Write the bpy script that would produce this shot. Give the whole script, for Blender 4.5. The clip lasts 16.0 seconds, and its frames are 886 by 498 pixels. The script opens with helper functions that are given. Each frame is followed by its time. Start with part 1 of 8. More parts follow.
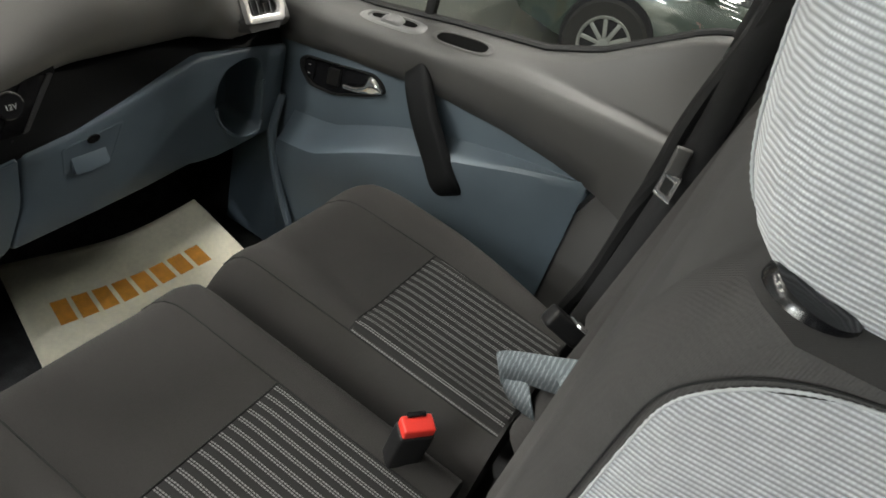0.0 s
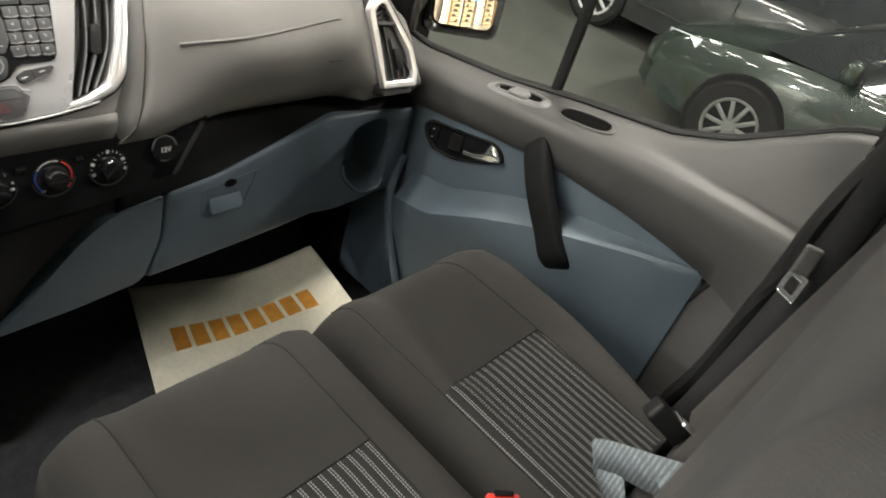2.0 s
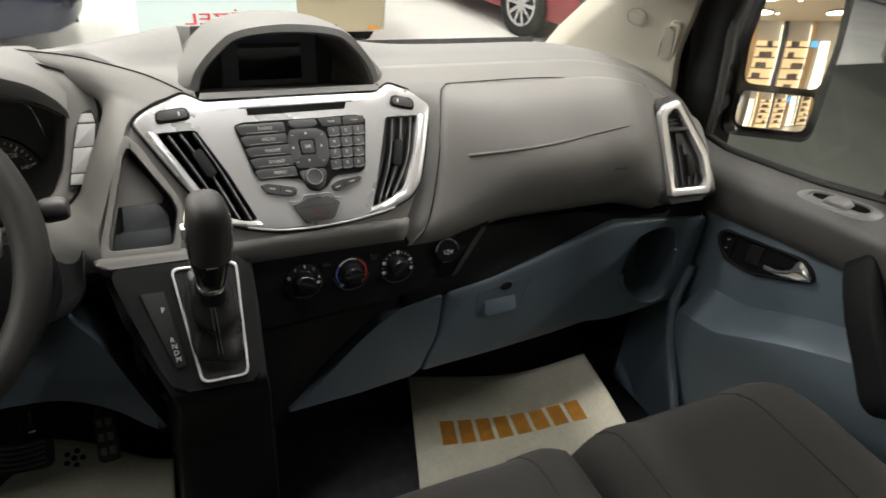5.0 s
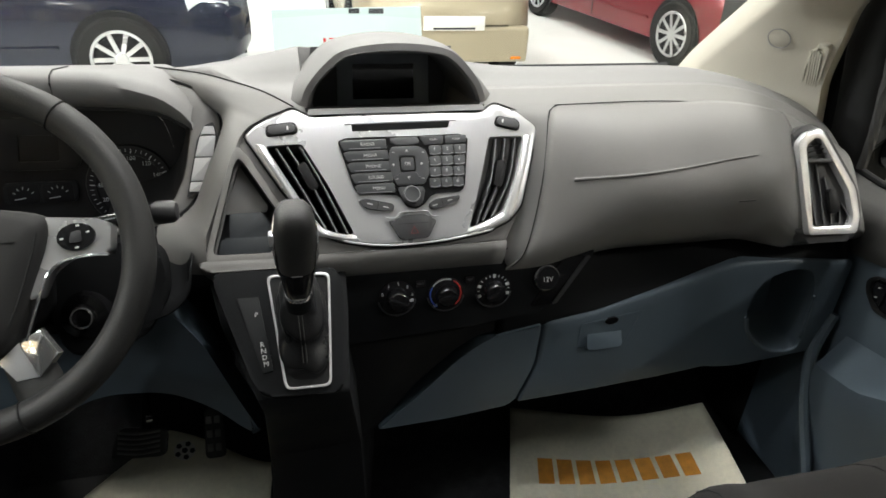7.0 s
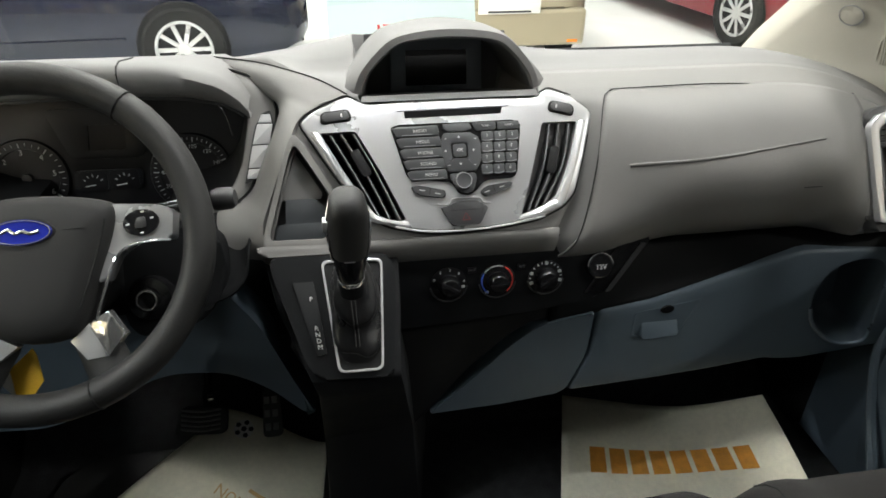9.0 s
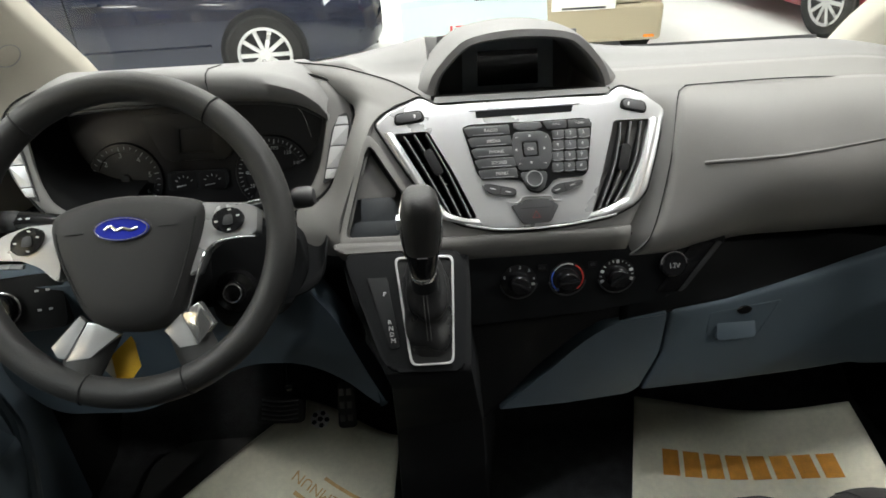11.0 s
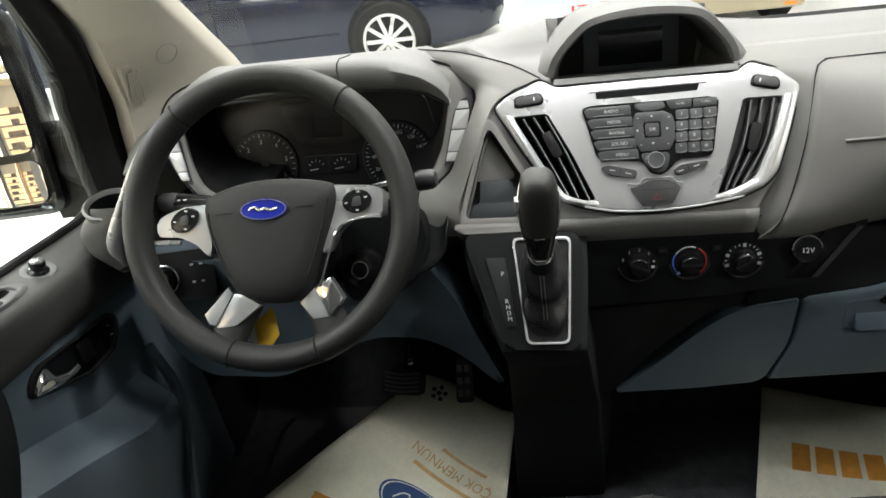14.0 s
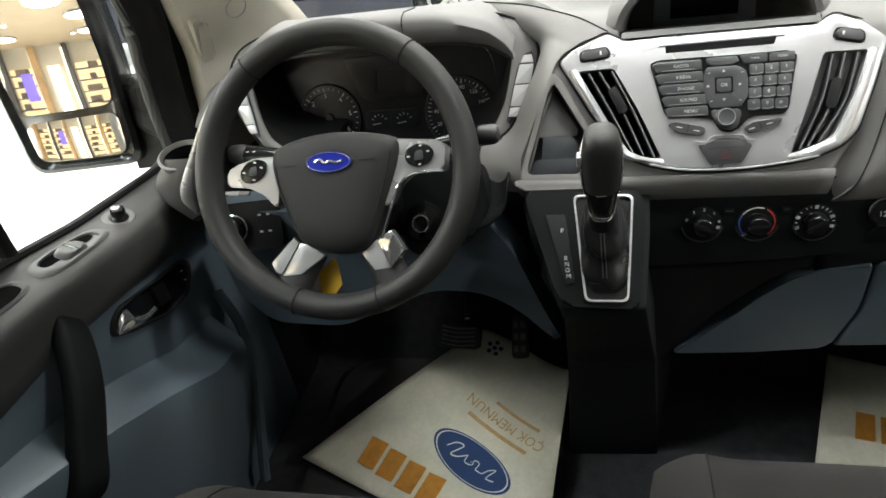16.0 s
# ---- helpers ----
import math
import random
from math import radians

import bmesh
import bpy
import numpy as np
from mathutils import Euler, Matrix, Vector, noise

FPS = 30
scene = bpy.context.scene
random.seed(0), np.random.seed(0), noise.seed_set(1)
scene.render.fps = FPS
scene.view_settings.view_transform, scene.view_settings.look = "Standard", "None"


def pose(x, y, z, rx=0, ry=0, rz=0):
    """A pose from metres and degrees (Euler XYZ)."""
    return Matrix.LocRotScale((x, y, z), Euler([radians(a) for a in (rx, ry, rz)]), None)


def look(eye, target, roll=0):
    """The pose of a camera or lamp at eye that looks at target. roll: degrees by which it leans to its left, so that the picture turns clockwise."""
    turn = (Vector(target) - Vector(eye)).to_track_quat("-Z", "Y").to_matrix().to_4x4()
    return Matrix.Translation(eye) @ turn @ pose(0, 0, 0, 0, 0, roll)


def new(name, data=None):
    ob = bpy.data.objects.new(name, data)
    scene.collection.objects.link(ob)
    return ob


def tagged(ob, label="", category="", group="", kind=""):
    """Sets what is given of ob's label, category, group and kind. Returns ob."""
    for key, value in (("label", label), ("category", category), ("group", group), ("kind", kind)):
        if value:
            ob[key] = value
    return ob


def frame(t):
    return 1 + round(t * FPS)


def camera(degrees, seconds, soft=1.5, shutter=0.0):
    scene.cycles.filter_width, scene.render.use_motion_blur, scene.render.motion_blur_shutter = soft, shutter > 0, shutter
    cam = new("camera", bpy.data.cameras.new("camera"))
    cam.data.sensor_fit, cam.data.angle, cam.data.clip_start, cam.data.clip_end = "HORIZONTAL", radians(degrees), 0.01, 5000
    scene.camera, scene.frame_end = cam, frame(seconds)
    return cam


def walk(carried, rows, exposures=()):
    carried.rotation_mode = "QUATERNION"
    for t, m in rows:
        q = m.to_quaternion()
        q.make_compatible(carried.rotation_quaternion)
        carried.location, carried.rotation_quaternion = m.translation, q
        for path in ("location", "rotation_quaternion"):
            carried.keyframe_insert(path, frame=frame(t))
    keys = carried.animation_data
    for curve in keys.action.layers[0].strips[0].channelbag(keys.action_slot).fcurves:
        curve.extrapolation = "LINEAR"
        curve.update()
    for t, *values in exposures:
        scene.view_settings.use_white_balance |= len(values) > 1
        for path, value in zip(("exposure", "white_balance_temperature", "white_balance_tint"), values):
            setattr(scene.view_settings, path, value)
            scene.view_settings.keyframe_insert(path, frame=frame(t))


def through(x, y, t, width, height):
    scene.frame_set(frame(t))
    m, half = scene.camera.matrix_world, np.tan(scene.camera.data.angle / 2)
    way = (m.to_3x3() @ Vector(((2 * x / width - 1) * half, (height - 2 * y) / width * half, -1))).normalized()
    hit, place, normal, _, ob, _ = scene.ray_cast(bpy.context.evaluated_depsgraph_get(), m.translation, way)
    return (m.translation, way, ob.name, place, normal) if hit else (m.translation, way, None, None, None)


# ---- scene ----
# ---- camera ----
cam = camera(67.2, 16.0, soft=1.6, shutter=0.5)
PATH = [
    (0, (-0.2293, -1.0172, 1.1066), (0.5298, -0.7530, 0.5117), 19.71),
    (0.5, (-0.2293, -1.0140, 1.1086), (0.5211, -0.7211, 0.5161), 19.48),
    (1, (-0.2281, -1.0092, 1.1124), (0.5010, -0.6687, 0.5187), 18.71),
    (1.5, (-0.2328, -1.0063, 1.1106), (0.4806, -0.6218, 0.5249), 19.16),
    (2, (-0.2329, -1.0036, 1.1150), (0.4724, -0.5767, 0.5490), 19.02),
    (2.5, (-0.2316, -0.9911, 1.1120), (0.4433, -0.5099, 0.5525), 19.07),
    (3, (-0.2522, -0.9512, 1.1252), (0.4065, -0.4472, 0.5664), 19.47),
    (3.5, (-0.2330, -0.9812, 1.1275), (0.3540, -0.3698, 0.5967), 15.38),
    (4, (-0.2223, -0.9778, 1.1249), (0.3085, -0.3122, 0.6004), 12.78),
    (4.5, (-0.2098, -0.9792, 1.1227), (0.2650, -0.2731, 0.5973), 10.05),
    (5, (-0.1869, -0.9818, 1.1096), (0.2169, -0.2323, 0.5851), 6.49),
    (7.5, (-0.1238, -0.9847, 1.0916), (0.0727, -0.1423, 0.5898), 3.07),
    (8, (-0.1237, -0.9866, 1.0932), (0.0579, -0.1455, 0.5838), 2.63),
    (8.5, (-0.1243, -0.9885, 1.0942), (0.0400, -0.1444, 0.5839), 1.78),
    (9, (-0.1238, -0.9848, 1.0934), (0.0132, -0.1428, 0.5716), 0.64),
    (11.5, (-0.1243, -1.0052, 1.1022), (-0.1236, -0.1503, 0.5835), -3.67),
    (12, (-0.1239, -1.0085, 1.1043), (-0.1556, -0.1519, 0.5892), -4.75),
    (12.5, (-0.1237, -1.0139, 1.1070), (-0.1914, -0.1568, 0.5963), -6.07),
    (13, (-0.1226, -1.0187, 1.1100), (-0.2377, -0.1647, 0.6026), -7.46),
    (13.5, (-0.1228, -1.0220, 1.1111), (-0.2641, -0.1785, 0.5928), -8.23),
    (14, (-0.1226, -1.0221, 1.1112), (-0.2699, -0.1865, 0.5821), -8.44),
    (14.5, (-0.1228, -1.0235, 1.1120), (-0.2890, -0.2036, 0.5642), -9.31),
    (15, (-0.1238, -1.0221, 1.1097), (-0.3006, -0.2176, 0.5427), -9.66),
    (15.5, (-0.1232, -1.0296, 1.1118), (-0.3314, -0.2332, 0.5439), -10.38),
    (16, (-0.1241, -1.0331, 1.1125), (-0.3581, -0.2444, 0.5441), -10.66),
]
walk(cam, [(t, look(eye, target, roll)) for t, eye, target, roll in PATH], exposures=[(0,0.44,6750,10),(1,0.60,6950,11),(2,0.72,7000,12),(3.5,0.46,6950,12),(4.5,0.05,6850,12),(5,0.06,6850,12),(7.5,0.15,6500,10),(12,0.25,6500,9),(14,0.33,6500,9),(16,0.36,6500,9)])

# ---- world and light ----
world = bpy.data.worlds.new("showroom_air")
scene.world = world
world.use_nodes = True
world.node_tree.nodes["Background"].inputs[0].default_value = (0.9, 0.93, 1.0, 1)
world.node_tree.nodes["Background"].inputs[1].default_value = 0.03


def ceiling_lamp(x, y, watts, size=0.9, tint=(0.975, 0.98, 0.93), z=3.9):
    data = bpy.data.lights.new("ceiling_light", "AREA")
    data.shape, data.size, data.energy, data.color = "DISK", size, watts, tint
    lamp = new("ceiling_light", data)
    lamp.matrix_world = pose(x, y, z)
    return lamp


GROUND = -0.65
for lx in (-5.2, -2.4, 0.2, 3.0):
    for ly in (-6.5, 2.6, 5.6, 8.6):
        if lx < 2 or ly > 3:
            ceiling_lamp(lx, ly, 120 if ly > 0 else 90, z=3.9 if ly > 0 else 2.9)
# the row ahead of the van's nose
for lx, watts in ((-1.3, 30), (0.1, 40), (1.5, 64)):
    ceiling_lamp(lx, 0.3, watts, 0.4)
# unseen lamps added on the driver's side to brighten seats, head rest and mats
for ly in (0.3, 1.9):
    ceiling_lamp(-4.4, ly, 110 if ly < 1 else 50, 0.4)
ceiling_lamp(-7.8, 0.6, 60, 0.22)
ceiling_lamp(-10.5, 1.5, 90, 0.25)
ceiling_lamp(-10.5, 4.2, 1000, 0.4, tint=(0.90, 0.97, 1.0))
ceiling_lamp(-2.45, -1.9, 80, 1.7, tint=(0.92, 0.98, 0.98))
ceiling_lamp(-4.5, -2.3, 75, 0.8, tint=(0.92, 0.98, 0.98))
# unseen lamps, mostly passenger side, added to brighten door, knee panel, sill and footwell
ceiling_lamp(6.4, -0.9, 200, 0.5)
ceiling_lamp(-10.5, -2.0, 240, 0.5)
ceiling_lamp(1.35, -0.45, 55, 0.25)
ceiling_lamp(4.8, -3.2, 130, 0.5)
# lamp added in the driver's window, aimed at the head rest, as showroom light
window_fill = bpy.data.lights.new("window_fill", "AREA")
window_fill.shape, window_fill.size, window_fill.size_y, window_fill.energy, window_fill.color = "RECTANGLE", 0.45, 0.45, 1.0, (0.90, 0.97, 1.0)
window_fill.spread = radians(95)
new("window_fill", window_fill).matrix_world = pose(-0.84, -0.78, 1.12, 0, 0, -24) @ pose(0, 0, 0, 0, -84, 0)
# unseen dome lamp with two lenses, added behind the windscreen header as fill
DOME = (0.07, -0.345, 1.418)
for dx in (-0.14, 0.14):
    dome_fill = bpy.data.lights.new("dome_fill", "AREA")
    dome_fill.shape, dome_fill.size, dome_fill.size_y, dome_fill.energy, dome_fill.color = "RECTANGLE", 0.10, 0.06, 0.62, (0.94, 0.98, 1.0)
    dome_fill.spread = radians(125)
    new("dome_fill", dome_fill).matrix_world = pose(DOME[0] + dx, DOME[1], DOME[2])

I4 = Matrix.Identity(4)


# ---- materials ----
def nodes_of(m):
    m.use_nodes = True
    nt = m.node_tree
    return nt, nt.nodes["Principled BSDF"]


def material(name, col, rough=0.5, metal=0.0, var=0.12, vscale=9.0, bump=0.15, bscale=700.0, coat=0.0, rvar=0.12, spec=0.5):
    """A surface with large soft variation, fine grain and uneven gloss."""
    m = bpy.data.materials.new(name)
    nt, b = nodes_of(m)
    n, l = nt.nodes, nt.links
    tc = n.new("ShaderNodeTexCoord")
    big = n.new("ShaderNodeTexNoise")
    big.inputs["Scale"].default_value, big.inputs["Detail"].default_value = vscale, 5
    fine = n.new("ShaderNodeTexNoise")
    fine.inputs["Scale"].default_value, fine.inputs["Detail"].default_value = bscale, 2
    l.new(tc.outputs["Object"], big.inputs["Vector"])
    l.new(tc.outputs["Object"], fine.inputs["Vector"])
    ramp = n.new("ShaderNodeMapRange")
    ramp.inputs["From Min"].default_value, ramp.inputs["From Max"].default_value = 0.3, 0.7
    ramp.inputs["To Min"].default_value, ramp.inputs["To Max"].default_value = 1 - var, 1 + var
    l.new(big.outputs["Fac"], ramp.inputs["Value"])
    grain = n.new("ShaderNodeMapRange")
    grain.inputs["From Min"].default_value, grain.inputs["From Max"].default_value = 0.3, 0.7
    grain.inputs["To Min"].default_value, grain.inputs["To Max"].default_value = 1 - var * 0.6, 1 + var * 0.6
    l.new(fine.outputs["Fac"], grain.inputs["Value"])
    mul = n.new("ShaderNodeMath")
    mul.operation = "MULTIPLY"
    l.new(ramp.outputs[0], mul.inputs[0])
    l.new(grain.outputs[0], mul.inputs[1])
    vec = n.new("ShaderNodeVectorMath")
    vec.operation = "SCALE"
    vec.inputs[0].default_value = col
    l.new(mul.outputs[0], vec.inputs["Scale"])
    l.new(vec.outputs["Vector"], b.inputs["Base Color"])
    rr = n.new("ShaderNodeMapRange")
    rr.inputs["From Min"].default_value, rr.inputs["From Max"].default_value = 0.3, 0.7
    rr.inputs["To Min"].default_value, rr.inputs["To Max"].default_value = max(0.02, rough - rvar * rough), min(1, rough + rvar * rough)
    l.new(big.outputs["Fac"], rr.inputs["Value"])
    l.new(rr.outputs[0], b.inputs["Roughness"])
    b.inputs["Metallic"].default_value = metal
    b.inputs["Specular IOR Level"].default_value = spec
    b.inputs["Coat Weight"].default_value = coat
    if bump:
        bp = n.new("ShaderNodeBump")
        bp.inputs["Strength"].default_value, bp.inputs["Distance"].default_value = bump, 0.0006
        l.new(fine.outputs["Fac"], bp.inputs["Height"])
        l.new(bp.outputs["Normal"], b.inputs["Normal"])
    return m


def math_node(nt, op, a, b=None, c=None):
    x = nt.nodes.new("ShaderNodeMath")
    x.operation = op
    for i, v in enumerate((a, b, c)):
        if v is None:
            continue
        if isinstance(v, (int, float)):
            x.inputs[i].default_value = v
        else:
            nt.links.new(v, x.inputs[i])
    return x.outputs[0]


def fabric(name, base, line=None, period=0.0147, axis="X", lo=0.32, hi=0.68, thread=0.0013, rough=0.92, bump=0.2, along="Y"):
    """Woven cloth; with line, light threads run in stripes across the given axis."""
    m = bpy.data.materials.new(name)
    nt, b = nodes_of(m)
    n, l = nt.nodes, nt.links
    tc = n.new("ShaderNodeTexCoord")
    sep = n.new("ShaderNodeSeparateXYZ")
    l.new(tc.outputs["Object"], sep.inputs[0])
    a, o = sep.outputs[axis], sep.outputs[along]
    wa = math_node(nt, "SINE", math_node(nt, "MULTIPLY", a, 6.283 / thread))
    wo = math_node(nt, "SINE", math_node(nt, "MULTIPLY", o, 6.283 / thread))
    weave = math_node(nt, "MULTIPLY", wa, wo)
    noise_ = n.new("ShaderNodeTexNoise")
    noise_.inputs["Scale"].default_value, noise_.inputs["Detail"].default_value = 14, 6
    l.new(tc.outputs["Object"], noise_.inputs["Vector"])
    fine = n.new("ShaderNodeTexNoise")
    fine.inputs["Scale"].default_value = 900
    l.new(tc.outputs["Object"], fine.inputs["Vector"])
    shade = math_node(nt, "ADD", math_node(nt, "MULTIPLY_ADD", weave, 0.06, 0.62), math_node(nt, "ADD", math_node(nt, "MULTIPLY", noise_.outputs["Fac"], 0.30), math_node(nt, "MULTIPLY", fine.outputs["Fac"], 0.46)))
    vec = n.new("ShaderNodeVectorMath")
    vec.operation = "SCALE"
    vec.inputs[0].default_value = base
    l.new(shade, vec.inputs["Scale"])
    colour = vec.outputs["Vector"]
    if line:
        f = math_node(nt, "FRACT", math_node(nt, "DIVIDE", a, period))
        band = math_node(nt, "MULTIPLY", math_node(nt, "GREATER_THAN", f, lo), math_node(nt, "LESS_THAN", f, hi))
        mid = math_node(nt, "SUBTRACT", f, (lo + hi) / 2)
        gap = math_node(nt, "GREATER_THAN", math_node(nt, "ABSOLUTE", mid), (hi - lo) * 0.14)
        stitch = math_node(nt, "GREATER_THAN", math_node(nt, "SINE", math_node(nt, "MULTIPLY", o, 6.283 / 0.0042)), -0.35)
        fac = math_node(nt, "MULTIPLY", math_node(nt, "MULTIPLY", band, gap), math_node(nt, "MULTIPLY_ADD", stitch, 0.6, 0.35))
        mix = n.new("ShaderNodeMix")
        mix.data_type = "RGBA"
        l.new(fac, mix.inputs["Factor"])
        l.new(colour, mix.inputs[6])
        mix.inputs[7].default_value = (*line, 1)
        colour = mix.outputs[2]
    l.new(colour, b.inputs["Base Color"])
    b.inputs["Roughness"].default_value = rough
    b.inputs["Specular IOR Level"].default_value = 0.2
    b.inputs["Sheen Weight"].default_value = 0.03
    b.inputs["Sheen Roughness"].default_value = 0.5
    bp = n.new("ShaderNodeBump")
    bp.inputs["Strength"].default_value, bp.inputs["Distance"].default_value = bump, 0.0008
    l.new(math_node(nt, "ADD", weave, math_node(nt, "MULTIPLY", fine.outputs["Fac"], 1.2)), bp.inputs["Height"])
    l.new(bp.outputs["Normal"], b.inputs["Normal"])
    return m


def ribbed_cloth(name, base, light, rib=0.0023):
    """Backrest cloth with fine pale ribs that run level across the seat."""
    m = bpy.data.materials.new(name)
    nt, b = nodes_of(m)
    n, l = nt.nodes, nt.links
    tc = n.new("ShaderNodeTexCoord")
    sep = n.new("ShaderNodeSeparateXYZ")
    l.new(tc.outputs["Object"], sep.inputs[0])
    wob = n.new("ShaderNodeTexNoise")
    wob.inputs["Scale"].default_value, wob.inputs["Detail"].default_value = 22, 3
    l.new(tc.outputs["Object"], wob.inputs["Vector"])
    s = math_node(nt, "MULTIPLY_ADD", math_node(nt, "SINE", math_node(nt, "MULTIPLY_ADD", sep.outputs["Z"], 6.283 / rib, math_node(nt, "MULTIPLY", wob.outputs["Fac"], 1.6))), 0.5, 0.5)
    dots = math_node(nt, "MULTIPLY_ADD", math_node(nt, "SINE", math_node(nt, "MULTIPLY", math_node(nt, "ADD", sep.outputs["X"], sep.outputs["Y"]), 6.283 / 0.0017)), 0.12, 0.85)
    noise_ = n.new("ShaderNodeTexNoise")
    noise_.inputs["Scale"].default_value, noise_.inputs["Detail"].default_value = 160, 8
    l.new(tc.outputs["Object"], noise_.inputs["Vector"])
    fac = math_node(nt, "MULTIPLY", math_node(nt, "MULTIPLY", s, dots), math_node(nt, "MULTIPLY_ADD", noise_.outputs["Fac"], 0.9, 0.5))
    mix = n.new("ShaderNodeMix")
    mix.data_type = "RGBA"
    l.new(fac, mix.inputs["Factor"])
    mix.inputs[6].default_value, mix.inputs[7].default_value = (*base, 1), (*light, 1)
    l.new(mix.outputs[2], b.inputs["Base Color"])
    b.inputs["Roughness"].default_value = 0.85
    b.inputs["Sheen Weight"].default_value = 0.3
    bp = n.new("ShaderNodeBump")
    bp.inputs["Strength"].default_value, bp.inputs["Distance"].default_value = 0.6, 0.001
    l.new(math_node(nt, "MULTIPLY", s, dots), bp.inputs["Height"])
    l.new(bp.outputs["Normal"], b.inputs["Normal"])
    return m


def thin_glass(name, tint=(1, 1, 1), gloss=0.06):
    m = bpy.data.materials.new(name)
    m.use_nodes = True
    nt = m.node_tree
    nt.nodes.clear()
    out = nt.nodes.new("ShaderNodeOutputMaterial")
    tr, gl, mx = nt.nodes.new("ShaderNodeBsdfTransparent"), nt.nodes.new("ShaderNodeBsdfGlossy"), nt.nodes.new("ShaderNodeMixShader")
    tr.inputs[0].default_value = (*tint, 1)
    gl.inputs["Roughness"].default_value = 0.02
    mx.inputs[0].default_value = gloss
    nt.links.new(tr.outputs[0], mx.inputs[1])
    nt.links.new(gl.outputs[0], mx.inputs[2])
    nt.links.new(mx.outputs[0], out.inputs[0])
    return m


def thin_paper(name, col, through=0.6):
    """Paper that lets light shine through it."""
    m = bpy.data.materials.new(name)
    nt, b = nodes_of(m)
    b.inputs["Base Color"].default_value, b.inputs["Roughness"].default_value = (*col, 1), 0.8
    tl, mx = nt.nodes.new("ShaderNodeBsdfTranslucent"), nt.nodes.new("ShaderNodeMixShader")
    tl.inputs[0].default_value, mx.inputs[0].default_value = (*col, 1), through
    nt.links.new(b.outputs[0], mx.inputs[1])
    nt.links.new(tl.outputs[0], mx.inputs[2])
    nt.links.new(mx.outputs[0], nt.nodes["Material Output"].inputs[0])
    return m


def emission(name, col, strength):
    m = bpy.data.materials.new(name)
    nt, b = nodes_of(m)
    b.inputs["Base Color"].default_value = (*col, 1)
    b.inputs["Emission Color"].default_value = (*col, 1)
    b.inputs["Emission Strength"].default_value = strength
    return m


DASH = material("dash_grained_grey", (0.165, 0.160, 0.154), 0.55, var=0.06, bump=0.35, bscale=900)
DASH_TOP = material("dash_top_grey", (0.160, 0.157, 0.155), 0.6, var=0.06, bump=0.4, bscale=900)
CHARCOAL = material("charcoal_plastic", (0.032, 0.032, 0.034), 0.5, var=0.1, bump=0.3, bscale=900)
BLACK = material("black_plastic", (0.0125, 0.0125, 0.013), 0.5, var=0.15, bump=0.2, spec=0.18)
GLOSS_BLACK = material("gloss_black_plastic", (0.008, 0.008, 0.009), 0.18, var=0.1, bump=0.0)
SLATE = material("slate_blue_plastic", (0.078, 0.103, 0.126), 0.5, var=0.07, bump=0.35, bscale=900)
DOOR_GREY = material("door_grey_plastic", (0.052, 0.051, 0.050), 0.52, var=0.07, bump=0.35, bscale=900)
SILVER = material("satin_silver_paint", (0.52, 0.52, 0.53), 0.28, metal=0.55, var=0.03, bump=0.08, bscale=1500)
CHROME = material("chrome", (0.88, 0.88, 0.89), 0.10, metal=0.92, var=0.03, bump=0.0)
BEIGE = material("pillar_beige_trim", (0.46, 0.435, 0.37), 0.75, var=0.05, bump=0.3, bscale=600)
CARPET = material("black_carpet", (0.042, 0.042, 0.045), 0.95, var=0.35, vscale=40, bump=0.9, bscale=350)
MATT_BLACK = material("matt_black_plastic", (0.0070, 0.0074, 0.0082), 0.7, var=0.15, bump=0.3, spec=0.12)
RUBBER = material("black_rubber", (0.042, 0.042, 0.042), 0.7, var=0.2, bump=0.3)
LEATHER = material("black_leather", (0.026, 0.0255, 0.025), 0.52, spec=0.35, var=0.12, vscale=20, bump=0.5, bscale=520)
BOOT = material("soft_boot_leather", (0.010, 0.010, 0.0105), 0.30, var=0.15, vscale=30, bump=0.5, bscale=420)
SEAT = fabric("seat_dark_cloth", (0.031, 0.0292, 0.0285))
# paler copy of the seat cloth, for the light on the middle backrest
BACK_LIT = fabric("lit_backrest_cloth", (0.050, 0.048, 0.047))
SEAT_STRIPE = fabric("seat_striped_cloth", (0.019, 0.0185, 0.0185), line=(0.17, 0.17, 0.17))
BACK_CLOTH = ribbed_cloth("backrest_ribbed_cloth", (0.25, 0.255, 0.265), (0.60, 0.62, 0.65))
SEAM = material("seam_thread", (0.007, 0.007, 0.007), 0.9, bump=0.0)
PALE_SEAM = material("pale_seam_thread", (0.40, 0.41, 0.42), 0.85, bump=0.0)
WEBBING = fabric("grey_belt_webbing", (0.09, 0.105, 0.115), line=(0.24, 0.27, 0.285), period=0.006, axis="Y", along="X", thread=0.0018)
BLACK_WEB = fabric("black_belt_webbing", (0.02, 0.02, 0.021), thread=0.0018)
RED = material("red_plastic", (0.62, 0.035, 0.025), 0.4, var=0.05, bump=0.1)
PAPER = material("cream_paper", (0.78, 0.74, 0.60), 0.8, var=0.07, vscale=18, bump=0.5, bscale=120)
ORANGE_INK = material("orange_ink", (0.62, 0.27, 0.04), 0.8, var=0.14, vscale=60, bump=0.0)
PALE_INK = material("pale_orange_ink", (0.60, 0.40, 0.18), 0.8, var=0.12, vscale=60, bump=0.0)
BLUE_INK = material("blue_ink", (0.025, 0.06, 0.17), 0.7, var=0.12, vscale=60, bump=0.0)
WHITE_INK = material("white_ink", (0.75, 0.74, 0.70), 0.7, var=0.05, bump=0.0)
BLACK_INK = material("black_ink", (0.03, 0.03, 0.035), 0.7, bump=0.0)
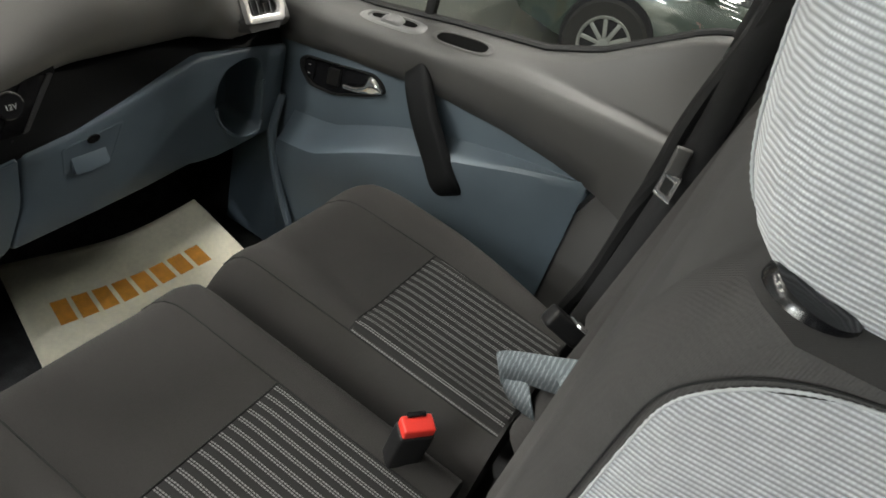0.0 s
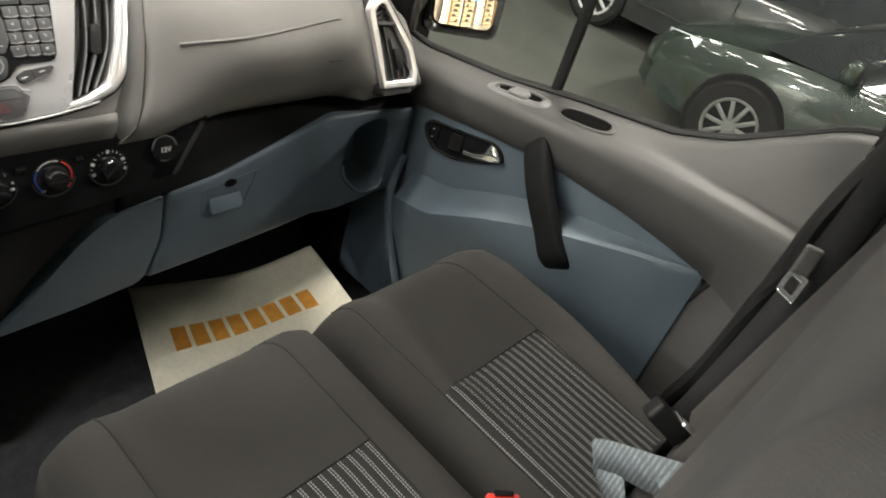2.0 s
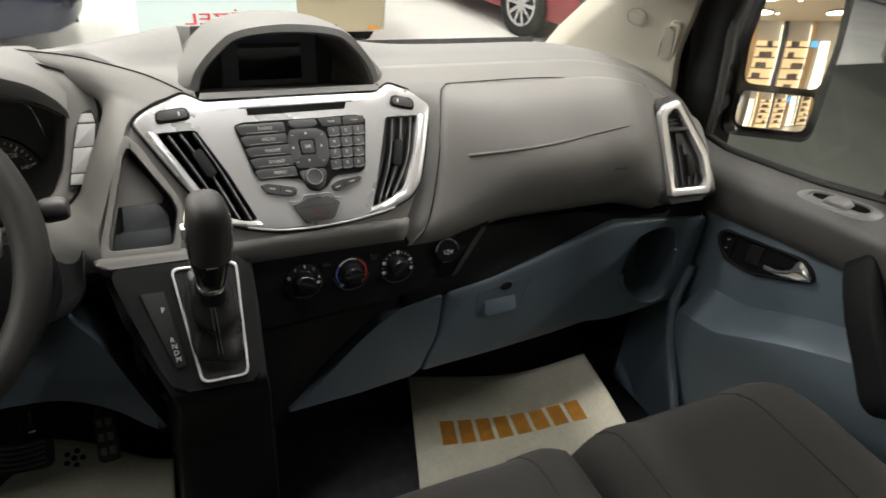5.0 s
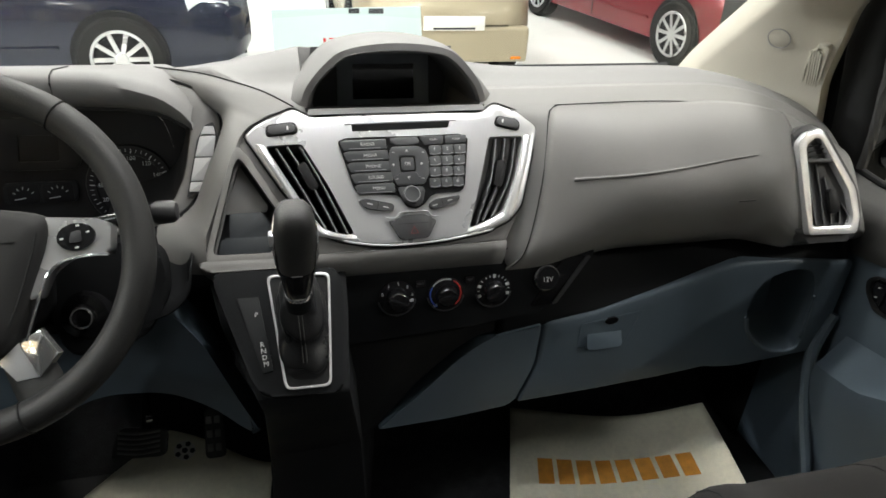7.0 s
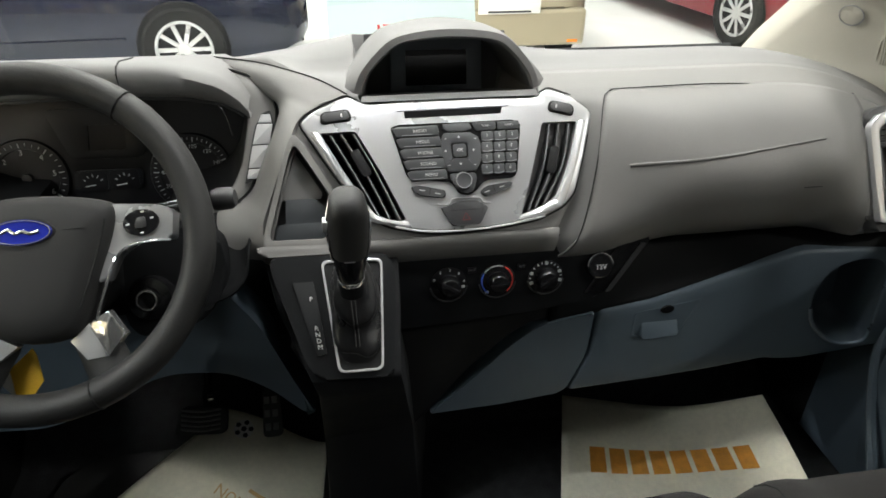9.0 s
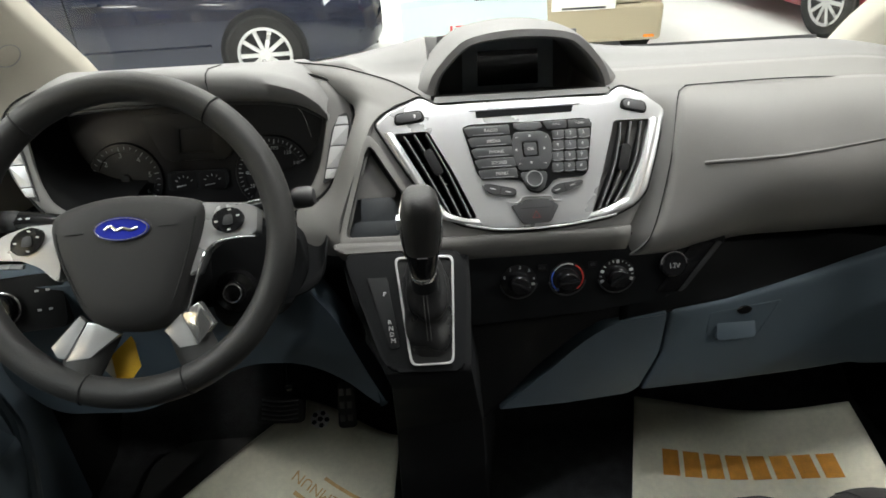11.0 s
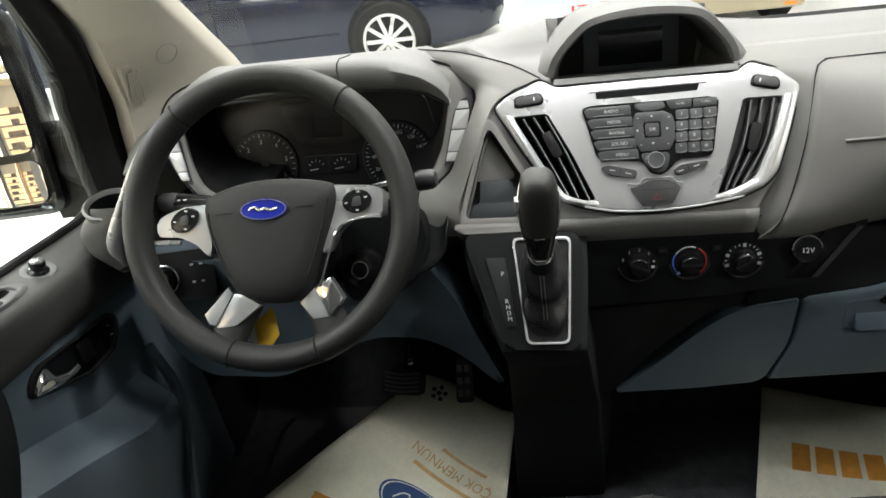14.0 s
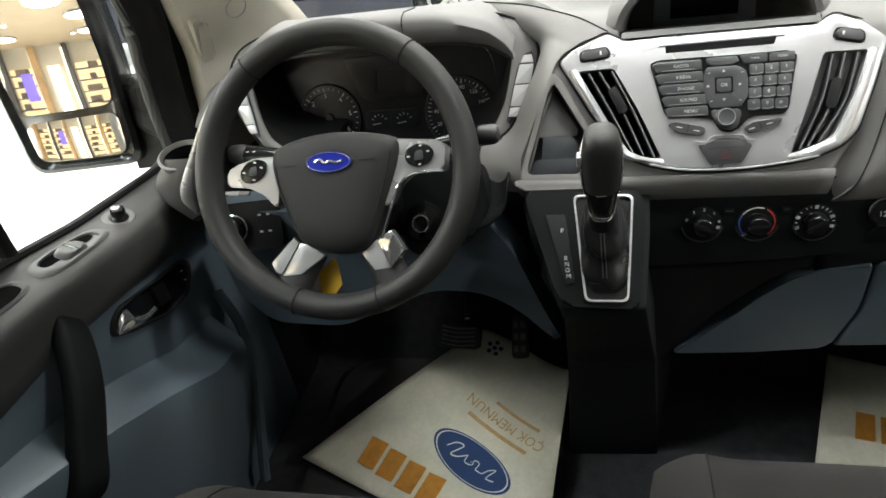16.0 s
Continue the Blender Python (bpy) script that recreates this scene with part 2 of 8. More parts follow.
RED_INK = material("red_ink", (0.55, 0.04, 0.04), 0.7, bump=0.0)
KEY_PRINT = material("pale_key_print", (0.50, 0.50, 0.49), 0.6, bump=0.0)
ENAMEL_BLUE = material("blue_enamel", (0.02, 0.03, 0.30), 0.15, var=0.05, bump=0.0, coat=0.6)
YELLOW = material("yellow_card", (0.72, 0.42, 0.02), 0.6, var=0.08, bump=0.1)
BUTTON = material("grey_button", (0.30, 0.30, 0.31), 0.42, var=0.05, bump=0.15)
RECESS_SHADE = material("recess_shade", (0.004, 0.004, 0.004), 0.9, var=0.1, bump=0.1, spec=0.03)
SWITCH_GREY = material("switch_plate_grey", (0.12, 0.12, 0.12), 0.42, var=0.05, bump=0.15)
KEYPAD = material("graphite_keys", (0.045, 0.046, 0.049), 0.40, var=0.08, bump=0.15)
SCREEN = material("dark_screen", (0.010, 0.012, 0.014), 0.08, var=0.05, bump=0.0, coat=0.5)
DIAL = material("dial_black", (0.010, 0.010, 0.012), 0.35, var=0.1, bump=0.0)
DIAL_MARK = material("dial_white_marks", (0.80, 0.82, 0.85), 0.5, bump=0.0)
BLUE_MARK = material("blue_pointer", (0.12, 0.32, 0.75), 0.4, bump=0.0)
RED_MARK = material("red_mark", (0.60, 0.04, 0.03), 0.5, bump=0.0)
BLUE_COLD = material("cold_blue_mark", (0.05, 0.12, 0.60), 0.5, bump=0.0)
MIRROR = material("mirror_silvering", (0.85, 0.86, 0.86), 0.015, metal=1.0, var=0.01, bump=0.0, rvar=0)
HEADLINER = material("headliner_cloth", (0.45, 0.43, 0.38), 0.95, var=0.06, bump=0.4)
GLASS = thin_glass("window_glass", (0.93, 0.96, 0.94), 0.05)

from mathutils.bvhtree import BVHTree
from mathutils.geometry import delaunay_2d_cdt


# ---- shape tools ----
def part(name, bm, mat, parent=None, label="", angle=38, solid=0.0):
    """Links a bmesh as one mesh object under a thing or a part."""
    bmesh.ops.recalc_face_normals(bm, faces=bm.faces[:])
    me = bpy.data.meshes.new(name)
    bm.to_mesh(me)
    bm.free()
    me.materials.append(mat)
    me.polygons.foreach_set("use_smooth", [True] * len(me.polygons))
    me.set_sharp_from_angle(angle=radians(angle))
    ob = new(name, me)
    if parent is not None:
        ob.parent = parent
        if parent.type == "EMPTY":
            ob.matrix_parent_inverse = Matrix.Translation(parent.location).inverted()
    if label:
        tagged(ob, label)
    if solid:
        mod = ob.modifiers.new("thickness", "SOLIDIFY")
        mod.thickness, mod.offset = solid, -1
    return ob


def thing(name, at, label, category, group="", kind=""):
    ob = new(name)
    ob.location = at
    ob.empty_display_size = 0.05
    return tagged(ob, label, category, group, kind)


def round_poly(pts, r, n=4):
    """A polygon with its corners rounded; r is one radius or one per corner."""
    out, k = [], len(pts)
    for i, p in enumerate(pts):
        p, a, b = Vector(p), Vector(pts[i - 1]), Vector(pts[(i + 1) % k])
        rad = r[i] if isinstance(r, (list, tuple)) else r
        u, v = (a - p), (b - p)
        d = min(rad, u.length * 0.48, v.length * 0.48)
        if d < 1e-6:
            out.append(p.copy())
            continue
        s, e = p + u.normalized() * d, p + v.normalized() * d
        for j in range(n + 1):
            t = j / n
            out.append(s * (1 - t) ** 2 + p * 2 * t * (1 - t) + e * t * t)
    return out


def spline(pts, n=6, closed=False):
    """Catmull-Rom points through pts."""
    pts = [Vector(p) for p in pts]
    k, out = len(pts), []
    for i in range(k if closed else k - 1):
        p0 = pts[i - 1] if closed or i else pts[0]
        p1, p2 = pts[i], pts[(i + 1) % k]
        p3 = pts[(i + 2) % k] if closed or i + 2 < k else pts[-1]
        for j in range(n):
            t = j / n
            out.append(0.5 * (2 * p1 + (p2 - p0) * t + (2 * p0 - 5 * p1 + 4 * p2 - p3) * t * t + (3 * p1 - p0 - 3 * p2 + p3) * t ** 3))
    if not closed:
        out.append(pts[-1].copy())
    return out


def to3(p):
    return Vector((p[0], p[1], p[2] if len(p) > 2 else 0.0))


def extr(pts, depth, m=I4, bevel=0.0, seg=2, bm=None):
    """A polygon in local xy, its face at z=0 and its back at z=-depth, with a rounded front rim."""
    bm = bm or bmesh.new()
    front = [bm.verts.new(m @ to3(p)) for p in pts]
    back = [bm.verts.new(m @ (to3(p) - Vector((0, 0, depth)))) for p in pts]
    f = bm.faces.new(front)
    bm.faces.new(back[::-1])
    for i in range(len(pts)):
        j = (i + 1) % len(pts)
        bm.faces.new((front[j], front[i], back[i], back[j]))
    if bevel:
        bmesh.ops.bevel(bm, geom=list(f.edges), offset=bevel, segments=seg, affect="EDGES", profile=0.6)
    return bm


def inside(p, poly):
    """Whether a point lies within a polygon."""
    hit = False
    for a, b in zip(poly, poly[1:] + poly[:1]):
        if (a[1] > p[1]) != (b[1] > p[1]) and p[0] < (b[0] - a[0]) * (p[1] - a[1]) / (b[1] - a[1]) + a[0]:
            hit = not hit
    return hit


def holed(outer, holes, depth, m=I4, lip=0.0, bow=None, cell=0.012):
    """A plate with openings right through it; lip rounds its outer edge, bow(x, y) curves its face."""
    bow = bow or (lambda x, y: 0.0)
    loops = [[Vector((p[0], p[1])) for p in pts] for pts in [outer] + holes]
    # long edges are divided, so that they follow the bow
    loops = [[a.lerp(b, q / n) for a, b in zip(lp, lp[1:] + lp[:1]) for n in [max(1, math.ceil((b - a).length / cell))] for q in range(n)] for lp in loops]
    if lip:
        k = len(loops[0])
        turn = 1 if sum(a.x * b.y - b.x * a.y for a, b in zip(loops[0], loops[0][1:] + loops[0][:1])) > 0 else -1
        rim = loops[0]
        loops[0] = []
        for q in range(k):
            t = (rim[(q + 1) % k] - rim[q - 1]).normalized()
            loops[0].append(rim[q] + Vector((-t.y, t.x)) * lip * turn)
    pts, edges = [], []
    for loop in loops:
        n0 = len(pts)
        pts += loop
        edges += [(n0 + q, n0 + (q + 1) % len(loop)) for q in range(len(loop))]
    xs, ys = [p.x for p in loops[0]], [p.y for p in loops[0]]
    for gi in range(int((max(xs) - min(xs)) / cell) + 1):
        for gj in range(int((max(ys) - min(ys)) / cell) + 1):
            p = Vector((min(xs) + cell * (gi + 0.5 * (gj % 2)), min(ys) + cell * (gj + 0.5)))
            if inside(p, loops[0]) and not any(inside(p, h) for h in loops[1:]) and min((p - q).length for q in pts[:sum(map(len, loops))]) > cell * 0.45:
                pts.append(p)
    vs, _, tris, _, _, _ = delaunay_2d_cdt(pts, edges, [], 0, 1e-7)
    bm = bmesh.new()
    front = [bm.verts.new(m @ Vector((p.x, p.y, bow(p.x, p.y)))) for p in vs]
    for tri in tris:
        c = sum((vs[q] for q in tri), Vector((0, 0))) / len(tri)
        if inside(c, loops[0]) and not any(inside(c, h) for h in loops[1:]):
            bm.faces.new([front[q] for q in tri])
    n0 = 0
    for li, loop in enumerate(loops):
        top = front[n0:n0 + len(loop)]
        n0 += len(loop)
        steps = [(0.55, 0.22), (0.86, 0.52), (1.0, 1.0)] if li == 0 and lip else []
        rows = [top]
        for out_, down in steps:
            rows.append([bm.verts.new(m @ Vector((*(p.lerp(r, out_)), bow(p.x, p.y) - lip * down))) for p, r in zip(loop, rim)])
        edge = rim if li == 0 and lip else loop
        rows.append([bm.verts.new(m @ Vector((p.x, p.y, bow(p.x, p.y) - depth))) for p in edge])
        for a, b in zip(rows, rows[1:]):
            for q in range(len(a)):
                r = (q + 1) % len(a)
                bm.faces.new((a[r], a[q], b[q], b[r]))
    bmesh.ops.remove_doubles(bm, verts=bm.verts[:], dist=1e-7)
    return bm


def band(outer, inner, m, crest=0.005, sink=0.008, n=5):
    """A rounded moulding that runs between two lines with as many points each."""
    a, b = spline([to3(p) for p in outer], n), spline([to3(p) for p in inner], n)
    rows = []
    for k, z in ((0.0, -0.002), (0.12, crest * 0.6), (0.38, crest), (0.70, crest * 0.9), (0.96, crest * 0.35), (1.0, -sink)):
        rows.append([m @ (p.lerp(q, k) + Vector((0, 0, z - 0.8 * (p.y - 0.07) ** 2))) for p, q in zip(a, b)])
    return loft(rows, closed=False, caps=False)


def frame_ring(outer, inner, depth, m=I4, bevel=0.0, bm=None, raise_in=0.0):
    """A frame between two outlines with as many points each; raise_in lifts the inner rim."""
    bm = bm or bmesh.new()
    k = len(outer)
    up = Vector((0, 0, raise_in))
    rows = [[bm.verts.new(m @ (to3(p) - Vector((0, 0, depth)))) for p in outer], [bm.verts.new(m @ to3(p)) for p in outer],
            [bm.verts.new(m @ (to3(p) + up)) for p in inner], [bm.verts.new(m @ (to3(p) - Vector((0, 0, depth)))) for p in inner]]
    rims = []
    for a in range(3):
        for i in range(k):
            j = (i + 1) % k
            f = bm.faces.new((rows[a][i], rows[a][j], rows[a + 1][j], rows[a + 1][i]))
            if a == 1:
                rims += [e for e in f.edges if (set(e.verts) == {rows[1][i], rows[1][j]} or set(e.verts) == {rows[2][i], rows[2][j]})]
    if bevel:
        bmesh.ops.bevel(bm, geom=list(set(rims)), offset=bevel, segments=2, affect="EDGES", profile=0.6)
    return bm


def loft(rings, closed=True, caps=True, bm=None):
    bm = bm or bmesh.new()
    vs = [[bm.verts.new(Vector(p)) for p in r] for r in rings]
    k = len(rings[0])
    for a in range(len(vs) - 1):
        for i in range(k if closed else k - 1):
            j = (i + 1) % k
            bm.faces.new((vs[a][i], vs[a][j], vs[a + 1][j], vs[a + 1][i]))
    if caps and closed:
        bm.faces.new(vs[0])
        bm.faces.new(vs[-1][::-1])
    return bm


def sweep(path, r, n=10, m=I4, bm=None, flat=1.0, closed=False, up=(0, 0, 1)):
    """A tube along a path; r is one radius or one per point, flat squeezes it across up."""
    bm = bm or bmesh.new()
    path = [Vector(p) for p in path]
    rings, k = [], len(path)
    for i, p in enumerate(path):
        if closed:
            t = path[(i + 1) % k] - path[i - 1]
        else:
            t = path[min(i + 1, k - 1)] - path[max(i - 1, 0)]
        t.normalize()
        side = t.cross(Vector(up))
        side = side.normalized() if side.length > 1e-4 else Vector((1, 0, 0))
        nrm = side.cross(t).normalized()
        rad = r[i] if isinstance(r, (list, tuple)) else r
        rings.append([m @ (p + side * rad * math.cos(q * 2 * math.pi / n) + nrm * rad * flat * math.sin(q * 2 * math.pi / n)) for q in range(n)])
    if closed:
        rings.append(rings[0])
        bm2 = loft(rings, caps=False, bm=bm)
        bmesh.ops.remove_doubles(bm2, verts=bm2.verts[:], dist=1e-6)
        return bm2
    return loft(rings, bm=bm)


def lathe(prof, n=28, m=I4, bm=None, arc=2 * math.pi):
    """Turns a profile of (radius, z) round the local z axis."""
    bm = bm or bmesh.new()
    full = arc > 6.28
    count = n if full else n + 1
    rings = [[m @ Vector((r * math.cos(arc * i / n), r * math.sin(arc * i / n), z)) for r, z in prof] for i in range(count)]
    if full:
        rings.append(rings[0])
    bm = loft(rings, closed=False, caps=False, bm=bm)
    bmesh.ops.remove_doubles(bm, verts=bm.verts[:], dist=1e-6)
    return bm


def box(sx, sy, sz, m=I4, bevel=0.003, seg=2, bm=None):
    own = bmesh.new()
    bmesh.ops.create_cube(own, size=1.0, matrix=Matrix.Diagonal((sx, sy, sz, 1)))
    if bevel:
        bmesh.ops.bevel(own, geom=own.edges[:], offset=min(bevel, min(sx, sy, sz) * 0.45), segments=seg, affect="EDGES", profile=0.6)
    bmesh.ops.transform(own, matrix=m, verts=own.verts[:])
    if bm is None:
        return own
    tmp = bpy.data.meshes.new("tmp")
    own.to_mesh(tmp)
    own.free()
    bm.from_mesh(tmp)
    bpy.data.meshes.remove(tmp)
    return bm


def sheet(f, nu, nv, bm=None):
    """An open surface f(u, v), u and v from 0 to 1."""
    return loft([[f(i / nu, j / nv) for i in range(nu + 1)] for j in range(nv + 1)], closed=False, caps=False, bm=bm)


def flip_x(bm):
    bmesh.ops.scale(bm, vec=(-1, 1, 1), verts=bm.verts[:])
    bmesh.ops.reverse_faces(bm, faces=bm.faces[:])
    return bm


def circle(r, n=24, cx=0.0, cy=0.0, sy=1.0):
    return [(cx + r * math.cos(2 * math.pi * i / n), cy + sy * r * math.sin(2 * math.pi * i / n)) for i in range(n)]


def lerp_keys(x, keys):
    """Smooth interpolation in a short table of (x, value)."""
    if x <= keys[0][0]:
        return keys[0][1]
    for (a, va), (b, vb) in zip(keys, keys[1:]):
        if x <= b:
            t = (x - a) / (b - a)
            t = t * t * (3 - 2 * t)
            return va + (vb - va) * t
    return keys[-1][1]


def word(name, text, size, m, mat, parent, mirror=False, thick=0.0002, wide=1.0):
    """Raised printing: a text turned into a mesh, centred on the pose m."""
    cu = bpy.data.curves.new(name, "FONT")
    cu.body, cu.size, cu.align_x, cu.align_y, cu.extrude, cu.resolution_u = text, size, "CENTER", "CENTER", thick, 2
    tmp = bpy.data.objects.new(name, cu)
    me = bpy.data.meshes.new_from_object(tmp)
    bpy.data.objects.remove(tmp)
    bpy.data.curves.remove(cu)
    me.name = name
    me.transform(m @ Matrix.Diagonal((-wide if mirror else wide, 1, 1, 1)))
    me.materials.clear()
    me.materials.append(mat)
    ob = new(name, me)
    if parent is not None:
        ob.parent = parent
        if parent.type == "EMPTY":
            ob.matrix_parent_inverse = Matrix.Translation(parent.location).inverted()
    return ob


# ---- dashboard ----
dashboard = thing("dashboard", (0, 0.2, 0.6), "grey grained plastic van dashboard with dark lower half", "dashboard")


def shoulder(x):
    """How far the dash falls away towards its two ends."""
    return -0.085 * max(0.0, (abs(x) - 0.50) / 0.28) ** 2


def hump(x):
    """The raised hood over the instruments."""
    return lerp_keys(x, [(-0.74, 0.0), (-0.62, 0.016), (-0.36, 0.016), (-0.22, 0.0)])


def swell(x):
    """How the pad rises towards the screen hood."""
    d = x - 0.026
    k = min(1.0, max(0.0, (abs(d) - 0.116) / 0.006))
    side = 0.5 * (0.016 + 0.21 * (x + 0.242) + math.hypot(0.016 + 0.21 * (x + 0.242), 0.012)) if d < 0 else 0.008 + 0.040 * math.exp(-((d / 0.13) ** 2))
    return min(side, 0.047) * k - 0.075 * (1 - k)


def dash_top(x, v):
    """Top pad from the windscreen base (v=0) to its front seam (v=1)."""
    row = spline([(0.56, 0.655), (0.30, 0.722), (0.11, 0.784), (0.03, 0.803), (-0.04, 0.807), (-0.10, 0.794)], 6)
    f = v * (len(row) - 1)
    i = min(int(f), len(row) - 2)
    p = row[i].lerp(row[i + 1], f - i)
    back = lerp_keys(x, [(-0.745, 1.0), (-0.71, 0.25), (-0.235, 0.25), (-0.17, 1.0)])
    p = Vector((p.x if p.x > 0.02 else 0.02 + (p.x - 0.02) * back, p.y))
    rise = 1.0
    if swell(x) > 0:
        rise = max(0.0, math.sin(math.pi * min(1, 1.4 * v))) ** 0.7
        if x < -0.172 and v > 0.47:
            w = min(1.0, (-0.172 - x) / 0.045)
            rise += (1 - 0.4 * ((v - 0.47) / 0.53) ** 2 - rise) * w * w * (3 - 2 * w)
    lift = swell(x) * rise
    if abs(x - 0.026) < 0.122:
        # behind the screen the pad closes over the hood's back
        k = min(1.0, max(0.0, (0.52 - v) / 0.03))
        lift += (0.045 * max(0.0, math.sin(math.pi * min(1, 1.4 * v))) ** 0.7 - lift) * k
    fall = shoulder(x) * (0.35 + 0.65 * v)
    out = Vector((x, p.x - 0.25 * max(0, abs(x) - 0.55) * (1 - v), p.y + fall + hump(x) * v + lift))
    if -0.31 < x < -0.100:
        # tucks under the smooth panel beside the instruments
        edge = lerp_keys(x, [(-0.30, 0.026), (-0.24, -0.002), (-0.1985, -0.028), (-0.1513, -0.066), (-0.1134, -0.099)])
        out.z -= min(0.035, 1.4 * max(0.0, edge + 0.003 - out.y))
    return out


FLAT_ROW = spline([(-0.10, 0.794), (-0.128, 0.772), (-0.158, 0.727), (-0.188, 0.672), (-0.208, 0.632), (-0.211, 0.608), (-0.203, 0.586), (-0.185, 0.568)], 5)
FULL_ROW = spline([(-0.10, 0.794), (-0.148, 0.772), (-0.192, 0.728), (-0.207, 0.692), (-0.205, 0.655), (-0.192, 0.620), (-0.168, 0.590), (-0.140, 0.568)], 5)


def dash_face(x, v, off=0.0):
    """Fascia from the seam (v=0) down to its lower edge (v=1)."""
    full = min(1.0, max(0.0, (x - 0.20) / 0.18), max(0.0, (0.665 - x) / 0.09))
    row = [a.lerp(b, full * full * (3 - 2 * full)) for a, b in zip(FLAT_ROW, FULL_ROW)]
    f = v * (len(row) - 1)
    i = min(int(f), len(row) - 2)
    p, t = row[i].lerp(row[i + 1], f - i), row[i + 1] - row[i]
    nrm = Vector((t.y, -t.x)).normalized()
    p = p + nrm * off
    sag = 0.012 * math.sin(math.pi * min(1, max(0, (x - 0.2) / 0.5)))
    return Vector((x, p.x - sag * math.sin(math.pi * v) + 0.04 * max(0, abs(x) - 0.66), p.y + shoulder(x) * (1 - v) ** 1.5))


part("top_pad", sheet(lambda u, v: dash_top(-0.79 + 1.58 * u, v), 64, 24), DASH_TOP, dashboard, solid=0.012)
def fascia_point(u, v):
    """Rolls over from the top pad; it sinks behind the centre stack's wing at its inner end."""
    x = 0.12 + 0.67 * u
    if v < 0.15:
        return dash_top(x, 0.82 + 0.18 * v / 0.15) + Vector((0, 0, 0.0004 + 0.0008 * v))
    v = (v - 0.15) / 0.85
    k = min(1.0, max(0.0, (0.264 - 0.10 * v - x) / 0.035))
    return dash_face(x, v, -0.020 * k * k * (3 - 2 * k) * min(1.0, max(0.0, 5 * v - 0.4)))


part("fascia", sheet(fascia_point, 60, 40), DASH, dashboard, angle=60, solid=0.006)


def lid_point(u, v):
    x = 0.247 + 0.405 * u - 0.080 * (1 - u) ** 4 * v ** 1.2
    if v < 0.10:
        x += 0.024 * (1 - math.sqrt(max(0.0, 1 - (1 - v / 0.10) ** 2))) * (1 - u)
    vv = 0.02 + 0.90 * v
    return dash_face(x, vv, 0.0035)


lid = part("glovebox_lid", sheet(lid_point, 40, 40), DASH, dashboard, solid=0.003)
part("lid_seam", sweep(spline([lid_point(0.995, 0.0), lid_point(0.5, 0.0), lid_point(0.02, 0.0), lid_point(0.0, 0.015), lid_point(0.0, 0.04), lid_point(0.0, 0.09), lid_point(0.0, 0.35), lid_point(0.0, 0.7), lid_point(0.0, 0.98)], 8), 0.0009, 6), SEAM, lid)
# the narrow pressed crease across the lid
crease_line = [dash_face(0.268 + 0.285 * i / 16, 0.335 - 0.085 * i / 16, 0.0040) for i in range(17)]
part("crease", sweep(crease_line, [0.0024 - 0.0016 * i / 16 for i in range(17)], 8), DASH, lid)
part("crease_line", sweep([p + Vector((0, -0.001, -0.0020 + 0.0014 * i / 16)) for i, p in enumerate(crease_line)], 0.0006, 6), DOOR_GREY, lid)
part("badge_mark", box(0.028, 0.001, 0.002, Matrix.Translation(dash_face(0.53, 0.47, 0.0075)), 0.0004), DOOR_GREY, lid)

# lower panel on the passenger side: trim beside the console, then one panel with the glovebox and an open cup niche
low_m = pose(0, -0.205, 0, 90, 0, 0)
LOW_TOP = [(-0.016, 0.2965), (0.0606, 0.369), (0.1121, 0.4263), (0.159, 0.4600), (0.2447, 0.4752), (0.3367, 0.4879), (0.4271, 0.5153), (0.5173, 0.545), (0.5726, 0.5580), (0.6665, 0.5540), (0.800, 0.540)]
trim_line = LOW_TOP[:4] + [(0.2415, 0.4745), (0.2380, 0.3936), (0.2090, 0.3141), (0.1016, 0.3019)]
part("lower_trim", extr(round_poly(trim_line[::-1], [0.012, 0.012, 0.02, 0.004, 0.03, 0.03, 0.03, 0.004]), 0.030, low_m, 0.004, 3), SLATE, dashboard, "slate blue lower trim")
hole = spline([(0.6286, 0.514), (0.6141, 0.470), (0.6234, 0.422), (0.6497, 0.389), (0.6862, 0.364), (0.7276, 0.3585), (0.7445, 0.3745), (0.742, 0.4296), (0.735, 0.490), (0.715, 0.528), (0.670, 0.533)], 4, closed=True)
hole = [Vector((q.x, q.y)) for q in hole]
door_line = [(0.2465, 0.4755)] + LOW_TOP[5:] + [(0.800, 0.350), (0.7067, 0.3400), (0.6300, 0.3330), (0.5776, 0.3378), (0.5654, 0.3419), (0.4712, 0.3306), (0.368, 0.3222), (0.2145, 0.3141), (0.2432, 0.3936)]
glove = part("glovebox_panel", holed(round_poly(door_line, 0.012, 4), [hole], 0.030, low_m, 0.007, None, 0.03), SLATE, dashboard, "slate blue lower panel with glovebox")
part("pull_recess", frame_ring(round_poly([(0.308, 0.417), (0.396, 0.419), (0.418, 0.484), (0.308, 0.467)], 0.006), round_poly([(0.312, 0.421), (0.392, 0.423), (0.412, 0.479), (0.312, 0.463)], 0.006), 0.003, low_m @ pose(0, 0, 0.0006), 0.0006), SLATE, glove)
part("latch_plate", extr(round_poly([(-0.031, -0.0170), (0.030, -0.0160), (0.029, 0.0160), (-0.031, 0.0150)], 0.004), 0.020, low_m @ pose(0.354, 0.4360, 0.004, -22, 0, 1), 0.002), SLATE, glove)
part("lock", lathe([(0, 0.0015), (0.0095, 0.0015), (0.0105, 0.0), (0.0105, -0.004)], 20, low_m @ pose(0.3616, 0.4689, 0.0) @ Matrix.Diagonal((1.15, 0.75, 1, 1)) @ pose(0, 0, 0, 0, 0, 20)), GLOSS_BLACK, glove, "black lock barrel")
mid_n = Vector((0.69, 0.445))
